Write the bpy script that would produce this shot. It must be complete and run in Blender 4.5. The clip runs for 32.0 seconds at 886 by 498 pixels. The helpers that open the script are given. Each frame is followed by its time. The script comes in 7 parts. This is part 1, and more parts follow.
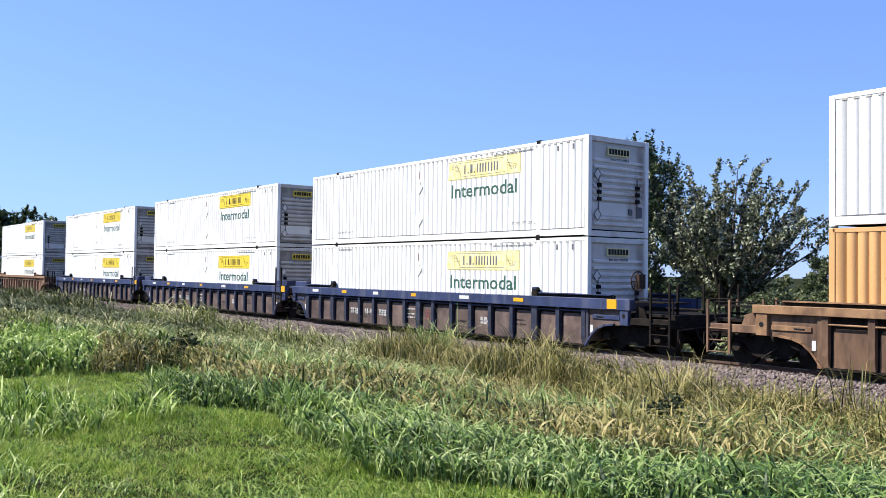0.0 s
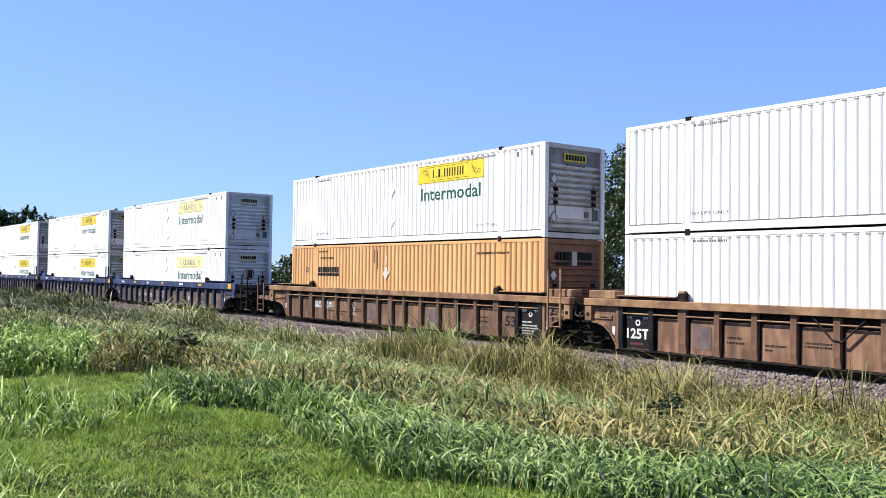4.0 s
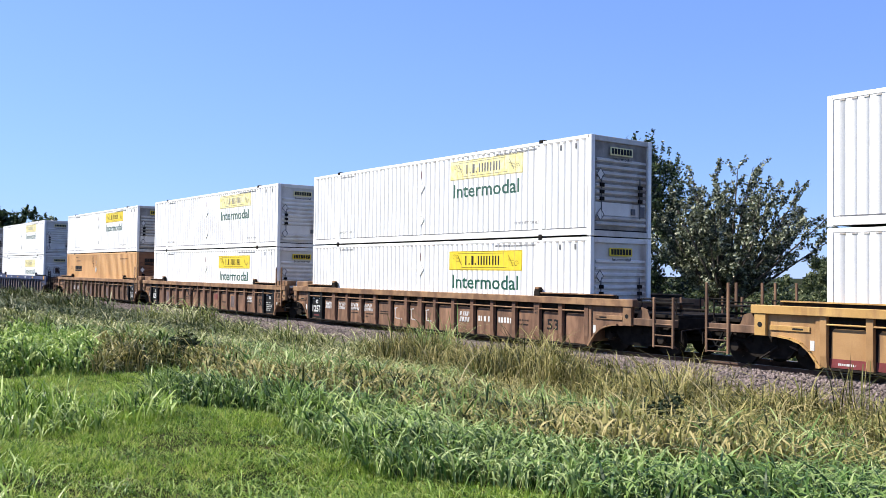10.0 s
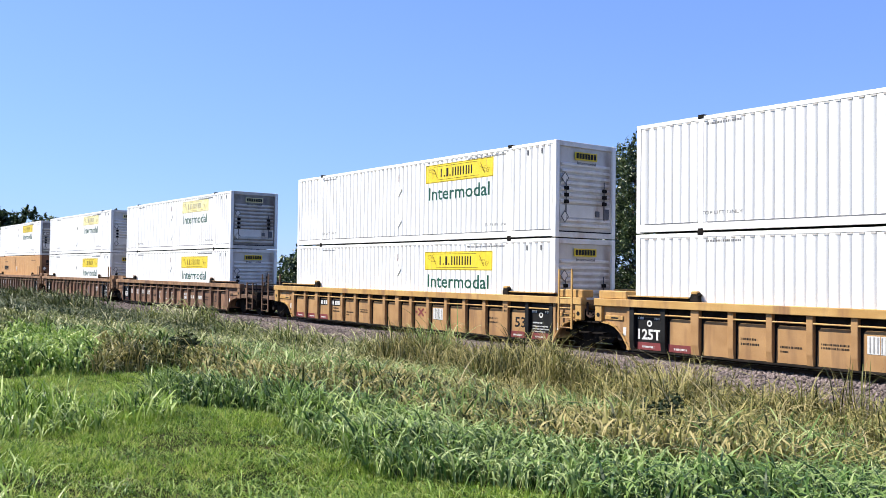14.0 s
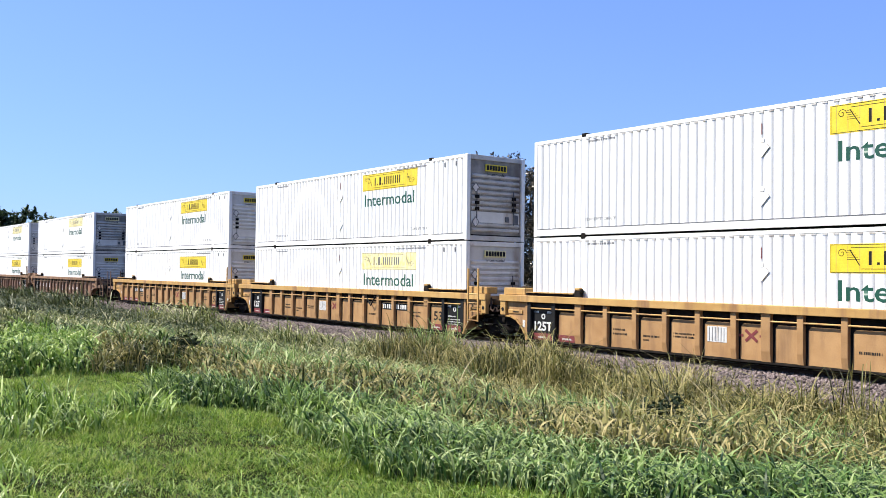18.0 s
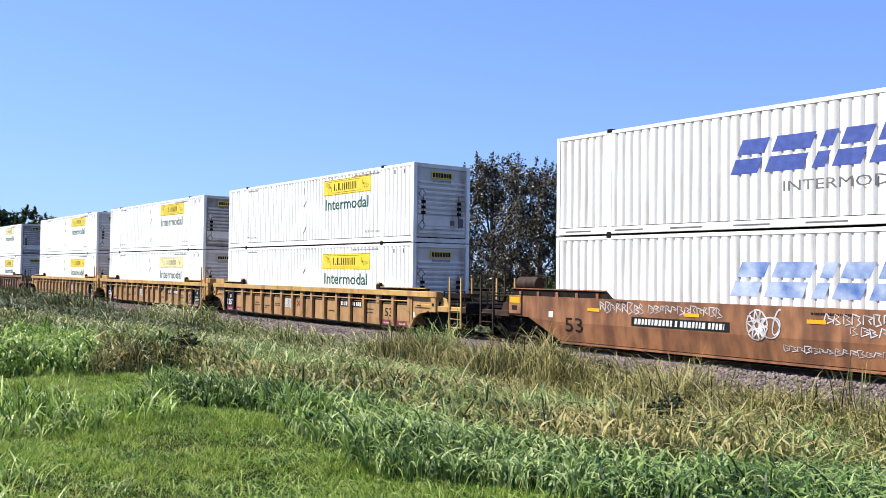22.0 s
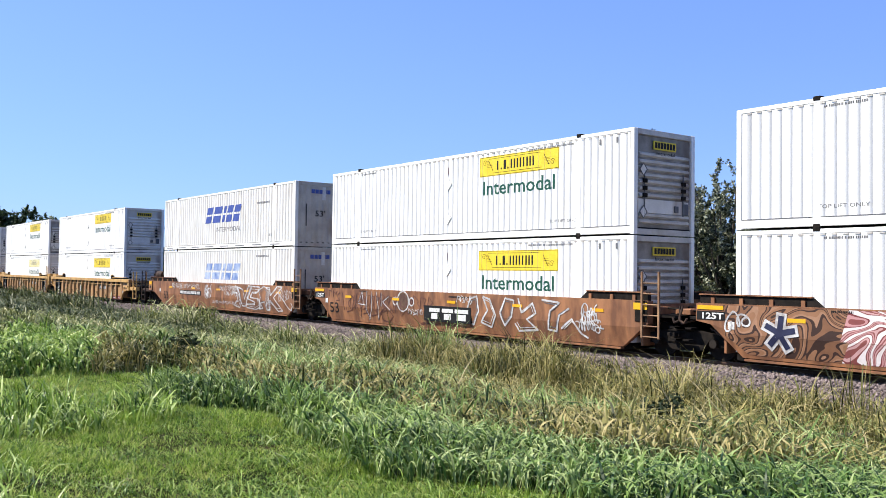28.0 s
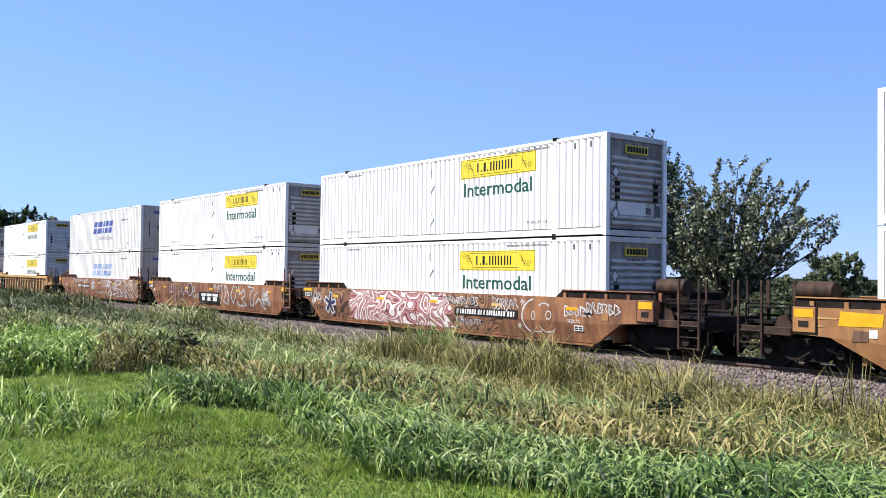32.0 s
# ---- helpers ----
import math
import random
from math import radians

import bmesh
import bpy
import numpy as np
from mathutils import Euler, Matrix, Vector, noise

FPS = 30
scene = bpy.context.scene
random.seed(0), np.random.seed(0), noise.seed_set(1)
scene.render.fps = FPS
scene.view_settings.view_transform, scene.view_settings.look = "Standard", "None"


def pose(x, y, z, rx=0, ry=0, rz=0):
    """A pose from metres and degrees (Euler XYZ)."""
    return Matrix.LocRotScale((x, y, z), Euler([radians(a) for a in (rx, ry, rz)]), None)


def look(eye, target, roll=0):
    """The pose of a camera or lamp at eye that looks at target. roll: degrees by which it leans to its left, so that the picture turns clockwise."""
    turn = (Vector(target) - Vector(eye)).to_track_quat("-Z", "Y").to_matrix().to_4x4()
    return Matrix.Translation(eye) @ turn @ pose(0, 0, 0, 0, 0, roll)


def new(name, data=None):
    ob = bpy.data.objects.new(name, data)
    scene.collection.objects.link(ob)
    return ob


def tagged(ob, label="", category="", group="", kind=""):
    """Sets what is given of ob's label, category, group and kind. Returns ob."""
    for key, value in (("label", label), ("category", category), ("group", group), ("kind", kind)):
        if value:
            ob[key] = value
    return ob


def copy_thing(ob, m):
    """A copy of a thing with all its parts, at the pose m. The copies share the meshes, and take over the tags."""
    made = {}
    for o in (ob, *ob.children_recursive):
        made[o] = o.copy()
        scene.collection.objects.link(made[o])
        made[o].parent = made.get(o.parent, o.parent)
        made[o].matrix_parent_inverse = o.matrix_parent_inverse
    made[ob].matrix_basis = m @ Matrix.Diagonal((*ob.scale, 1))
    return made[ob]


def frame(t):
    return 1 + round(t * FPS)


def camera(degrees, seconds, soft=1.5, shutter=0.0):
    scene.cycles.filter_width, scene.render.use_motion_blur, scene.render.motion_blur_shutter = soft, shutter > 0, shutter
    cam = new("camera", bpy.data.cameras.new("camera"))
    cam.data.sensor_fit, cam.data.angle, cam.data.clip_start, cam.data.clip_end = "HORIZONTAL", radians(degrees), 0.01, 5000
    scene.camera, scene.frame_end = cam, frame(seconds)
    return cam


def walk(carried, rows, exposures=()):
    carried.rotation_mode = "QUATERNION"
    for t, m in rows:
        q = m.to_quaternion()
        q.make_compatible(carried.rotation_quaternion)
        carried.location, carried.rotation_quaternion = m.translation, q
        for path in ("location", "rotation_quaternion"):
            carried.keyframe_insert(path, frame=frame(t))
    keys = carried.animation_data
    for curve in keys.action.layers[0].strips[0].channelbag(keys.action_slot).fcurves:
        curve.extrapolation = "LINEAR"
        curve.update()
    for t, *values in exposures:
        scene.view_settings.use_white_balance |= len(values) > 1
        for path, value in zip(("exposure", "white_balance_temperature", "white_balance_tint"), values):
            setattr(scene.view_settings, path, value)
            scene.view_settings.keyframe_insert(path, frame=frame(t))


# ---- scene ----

# x along the track (the train runs towards -x), y away from the viewer, z = 0 at the top of the rails
cam = camera(52.2, 32.0, soft=0.6)
EYE = Vector((0.0, -20.026, 2.108))
VIEW = look(EYE, EYE + Vector((-0.79869, 0.60113, 0.02695)), 0.726)
walk(cam, [(0.0, VIEW), (32.0, VIEW)])

# how far along the track the train stands, half second by half second
TRAIN = [(0, 37.41), (0.5, 34.35), (1, 31.05), (1.5, 27.77), (2, 25), (2.5, 21.55), (3, 18.65), (3.5, 15.43), (5.5, 3.08),
         (6, -0.07), (6.5, -3.33), (7, -6.29), (7.5, -9.53), (8, -12.51), (8.5, -15.73), (9, -18.22), (9.5, -21.81), (10, -24.72),
         (10.5, -27.97), (11, -31.27), (11.5, -34.47), (12, -37.25), (12.5, -40.74), (13, -43.5), (13.5, -46.53), (14, -49.41), (14.5, -52.55),
         (16.5, -64.27), (17, -67.09), (17.5, -70.15), (18, -72.88), (18.5, -75.88), (19, -78.28), (19.5, -81.45), (20, -84.17), (20.5, -87.1),
         (21, -89.74), (21.5, -92.98), (22, -95.4), (22.5, -98.43), (23, -100.68), (23.5, -103.94), (24, -106.55), (24.5, -109.42), (25, -112),
         (25.5, -114.79), (27.5, -125.19), (28, -127.97), (28.5, -130.71), (29, -133.19), (29.5, -135.9), (30, -138.08), (30.5, -140.79), (31, -143.22),
         (31.5, -145.88), (32, -148.32)]

# ---- light ----
SUN_AZ, SUN_EL = 232.0, 49.0    # degrees: azimuth counter-clockwise from +x, height
sun_dir = Vector((math.cos(radians(SUN_EL)) * math.cos(radians(SUN_AZ)), math.cos(radians(SUN_EL)) * math.sin(radians(SUN_AZ)), math.sin(radians(SUN_EL))))
world = bpy.data.worlds.new("sky")
scene.world = world
world.use_nodes = True
wn = world.node_tree
sky = wn.nodes.new("ShaderNodeTexSky")
sky.sky_type, sky.sun_disc = "NISHITA", False
sky.sun_elevation, sky.sun_rotation = radians(SUN_EL), radians(90.0 - SUN_AZ)
sky.air_density, sky.dust_density, sky.ozone_density = 1.0, 0.0, 4.0
clear = wn.nodes.new("ShaderNodeMix")        # evens out the pale band over the horizon
clear.data_type = "RGBA"
clear.inputs[0].default_value = 0.7
up = wn.nodes.new("ShaderNodeTexCoord")
fade = wn.nodes.new("ShaderNodeValToRGB")     # pale blue over the horizon, deeper towards the zenith
while len(fade.color_ramp.elements) < 3:
    fade.color_ramp.elements.new(0.5)
for stop, (at, tone) in zip(fade.color_ramp.elements, ((0.0, (2.75, 4.95, 9.8, 1)), (0.32, (1.90, 3.55, 9.2, 1)), (1.0, (0.7, 1.3, 4.0, 1)))):
    stop.position, stop.color = at, tone
away = wn.nodes.new("ShaderNodeVectorMath")    # the sky is deeper on the side turned from the sun
away.operation = "DOT_PRODUCT"
away.inputs[1].default_value = (0.14, 0.20, 1.0)
wn.links.new(up.outputs["Generated"], away.inputs[0])
wn.links.new(away.outputs["Value"], fade.inputs[0])
wn.links.new(fade.outputs[0], clear.inputs[7])
wn.links.new(sky.outputs[0], clear.inputs[6])
wn.links.new(clear.outputs[2], wn.nodes["Background"].inputs[0])
wn.nodes["Background"].inputs[1].default_value = 0.07
sun = new("sun", bpy.data.lights.new("sun", "SUN"))
sun.data.energy, sun.data.angle, sun.data.color = 5.0, radians(0.53), (1.0, 0.94, 0.84)
sun.matrix_world = look(sun_dir * 60, (0, 0, 0))
scene.view_settings.exposure = 0.95


# ---- materials ----
def mat(name, a, b, rough=0.7, metal=0.0, scale=3.0, fine=40.0, bump=0.1, stretch=(1, 1, 1), dirt=None, dirt_amt=0.0, island=0.0, coat=0.0, rand=0.0, spec=0.4):
    """Two-tone procedural surface: large patches a to b, fine grain, optional streaks of dirt."""
    m = bpy.data.materials.new(name)
    m.use_nodes = True
    nt = m.node_tree
    N, K = nt.nodes, nt.links
    bs = N["Principled BSDF"]
    tc = N.new("ShaderNodeTexCoord")
    mp = N.new("ShaderNodeMapping")
    mp.inputs["Scale"].default_value = stretch
    K.new(tc.outputs["Object"], mp.inputs[0])
    n1 = N.new("ShaderNodeTexNoise")
    n1.inputs["Scale"].default_value, n1.inputs["Detail"].default_value = scale, 6
    K.new(mp.outputs[0], n1.inputs[0])
    n2 = N.new("ShaderNodeTexNoise")
    n2.inputs["Scale"].default_value, n2.inputs["Detail"].default_value = fine, 4
    K.new(tc.outputs["Object"], n2.inputs[0])
    r = N.new("ShaderNodeValToRGB")
    r.color_ramp.elements[0].position, r.color_ramp.elements[1].position = 0.35, 0.65
    r.color_ramp.elements[0].color, r.color_ramp.elements[1].color = (*a, 1), (*b, 1)
    K.new(n1.outputs[0], r.inputs[0])
    out = r.outputs[0]
    mx = N.new("ShaderNodeMix")
    mx.data_type, mx.blend_type = "RGBA", "MULTIPLY"
    mx.inputs[0].default_value = 0.35
    K.new(out, mx.inputs[6])
    K.new(n2.outputs[0], mx.inputs[7])
    out = mx.outputs[2]
    if dirt:
        n3 = N.new("ShaderNodeTexNoise")
        n3.inputs["Scale"].default_value, n3.inputs["Detail"].default_value = 1.6, 7
        m3 = N.new("ShaderNodeMapping")
        m3.inputs["Scale"].default_value = (2.2, 1.0, 0.35)
        K.new(tc.outputs["Object"], m3.inputs[0])
        K.new(m3.outputs[0], n3.inputs[0])
        r3 = N.new("ShaderNodeValToRGB")
        r3.color_ramp.elements[0].position, r3.color_ramp.elements[1].position = 0.5, 0.75
        r3.color_ramp.elements[0].color, r3.color_ramp.elements[1].color = (0, 0, 0, 1), (dirt_amt,) * 3 + (1,)
        K.new(n3.outputs[0], r3.inputs[0])
        md = N.new("ShaderNodeMix")
        md.data_type = "RGBA"
        K.new(r3.outputs[0], md.inputs[0])
        K.new(out, md.inputs[6])
        md.inputs[7].default_value = (*dirt, 1)
        out = md.outputs[2]
    if island or rand:
        if island:
            src = N.new("ShaderNodeNewGeometry").outputs["Random Per Island"]
        else:
            src = N.new("ShaderNodeObjectInfo").outputs["Random"]
        mr = N.new("ShaderNodeMapRange")
        mr.inputs["To Min"].default_value, mr.inputs["To Max"].default_value = 1 - (island or rand), 1 + (island or rand)
        K.new(src, mr.inputs[0])
        hv = N.new("ShaderNodeHueSaturation")
        K.new(mr.outputs[0], hv.inputs["Value"])
        K.new(out, hv.inputs["Color"])
        out = hv.outputs[0]
    K.new(out, bs.inputs["Base Color"])
    bs.inputs["Roughness"].default_value, bs.inputs["Metallic"].default_value = rough, metal
    bs.inputs["Coat Weight"].default_value = coat
    bs.inputs["Specular IOR Level"].default_value = spec
    if bump:
        bp = N.new("ShaderNodeBump")
        bp.inputs["Strength"].default_value, bp.inputs["Distance"].default_value = bump, 0.01
        K.new(n2.outputs[0], bp.inputs["Height"])
        K.new(bp.outputs[0], bs.inputs["Normal"])
    return m


def contour_mat(name, tones, scale, bands, seed, squash=1.0):
    """Spray paint in flowing nested bands, like the rings of agate; tones are (share of a band, colour)."""
    m = bpy.data.materials.new(name)
    m.use_nodes = True
    nt = m.node_tree
    N, K = nt.nodes, nt.links
    bs = N["Principled BSDF"]
    tc = N.new("ShaderNodeTexCoord")
    mp = N.new("ShaderNodeMapping")
    mp.inputs["Location"].default_value = (seed, 0.0, seed * 0.7)
    mp.inputs["Scale"].default_value = (1.0, 0.0, squash)
    K.new(tc.outputs["Object"], mp.inputs[0])
    n = N.new("ShaderNodeTexNoise")
    n.inputs["Scale"].default_value, n.inputs["Detail"].default_value, n.inputs["Distortion"].default_value = scale, 0.6, 0.8
    K.new(mp.outputs[0], n.inputs[0])
    mul = N.new("ShaderNodeMath")
    mul.operation = "MULTIPLY"
    mul.inputs[1].default_value = bands
    K.new(n.outputs[0], mul.inputs[0])
    fr = N.new("ShaderNodeMath")
    fr.operation = "FRACT"
    K.new(mul.outputs[0], fr.inputs[0])
    r = N.new("ShaderNodeValToRGB")
    r.color_ramp.interpolation = "CONSTANT"
    while len(r.color_ramp.elements) < len(tones):
        r.color_ramp.elements.new(0.5)
    for e, (p, c) in zip(r.color_ramp.elements, tones):
        e.position, e.color = p, (*c, 1)
    K.new(fr.outputs[0], r.inputs[0])
    g = N.new("ShaderNodeTexNoise")
    g.inputs["Scale"].default_value, g.inputs["Detail"].default_value = 7.0, 6
    K.new(tc.outputs["Object"], g.inputs[0])
    mx = N.new("ShaderNodeMix")
    mx.data_type, mx.blend_type = "RGBA", "MULTIPLY"
    mx.inputs[0].default_value = 0.4
    K.new(r.outputs[0], mx.inputs[6])
    K.new(g.outputs[0], mx.inputs[7])
    K.new(mx.outputs[2], bs.inputs["Base Color"])
    bs.inputs["Roughness"].default_value, bs.inputs["Specular IOR Level"].default_value = 0.6, 0.3
    return m


def leaf_mat(name, stops, trans=0.35, rough=0.6, spec=0.15, patch=0.6, sway=0.9):
    """Blades and leaves: each takes a colour of its own, and lets some light through."""
    m = bpy.data.materials.new(name)
    m.use_nodes = True
    nt = m.node_tree
    N, K = nt.nodes, nt.links
    bs, outn = N["Principled BSDF"], N["Material Output"]
    g = N.new("ShaderNodeNewGeometry")
    r = N.new("ShaderNodeValToRGB")
    while len(r.color_ramp.elements) < len(stops):
        r.color_ramp.elements.new(0.5)
    for e, (p, c) in zip(r.color_ramp.elements, stops):
        e.position, e.color = p, (*c, 1)
    tc = N.new("ShaderNodeTexCoord")
    n = N.new("ShaderNodeTexNoise")
    n.inputs["Scale"].default_value = patch
    n.inputs["Detail"].default_value = 3
    K.new(tc.outputs["Object"], n.inputs[0])
    ad = N.new("ShaderNodeMath")
    ad.operation = "MULTIPLY_ADD"
    ad.inputs[1].default_value, ad.inputs[2].default_value = sway, -0.5 * sway
    K.new(n.outputs[0], ad.inputs[0])
    a2 = N.new("ShaderNodeMath")
    K.new(ad.outputs[0], a2.inputs[0])
    K.new(g.outputs["Random Per Island"], a2.inputs[1])
    K.new(a2.outputs[0], r.inputs[0])
    K.new(r.outputs[0], bs.inputs["Base Color"])
    bs.inputs["Roughness"].default_value = rough
    bs.inputs["Specular IOR Level"].default_value = spec
    tr = N.new("ShaderNodeBsdfTranslucent")
    K.new(r.outputs[0], tr.inputs[0])
    mx = N.new("ShaderNodeMixShader")
    mx.inputs[0].default_value = trans
    K.new(bs.outputs[0], mx.inputs[1])
    K.new(tr.outputs[0], mx.inputs[2])
    K.new(mx.outputs[0], outn.inputs[0])
    return m


WHITE = mat("white_container_paint", (0.92, 0.915, 0.885), (0.98, 0.975, 0.945), 0.45, scale=1.2, bump=0.02, stretch=(2.4, 1, 0.22), dirt=(0.50, 0.45, 0.38), dirt_amt=0.22)
# door white: grime, plus the shade of the end turned from the sun
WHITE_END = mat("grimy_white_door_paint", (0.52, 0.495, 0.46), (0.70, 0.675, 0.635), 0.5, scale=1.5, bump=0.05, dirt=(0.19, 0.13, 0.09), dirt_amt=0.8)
# darker tone that paints the shade between the end ribs, with some grime
END_RIB_SHADE = mat("grime_between_door_ribs", (0.19, 0.172, 0.155), (0.36, 0.335, 0.305), 0.7, scale=2.5, bump=0.1, dirt=(0.11, 0.075, 0.05), dirt_amt=0.8)
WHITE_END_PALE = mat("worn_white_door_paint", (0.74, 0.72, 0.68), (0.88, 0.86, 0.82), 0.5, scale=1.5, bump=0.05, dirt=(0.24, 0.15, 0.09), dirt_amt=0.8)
CREAM = mat("cream_white_paint", (0.78, 0.77, 0.73), (0.90, 0.885, 0.845), 0.5, scale=1.4, bump=0.04, stretch=(2.2, 1, 0.3), dirt=(0.42, 0.35, 0.27), dirt_amt=0.6)
# cream darkened for the shaded end, with dirt streaks on top
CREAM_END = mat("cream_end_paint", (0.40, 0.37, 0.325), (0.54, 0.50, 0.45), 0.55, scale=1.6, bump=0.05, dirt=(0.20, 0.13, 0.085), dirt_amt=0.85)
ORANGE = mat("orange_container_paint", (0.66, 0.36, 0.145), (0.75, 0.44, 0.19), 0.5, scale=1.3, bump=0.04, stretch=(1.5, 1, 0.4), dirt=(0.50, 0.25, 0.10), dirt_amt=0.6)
# the wall's orange darkened to stand for shade on the end
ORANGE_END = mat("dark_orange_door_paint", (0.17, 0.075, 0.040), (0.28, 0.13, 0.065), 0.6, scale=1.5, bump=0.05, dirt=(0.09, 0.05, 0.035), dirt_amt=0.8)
YELLOW_LOGO = mat("yellow_vinyl", (0.78, 0.58, 0.03), (0.85, 0.66, 0.05), 0.45, bump=0.0)
YELLOW_SEAM = mat("shaded_yellow_vinyl", (0.48, 0.36, 0.08), (0.56, 0.43, 0.14), 0.6, bump=0.0)
YELLOW_FADED = mat("sun_bleached_yellow_vinyl", (0.80, 0.70, 0.28), (0.86, 0.80, 0.50), 0.6, scale=6, bump=0.02)
BLACK = mat("black_paint", (0.008, 0.008, 0.008), (0.016, 0.016, 0.016), 0.6, bump=0.02, spec=0.2)
GREY_INK = mat("grey_stencil_paint", (0.10, 0.10, 0.11), (0.18, 0.18, 0.19), 0.6, bump=0.0)
GREEN_INK = mat("dark_green_vinyl", (0.010, 0.075, 0.050), (0.015, 0.09, 0.06), 0.45, bump=0.0)
GREEN_FADED = mat("faded_green_vinyl", (0.018, 0.082, 0.060), (0.060, 0.140, 0.108), 0.6, scale=8, bump=0.0)
BLUE_INK = mat("blue_vinyl", (0.045, 0.075, 0.30), (0.07, 0.11, 0.38), 0.5, scale=6, bump=0.0)
BLUE_FADED = mat("flaking_blue_vinyl", (0.06, 0.15, 0.42), (0.50, 0.58, 0.72), 0.6, scale=1.6, bump=0.02)
RUST = mat("rusty_brown_car_paint", (0.128, 0.064, 0.038), (0.310, 0.172, 0.102), 0.75, scale=2.6, bump=0.2, stretch=(1.4, 1, 0.4), dirt=(0.060, 0.035, 0.025), dirt_amt=0.9, rand=0.2)
RUST_DARK = mat("dark_rusty_car_paint", (0.096, 0.052, 0.032), (0.250, 0.145, 0.084), 0.75, scale=2.6, bump=0.2, stretch=(1.4, 1, 0.4), dirt=(0.045, 0.028, 0.022), dirt_amt=0.9, rand=0.2)
RUST_TOP = mat("tan_worn_sill_paint", (0.17, 0.088, 0.046), (0.36, 0.21, 0.105), 0.7, scale=2.5, bump=0.15, dirt=(0.10, 0.055, 0.035), dirt_amt=0.9)
YELLOW_CAR = mat("faded_yellow_car_paint", (0.36, 0.20, 0.08), (0.46, 0.27, 0.115), 0.65, scale=1.8, bump=0.12, dirt=(0.16, 0.085, 0.045), dirt_amt=0.85, rand=0.06)
YELLOW_SILL = mat("yellow_sill_paint", (0.46, 0.265, 0.080), (0.58, 0.36, 0.125), 0.6, scale=2.4, bump=0.1, stretch=(0.5, 1, 1), dirt=(0.20, 0.10, 0.05), dirt_amt=1.0)
BLUE_CAR = mat("dark_blue_car_paint", (0.014, 0.020, 0.045), (0.028, 0.038, 0.075), 0.65, scale=1.8, bump=0.12, dirt=(0.13, 0.09, 0.07), dirt_amt=0.8, rand=0.1)
BLUE_SILL = mat("blue_sill_paint", (0.015, 0.027, 0.085), (0.030, 0.048, 0.135), 0.6, scale=2.4, bump=0.1, dirt=(0.20, 0.20, 0.22), dirt_amt=0.3)
GREY_PANEL = mat("grimy_grey_panel_paint", (0.07, 0.046, 0.040), (0.150, 0.104, 0.090), 0.75, scale=2.6, bump=0.15, dirt=(0.045, 0.036, 0.036), dirt_amt=0.85, rand=0.25)
PRIMER = mat("bluish_primer_paint", (0.095, 0.070, 0.072), (0.155, 0.115, 0.115), 0.75, scale=4, bump=0.1, dirt=(0.15, 0.085, 0.055), dirt_amt=0.9)
ROUGE = mat("red_brown_car_paint", (0.155, 0.063, 0.029), (0.360, 0.160, 0.069), 0.65, scale=2.2, bump=0.2, stretch=(1.3, 1, 0.5), dirt=(0.090, 0.042, 0.026), dirt_amt=0.95)
OCHRE = mat("weathered_ochre_car_paint", (0.27, 0.12, 0.045), (0.42, 0.21, 0.07), 0.7, scale=1.6, bump=0.15, dirt=(0.12, 0.06, 0.04), dirt_amt=0.8)
STEEL = mat("grimy_black_steel", (0.010, 0.009, 0.008), (0.026, 0.021, 0.018), 0.85, scale=5, bump=0.25, spec=0.08)
WHEEL = mat("worn_wheel_steel", (0.013, 0.010, 0.009), (0.032, 0.025, 0.020), 0.75, metal=0.2, scale=5, bump=0.1, spec=0.2)
GEAR = mat("dark_rusty_gear_paint", (0.022, 0.013, 0.010), (0.060, 0.036, 0.026), 0.75, scale=4, bump=0.2, dirt=(0.12, 0.06, 0.03), dirt_amt=0.5, spec=0.2)
TREAD = mat("polished_rail_steel", (0.30, 0.28, 0.26), (0.42, 0.40, 0.38), 0.3, metal=0.9, scale=6, bump=0.05)
RAIL = mat("rusty_rail_steel", (0.09, 0.05, 0.035), (0.14, 0.08, 0.055), 0.8, scale=6, bump=0.2)
SLEEPER = mat("weathered_timber", (0.06, 0.045, 0.035), (0.11, 0.085, 0.065), 0.9, scale=4, bump=0.4, stretch=(6, 0.6, 6), rand=0.2)
REFLECT = mat("amber_reflective_tape", (0.75, 0.36, 0.01), (0.82, 0.45, 0.02), 0.35, bump=0.0)
OFFWHITE = mat("white_stencil_paint", (0.60, 0.60, 0.58), (0.72, 0.72, 0.70), 0.6, scale=9, bump=0.0)
SPRAY = mat("white_spray_paint", (0.36, 0.34, 0.33), (0.72, 0.72, 0.72), 0.6, scale=5, bump=0.0)
SPRAY_DARK = mat("dark_spray_paint", (0.07, 0.025, 0.02), (0.12, 0.045, 0.035), 0.6, scale=4, bump=0.0)
SPRAY_BLUE = mat("navy_spray_paint", (0.010, 0.012, 0.045), (0.02, 0.025, 0.07), 0.6, scale=4, bump=0.0)
PINK_CONTOUR = contour_mat("pink_white_contour_spray", [(0.0, (0.80, 0.74, 0.72)), (0.36, (0.20, 0.05, 0.05)), (0.48, (0.52, 0.27, 0.27)), (0.62, (0.24, 0.07, 0.065)), (0.74, (0.58, 0.34, 0.33)), (0.90, (0.22, 0.06, 0.055))], 0.95, 9.0, 3.1, 1.25)
BROWN_CONTOUR = contour_mat("brown_contour_spray", [(0.0, (0.30, 0.150, 0.080)), (0.30, (0.045, 0.022, 0.016)), (0.46, (0.22, 0.105, 0.055)), (0.70, (0.045, 0.022, 0.016)), (0.84, (0.36, 0.20, 0.12))], 1.0, 8.0, 8.4, 1.2)
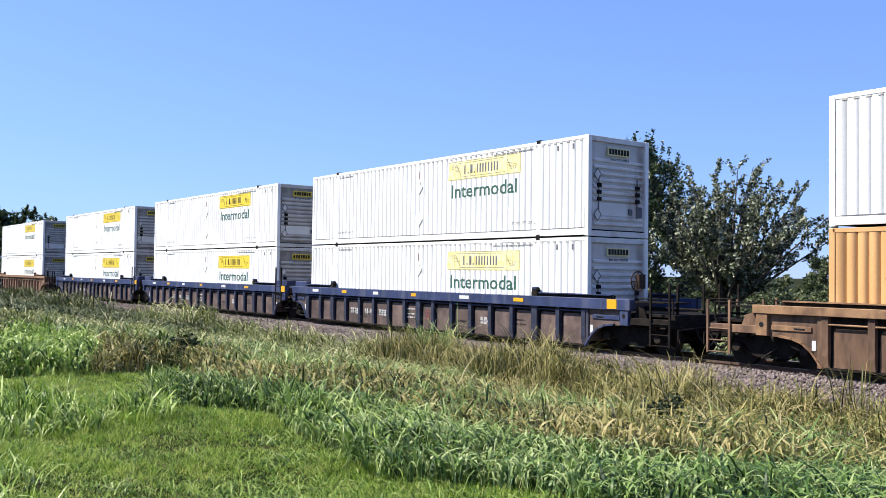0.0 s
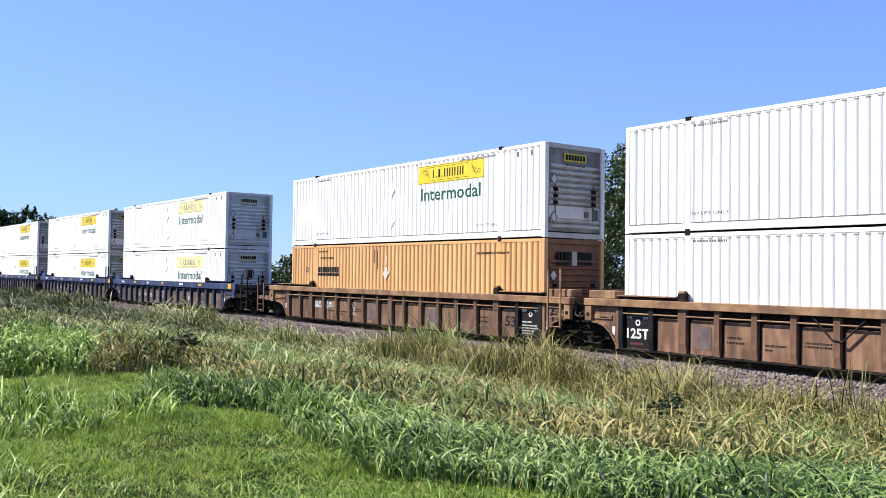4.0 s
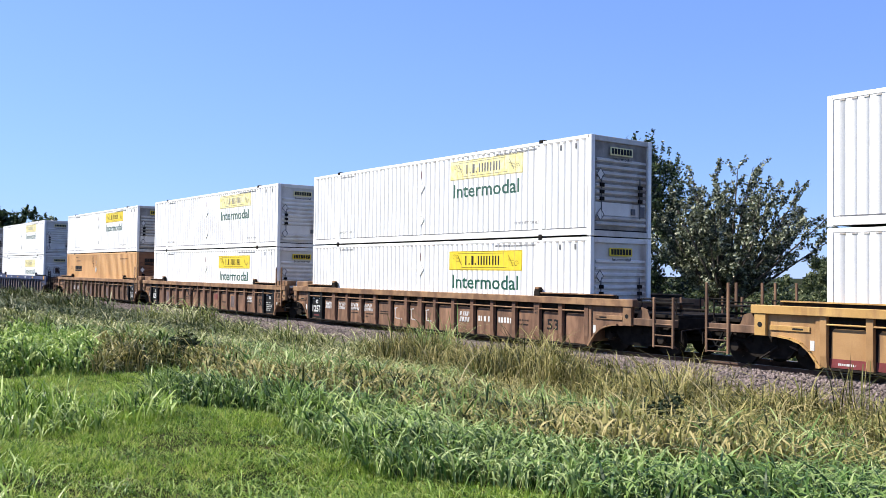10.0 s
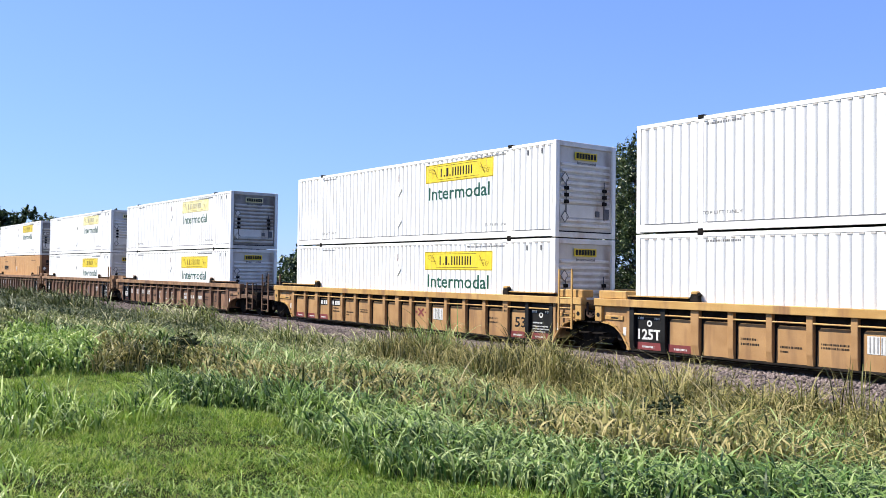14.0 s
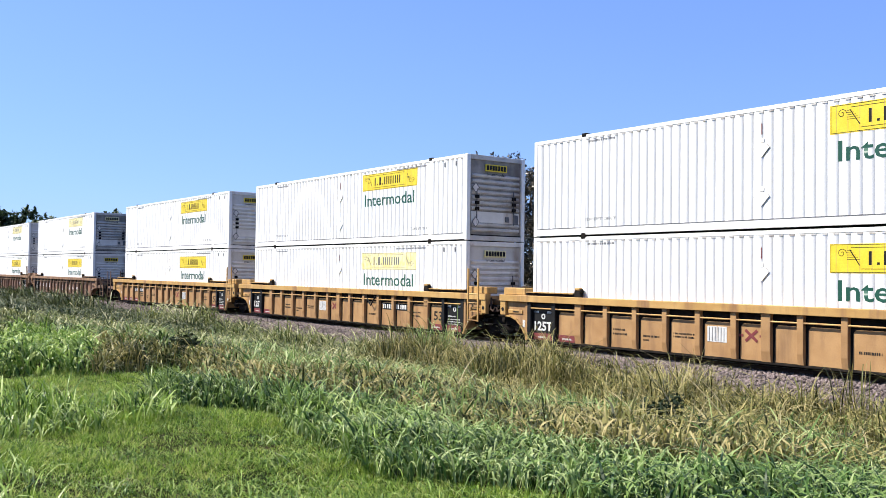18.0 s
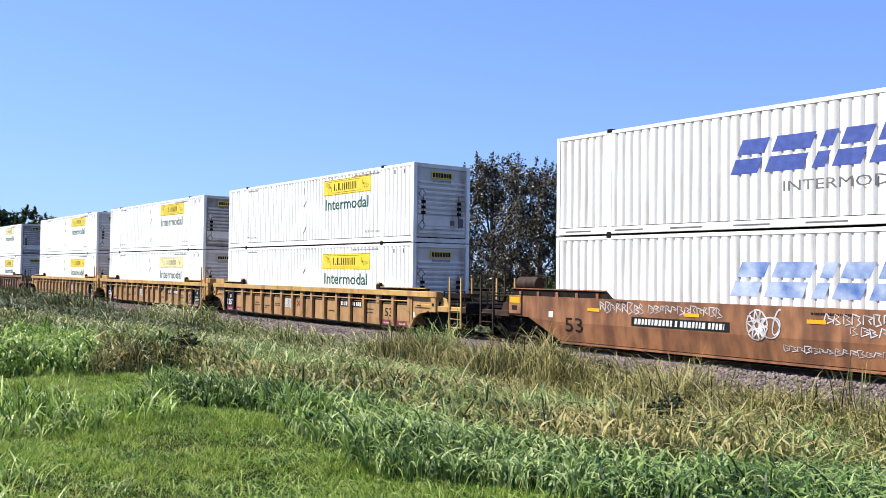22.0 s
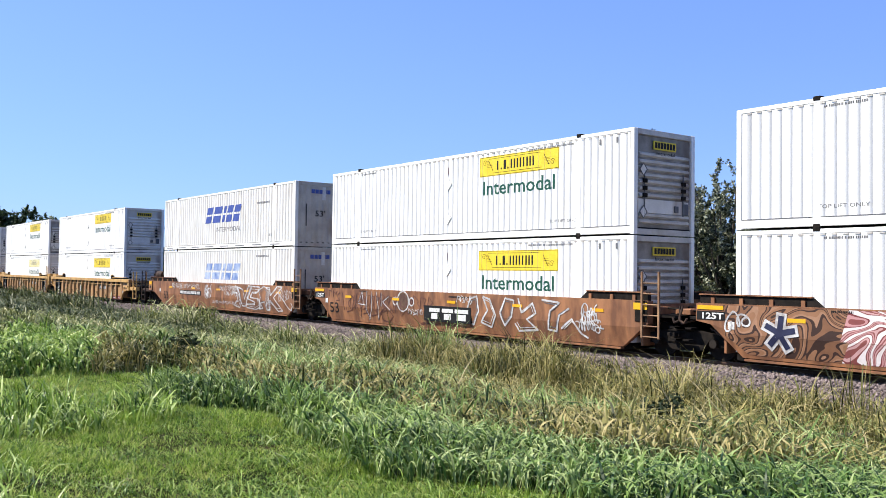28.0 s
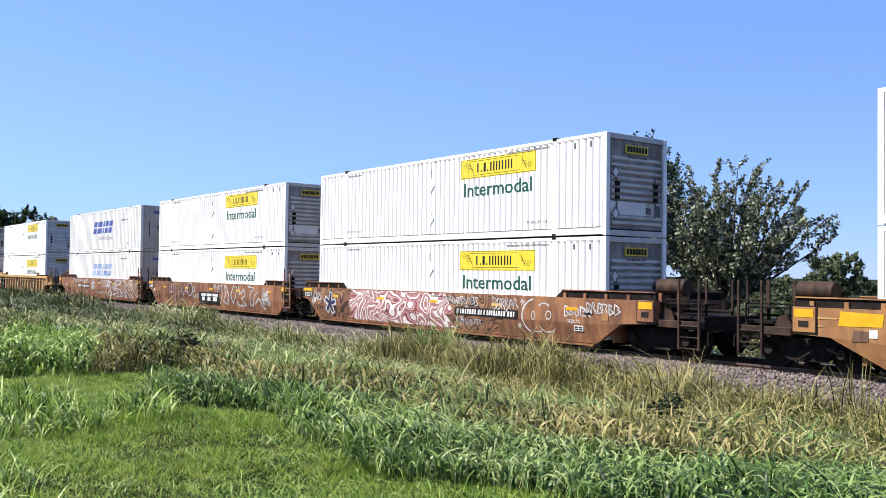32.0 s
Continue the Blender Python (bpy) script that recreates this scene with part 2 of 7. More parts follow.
MAROON = mat("maroon_tape", (0.17, 0.035, 0.035), (0.23, 0.05, 0.05), 0.5, bump=0.0)
STONE = mat("crushed_ballast_stone", (0.125, 0.098, 0.093), (0.27, 0.215, 0.205), 0.9, scale=9, fine=60, bump=0.3, island=0.45)
BALLAST = mat("ballast_bed", (0.07, 0.055, 0.05), (0.16, 0.13, 0.12), 0.95, scale=16, fine=50, bump=0.9)
SOIL = mat("grassy_soil", (0.012, 0.018, 0.006), (0.028, 0.034, 0.010), 0.95, scale=0.9, fine=35, bump=0.8, dirt=(0.06, 0.045, 0.025), dirt_amt=0.6, spec=0.05)
BARK = mat("grey_brown_bark", (0.07, 0.055, 0.042), (0.13, 0.105, 0.085), 0.9, scale=8, fine=30, bump=0.6, stretch=(3, 3, 0.6))
LAWN = leaf_mat("lawn_blades", [(0.0, (0.052, 0.104, 0.015)), (0.3, (0.162, 0.280, 0.034)), (0.6, (0.275, 0.405, 0.054)), (1.0, (0.49, 0.52, 0.16))], 0.42, 0.55, 0.18, 4.0, 1.4)
LAWN_TUFT = leaf_mat("coarse_lawn_blades", [(0.0, (0.030, 0.075, 0.014)), (0.4, (0.120, 0.210, 0.032)), (0.75, (0.225, 0.330, 0.065)), (1.0, (0.36, 0.43, 0.15))], 0.3, 0.5, 0.2)
JOHNSON = leaf_mat("broad_green_blades", [(0.0, (0.012, 0.036, 0.007)), (0.3, (0.074, 0.145, 0.030)), (0.65, (0.190, 0.278, 0.072)), (1.0, (0.39, 0.45, 0.20))], 0.27, 0.45, 0.3)
# brighter copy of JOHNSON: stronger sunlight on the blades, put into their colour
LIT_GREEN = leaf_mat("young_green_blades", [(0.0, (0.022, 0.060, 0.008)), (0.3, (0.125, 0.225, 0.030)), (0.65, (0.285, 0.400, 0.080)), (1.0, (0.50, 0.56, 0.24))], 0.32, 0.45, 0.3)
DRY = leaf_mat("olive_and_straw_blades", [(0.0, (0.014, 0.020, 0.006)), (0.30, (0.108, 0.116, 0.030)), (0.66, (0.248, 0.222, 0.074)), (1.0, (0.40, 0.34, 0.155))], 0.24, 0.5, 0.22)
OLIVE = leaf_mat("grey_green_blades", [(0.0, (0.015, 0.027, 0.007)), (0.34, (0.090, 0.120, 0.029)), (0.72, (0.250, 0.268, 0.088)), (1.0, (0.50, 0.48, 0.27))], 0.22, 0.46, 0.3)
ROUGH_FAR = leaf_mat("dark_olive_blades", [(0.0, (0.010, 0.020, 0.005)), (0.5, (0.040, 0.060, 0.016)), (0.85, (0.102, 0.118, 0.040)), (1.0, (0.30, 0.29, 0.16))], 0.18, 0.5, 0.2)
STRAW = leaf_mat("bleached_stalks", [(0.0, (0.22, 0.19, 0.09)), (1.0, (0.45, 0.39, 0.22))], 0.15, 0.55, 0.3)
THATCH = leaf_mat("dead_brown_blades", [(0.0, (0.06, 0.045, 0.025)), (0.6, (0.16, 0.125, 0.07)), (1.0, (0.32, 0.27, 0.17))], 0.1, 0.6, 0.2)
WEED = leaf_mat("dark_weed_leaves", [(0.0, (0.010, 0.020, 0.008)), (0.6, (0.022, 0.036, 0.014)), (1.0, (0.06, 0.07, 0.03))], 0.1, 0.6, 0.2)
LEAF_DARK = leaf_mat("dark_green_leaves", [(0.0, (0.008, 0.018, 0.006)), (0.5, (0.030, 0.052, 0.014)), (0.85, (0.095, 0.130, 0.045)), (1.0, (0.22, 0.26, 0.12))], 0.2, 0.36, 0.5)
# the palest stops put highlights of the glossy leaves into the colour
LEAF_OLIVE = leaf_mat("olive_green_leaves", [(0.0, (0.010, 0.015, 0.007)), (0.38, (0.048, 0.060, 0.026)), (0.70, (0.190, 0.208, 0.110)), (1.0, (0.52, 0.54, 0.40))], 0.25, 0.36, 0.5)
LEAF_BROWN = leaf_mat("browning_leaves", [(0.0, (0.012, 0.013, 0.008)), (0.45, (0.042, 0.040, 0.024)), (0.8, (0.115, 0.088, 0.058)), (1.0, (0.27, 0.25, 0.20))], 0.2, 0.38, 0.45)
LEAF_FAR = leaf_mat("distant_green_leaves", [(0.0, (0.026, 0.040, 0.018)), (0.45, (0.092, 0.122, 0.052)), (0.8, (0.165, 0.195, 0.090)), (1.0, (0.30, 0.32, 0.18))], 0.3, 0.5, 0.3)


# ---- mesh helpers ----
def np_mesh(name, verts, faces, smooth=False):
    """A mesh from arrays: verts (n, 3), faces (m, k)."""
    verts, faces = np.asarray(verts, np.float32), np.asarray(faces, np.int32)
    me = bpy.data.meshes.new(name)
    k = faces.shape[1]
    me.vertices.add(len(verts))
    me.vertices.foreach_set("co", verts.ravel())
    me.loops.add(len(faces) * k)
    me.loops.foreach_set("vertex_index", faces.ravel())
    me.polygons.add(len(faces))
    me.polygons.foreach_set("loop_start", np.arange(0, len(faces) * k, k, dtype=np.int32))
    me.update(calc_edges=True)
    if smooth:
        me.polygons.foreach_set("use_smooth", np.ones(len(faces), bool))
    return me


def mesh_of(bm, name, bevel=0.0):
    if bevel:
        bmesh.ops.bevel(bm, geom=[e for e in bm.edges], offset=bevel, segments=1, affect="EDGES", clamp_overlap=True)
    me = bpy.data.meshes.new(name)
    bm.normal_update()
    bm.to_mesh(me)
    bm.free()
    return me


SMALL_WRITING = ("stencil", "data_text", "panel_scrawl", "number_lettering", "tape_mark", "lift_notice")


def part(name, bm, material, parent, label="", bevel=0.0, at=None):
    """One mesh object under a thing or a part; bm is a bmesh or a finished mesh."""
    me = bm if isinstance(bm, bpy.types.Mesh) else mesh_of(bm, name, bevel)
    if not me.materials:
        me.materials.append(material)
    ob = new(name, me)
    ob.parent = parent
    if at is not None:
        ob.matrix_basis = at
    if label:
        ob["label"] = label
    if name in SMALL_WRITING:
        tagged(ob, kind="stuff")
    return ob


def pieces(name, rows, material, parent, label="", bevel=0.0, kind=""):
    """Boxes that are parts of their own."""
    for r in rows:
        tagged(part(name, boxes(r), material, parent, label, bevel), kind=kind)


def box(bm, x0, x1, y0, y1, z0, z1):
    v = [bm.verts.new((x, y, z)) for x in (x0, x1) for y in (y0, y1) for z in (z0, z1)]
    for f in ((0, 1, 3, 2), (4, 6, 7, 5), (0, 4, 5, 1), (2, 3, 7, 6), (0, 2, 6, 4), (1, 5, 7, 3)):
        bm.faces.new([v[i] for i in f])


def boxes(*rows):
    bm = bmesh.new()
    for r in rows:
        box(bm, *r)
    return bm


def prism(bm, pts, y0, y1):
    """A plate with the outline pts in x, z, from y0 to y1."""
    a = [bm.verts.new((x, y0, z)) for x, z in pts]
    b = [bm.verts.new((x, y1, z)) for x, z in pts]
    n = len(pts)
    bm.faces.new(a)
    bm.faces.new(b[::-1])
    for i in range(n):
        bm.faces.new((a[i], b[i], b[(i + 1) % n], a[(i + 1) % n]))
    bmesh.ops.recalc_face_normals(bm, faces=bm.faces)
    return bm


def rod(bm, p, q, r, n=8, r2=None):
    """A round bar from p to q."""
    p, q = Vector(p), Vector(q)
    m = Matrix.Translation((p + q) / 2) @ (q - p).to_track_quat("Z", "Y").to_matrix().to_4x4()
    bmesh.ops.create_cone(bm, cap_ends=True, segments=n, radius1=r, radius2=r if r2 is None else r2, depth=(q - p).length, matrix=m)
    return bm


def rods(r, *pairs):
    bm = bmesh.new()
    for p, q in pairs:
        rod(bm, p, q, r)
    return bm


TEXTS = {}


def text_mesh(body, width, height, heavy=0.0):
    """Lettering in the built-in font, scaled to width and height, facing -y, its lower left corner at 0."""
    key = (body, width, height, heavy)
    if key not in TEXTS:
        cu = bpy.data.curves.new("lettering", "FONT")
        cu.body, cu.size, cu.offset, cu.resolution_u = body, 1.0, heavy, 2
        ob = new("lettering", cu)
        bpy.context.view_layer.update()
        me = bpy.data.meshes.new_from_object(ob.evaluated_get(bpy.context.evaluated_depsgraph_get()))
        bpy.data.objects.remove(ob)
        co = np.empty(len(me.vertices) * 3, np.float32)
        me.vertices.foreach_get("co", co)
        co = co.reshape(-1, 3)
        lo, hi = co.min(0), co.max(0)
        co = (co - lo) / np.maximum(hi - lo, 1e-6)
        me.vertices.foreach_set("co", np.stack([co[:, 0] * width, co[:, 0] * 0, co[:, 1] * height], 1).astype(np.float32).ravel())
        me.update()
        TEXTS[key] = me
    return TEXTS[key].copy()


def bars(x0, z0, y, rows, seed=1, lean=0.0):
    """Unreadable writing: rows of (z, height, length) as broken flat bars."""
    rng = random.Random(seed)
    bm = bmesh.new()
    for z, h, length in rows:
        x = 0.0
        while x < length:
            w = min(length - x, h * rng.uniform(0.35, 0.7))
            v = [bm.verts.new((x0 + x + dx + lean * dz, y, z0 + z + dz)) for dx, dz in ((0, 0), (w, 0), (w, h), (0, h))]
            bm.faces.new(v)
            x += w + h * (0.25 if rng.random() < 0.8 else 0.6)
    return bm


# ---- ground and track ----
def ground_z(x, y):
    a = np.clip((y + 15.5) / 9.5, 0, 1)
    a = a * a * (3 - 2 * a)
    z = 0.40 - 1.10 * a
    near = np.exp(-((x + 12) / 60.0) ** 2) * (np.abs(y) > 3.9)
    return z + near * (0.05 * np.sin(x * 0.9 + y * 0.5) + 0.04 * np.sin(y * 1.7 - x * 0.35))


def axis(near0, near1, step, far):
    a = list(np.arange(near0, near1, step))
    grow, d = [], step
    while not grow or abs(grow[-1]) < far:
        d *= 1.5
        grow.append((grow[-1] if grow else 0) + d)
    return np.array([near0 - g for g in grow[::-1]] + a + [a[-1] + g for g in grow])


gx, gy = axis(-60, 6, 0.5, 2600), axis(-26, 30, 0.5, 2600)
XX, YY = np.meshgrid(gx, gy, indexing="ij")
gv = np.stack([XX, YY, ground_z(XX, YY)], -1).reshape(-1, 3)
ii = (np.arange(len(gx) - 1)[:, None] * len(gy) + np.arange(len(gy) - 1)[None]).ravel()
ground = new("ground", np_mesh("ground", gv, np.stack([ii, ii + len(gy), ii + len(gy) + 1, ii + 1], 1), True))
ground.data.materials.append(SOIL)
tagged(ground, "grassy ground sloping down towards the railway", "ground", kind="structure")

X0, X1 = -420.0, 160.0
bm = bmesh.new()
prof = [(-3.9, -0.78), (-3.2, -0.48), (-2.1, -0.12), (-0.95, -0.13), (-0.6, -0.20), (0.6, -0.20), (0.95, -0.13), (2.1, -0.12), (3.2, -0.48), (3.9, -0.78)]
n_len = 290
rowsv = [[bm.verts.new((X0 + (X1 - X0) * i / n_len, y + 0.06 * math.sin(i * 1.7 + y), z)) for y, z in prof] for i in range(n_len + 1)]
for i in range(n_len):
    for j in range(len(prof) - 1):
        bm.faces.new((rowsv[i][j], rowsv[i + 1][j], rowsv[i + 1][j + 1], rowsv[i][j + 1]))
ballast = new("ballast_bed", mesh_of(bm, "ballast_bed"))
ballast.data.materials.append(BALLAST)
tagged(ballast, "grey crushed-stone ballast bed under the track", "ballast", kind="structure")

track = tagged(new("railway_track"), "single railway track on timber sleepers", "railway track", kind="structure")
for y in (-0.755, 0.755):
    bm = bmesh.new()
    for yy0, yy1, z0, z1 in ((-0.035, 0.035, -0.045, 0.0), (-0.01, 0.01, -0.14, -0.045), (-0.07, 0.07, -0.16, -0.14)):
        box(bm, X0, X1, y + yy0, y + yy1, z0, z1)
    part("rail", bm, RAIL, track)
    part("railhead", boxes((X0, X1, y - 0.03, y + 0.03, 0.0, 0.003)), TREAD, track, "polished running surface")
tie = mesh_of(boxes((-0.115, 0.115, -1.3, 1.3, -0.34, -0.165)), "sleeper", 0.012)
for i in range(200):
    part("sleeper", tie, SLEEPER, track, at=pose(-106 + i * 0.56, 0.0, random.uniform(-0.01, 0.01), 0, 0, random.uniform(-1.2, 1.2)))


def scatter_stones(n, x0, x1, seed, size):
    rng = np.random.default_rng(seed)
    x = x0 + (x1 - x0) * rng.random(n) ** 1.0
    y = rng.uniform(-3.75, -0.9, n)
    z = np.interp(y, [-3.9, -3.2, -2.1, 0], [-0.78, -0.48, -0.12, -0.13]) + rng.uniform(-0.005, 0.03, n)
    base = np.array([(1, 0, 0), (-1, 0, 0), (0, 1, 0), (0, -1, 0), (0, 0, 1), (0, 0, -1)], float)
    s = size * rng.uniform(0.5, 1.25, (n, 1, 1))
    v = base[None] * s * rng.uniform(0.6, 1.15, (n, 6, 1)) * rng.uniform(0.7, 1.2, (n, 1, 3))
    q = rng.normal(size=(n, 4))
    q /= np.linalg.norm(q, axis=1, keepdims=True)
    w, a, b, c = q.T
    R = np.stack([1 - 2 * (b * b + c * c), 2 * (a * b - c * w), 2 * (a * c + b * w), 2 * (a * b + c * w), 1 - 2 * (a * a + c * c), 2 * (b * c - a * w),
                  2 * (a * c - b * w), 2 * (b * c + a * w), 1 - 2 * (a * a + b * b)], 1).reshape(n, 3, 3)
    v = np.einsum("nij,nkj->nki", R, v) + np.stack([x, y, z], 1)[:, None]
    f = np.array([(0, 2, 4), (2, 1, 4), (1, 3, 4), (3, 0, 4), (2, 0, 5), (1, 2, 5), (3, 1, 5), (0, 3, 5)])
    return np_mesh("stones", v.reshape(-1, 3), (f[None] + 6 * np.arange(n)[:, None, None]).reshape(-1, 3))


for args in ((24000, -36, -3, 3, 0.05), (11000, -95, -36, 4, 0.065)):
    st = new("ballast_stones", scatter_stones(*args))
    st.data.materials.append(STONE)
    tagged(st, "loose grey and pinkish crushed stones beside the track", "ballast", kind="stuff")


# ---- wells, trucks and fittings of the train ----
CL, CW, CH = 16.154, 2.591, 2.896     # container length, width, height
MOVING, WHEELSETS = [], []
WR = 0.44                              # wheel radius


def thing(name, x, label, category, group=""):
    ob = tagged(new(name), label, category, group)
    ob.location.x = x
    MOVING.append((ob, x))
    return ob


def build_wheelset():
    bm = bmesh.new()
    for s in (-1, 1):
        for r, d, y in ((WR, 0.10, 0.755), (WR + 0.03, 0.03, 0.69), (0.16, 0.17, 0.74)):
            bmesh.ops.create_cone(bm, cap_ends=True, segments=28, radius1=r, radius2=r, depth=d, matrix=Matrix.Translation((0, s * y, 0)) @ pose(0, 0, 0, 90))
        for k in range(5):
            a = k * 2 * math.pi / 5
            box(bm, 0.28 * math.cos(a) - 0.03, 0.28 * math.cos(a) + 0.03, s * 0.80 - 0.012, s * 0.80 + 0.012, 0.28 * math.sin(a) - 0.03, 0.28 * math.sin(a) + 0.03)
    rod(bm, (0, -1.0, 0), (0, 1.0, 0), 0.085, 12)
    return mesh_of(bm, "wheelset")


def build_side_frame():
    pts = [(-1.16, 0.36), (-1.16, 0.62), (-0.95, 0.66), (-0.45, 0.74), (0.45, 0.74), (0.95, 0.66), (1.16, 0.62), (1.16, 0.36), (0.98, 0.36), (0.93, 0.52), (0.72, 0.52),
           (0.52, 0.27), (0.38, 0.22), (-0.38, 0.22), (-0.52, 0.27), (-0.72, 0.52), (-0.93, 0.52), (-0.98, 0.36)]
    return mesh_of(prism(bmesh.new(), pts, -0.09, 0.09), "side_frame")


W_MESH, F_MESH = build_wheelset(), build_side_frame()
bm = bmesh.new()
for k in range(5):
    bmesh.ops.create_cone(bm, cap_ends=True, segments=10, radius1=0.06, radius2=0.045, depth=0.05, matrix=pose(0, 0, -0.1 + 0.05 * k))
S_MESH = mesh_of(bm, "spring")
bm = bmesh.new()
bmesh.ops.create_cone(bm, cap_ends=True, segments=12, radius1=0.13, radius2=0.11, depth=0.16, matrix=pose(0, 0, 0, 90))
CAP_MESH = mesh_of(bm, "bearing_cap")
B_MESH = mesh_of(boxes((-0.22, 0.22, -1.1, 1.1, 0.52, 0.72), (-0.3, 0.3, -0.3, 0.3, 0.7, 0.86)), "bolster", 0.02)


def add_truck(car, x):
    t = part("truck", B_MESH, STEEL, car, "grimy black two-axle truck", at=pose(x, 0, 0))
    for s in (-1, 1):
        part("side_frame", F_MESH, STEEL, t, at=pose(0, s * 1.0, 0))
        for dx in (-0.89, 0.89):
            part("bearing_cap", CAP_MESH, WHEEL, t, at=pose(dx, s * 1.12, WR))
        for dx in (-0.16, 0.0, 0.16):
            part("spring", S_MESH, WHEEL, t, at=pose(dx, s * 1.0, 0.42))
    for dx in (-0.89, 0.89):
        w = part("wheelset", W_MESH, WHEEL, t, at=pose(dx, 0, WR))
        WHEELSETS.append((w, dx))


def add_ladder(car, x, y, z0, z1, material, width=0.58, rungs=4):
    for dx in (0, width):
        part("ladder_post", boxes((x + dx - 0.032, x + dx + 0.032, y - 0.025, y + 0.025, z0, z1)), material, car, "tall worn grab post", 0.006)
    for k in range(rungs):
        part("ladder_rung", rod(bmesh.new(), (x, y, z0 + 0.04 + 0.28 * k), (x + width, y, z0 + 0.04 + 0.28 * k), 0.016), material, car)


def add_coupler(car, x, side):
    """Coupler, striker, cut lever and hoses at an outer end; side is +1 or -1 along x."""
    part("coupler", boxes(*[(min(x, x + side * 0.75), max(x, x + side * 0.75), -0.12, 0.12, 0.62, 0.86),
                            (min(x + side * 0.6, x + side * 0.98), max(x + side * 0.6, x + side * 0.98), -0.2, 0.2, 0.56, 0.92)]), STEEL, car, "rusty steel coupler", 0.03)
    part("cut_lever", rods(0.02, ((x + side * 0.3, -1.35, 0.72), (x + side * 0.3, 0, 0.80)), ((x + side * 0.3, -1.35, 0.72), (x + side * 0.3, -1.35, 0.45))), WHEEL, car)
    bm = bmesh.new()
    last = None
    for k in range(7):
        p = (x + side * (0.1 + 0.13 * k), -0.4, 0.75 - 0.45 * math.sin(k / 6 * math.pi))
        if last:
            rod(bm, last, p, 0.03, 6)
        last = p
    part("air_hose", bm, BLACK, car)


def add_brake_wheel(car, x, z):
    bm = bmesh.new()
    n = 16
    for k in range(n):
        a, b = 2 * math.pi * k / n, 2 * math.pi * (k + 1) / n
        rod(bm, (x, -0.55 + 0.28 * math.cos(a), z + 0.28 * math.sin(a)), (x, -0.55 + 0.28 * math.cos(b), z + 0.28 * math.sin(b)), 0.02, 6)
    for k in range(4):
        a = math.pi * k / 2
        rod(bm, (x, -0.55, z), (x, -0.55 + 0.28 * math.cos(a), z + 0.28 * math.sin(a)), 0.014, 6)
    box(bm, x + 0.02, x + 0.16, -0.68, -0.42, z - 0.2, z + 0.2)
    part("brake_wheel", bm, GEAR, car, "round hand-brake wheel")


def add_rigging(car, x, side, seed, length):
    """Dark rods, levers and boxes of the brake gear round a truck."""
    rng = random.Random(seed)
    for k in range(9):
        px, py, pz = x + side * rng.uniform(0.1, length), rng.uniform(-1.25, -0.5), rng.uniform(0.25, 1.05)
        if k % 3 == 0:
            w, h = rng.uniform(0.06, 0.16), rng.uniform(0.06, 0.2)
            part("brake_block", boxes((px - w, px + w, py - 0.08, py + 0.08, pz - h / 2, pz + h / 2)), STEEL if k else WHEEL, car, bevel=0.015)
        else:
            q = (px + side * rng.uniform(-0.7, 0.7), py + rng.uniform(-0.05, 0.2), min(1.05, max(0.2, pz + rng.uniform(-0.4, 0.3))))
            part("brake_lever", rod(bmesh.new(), (px, py, pz), q, rng.uniform(0.014, 0.032), 7), (STEEL, WHEEL, RAIL)[k % 3], car)


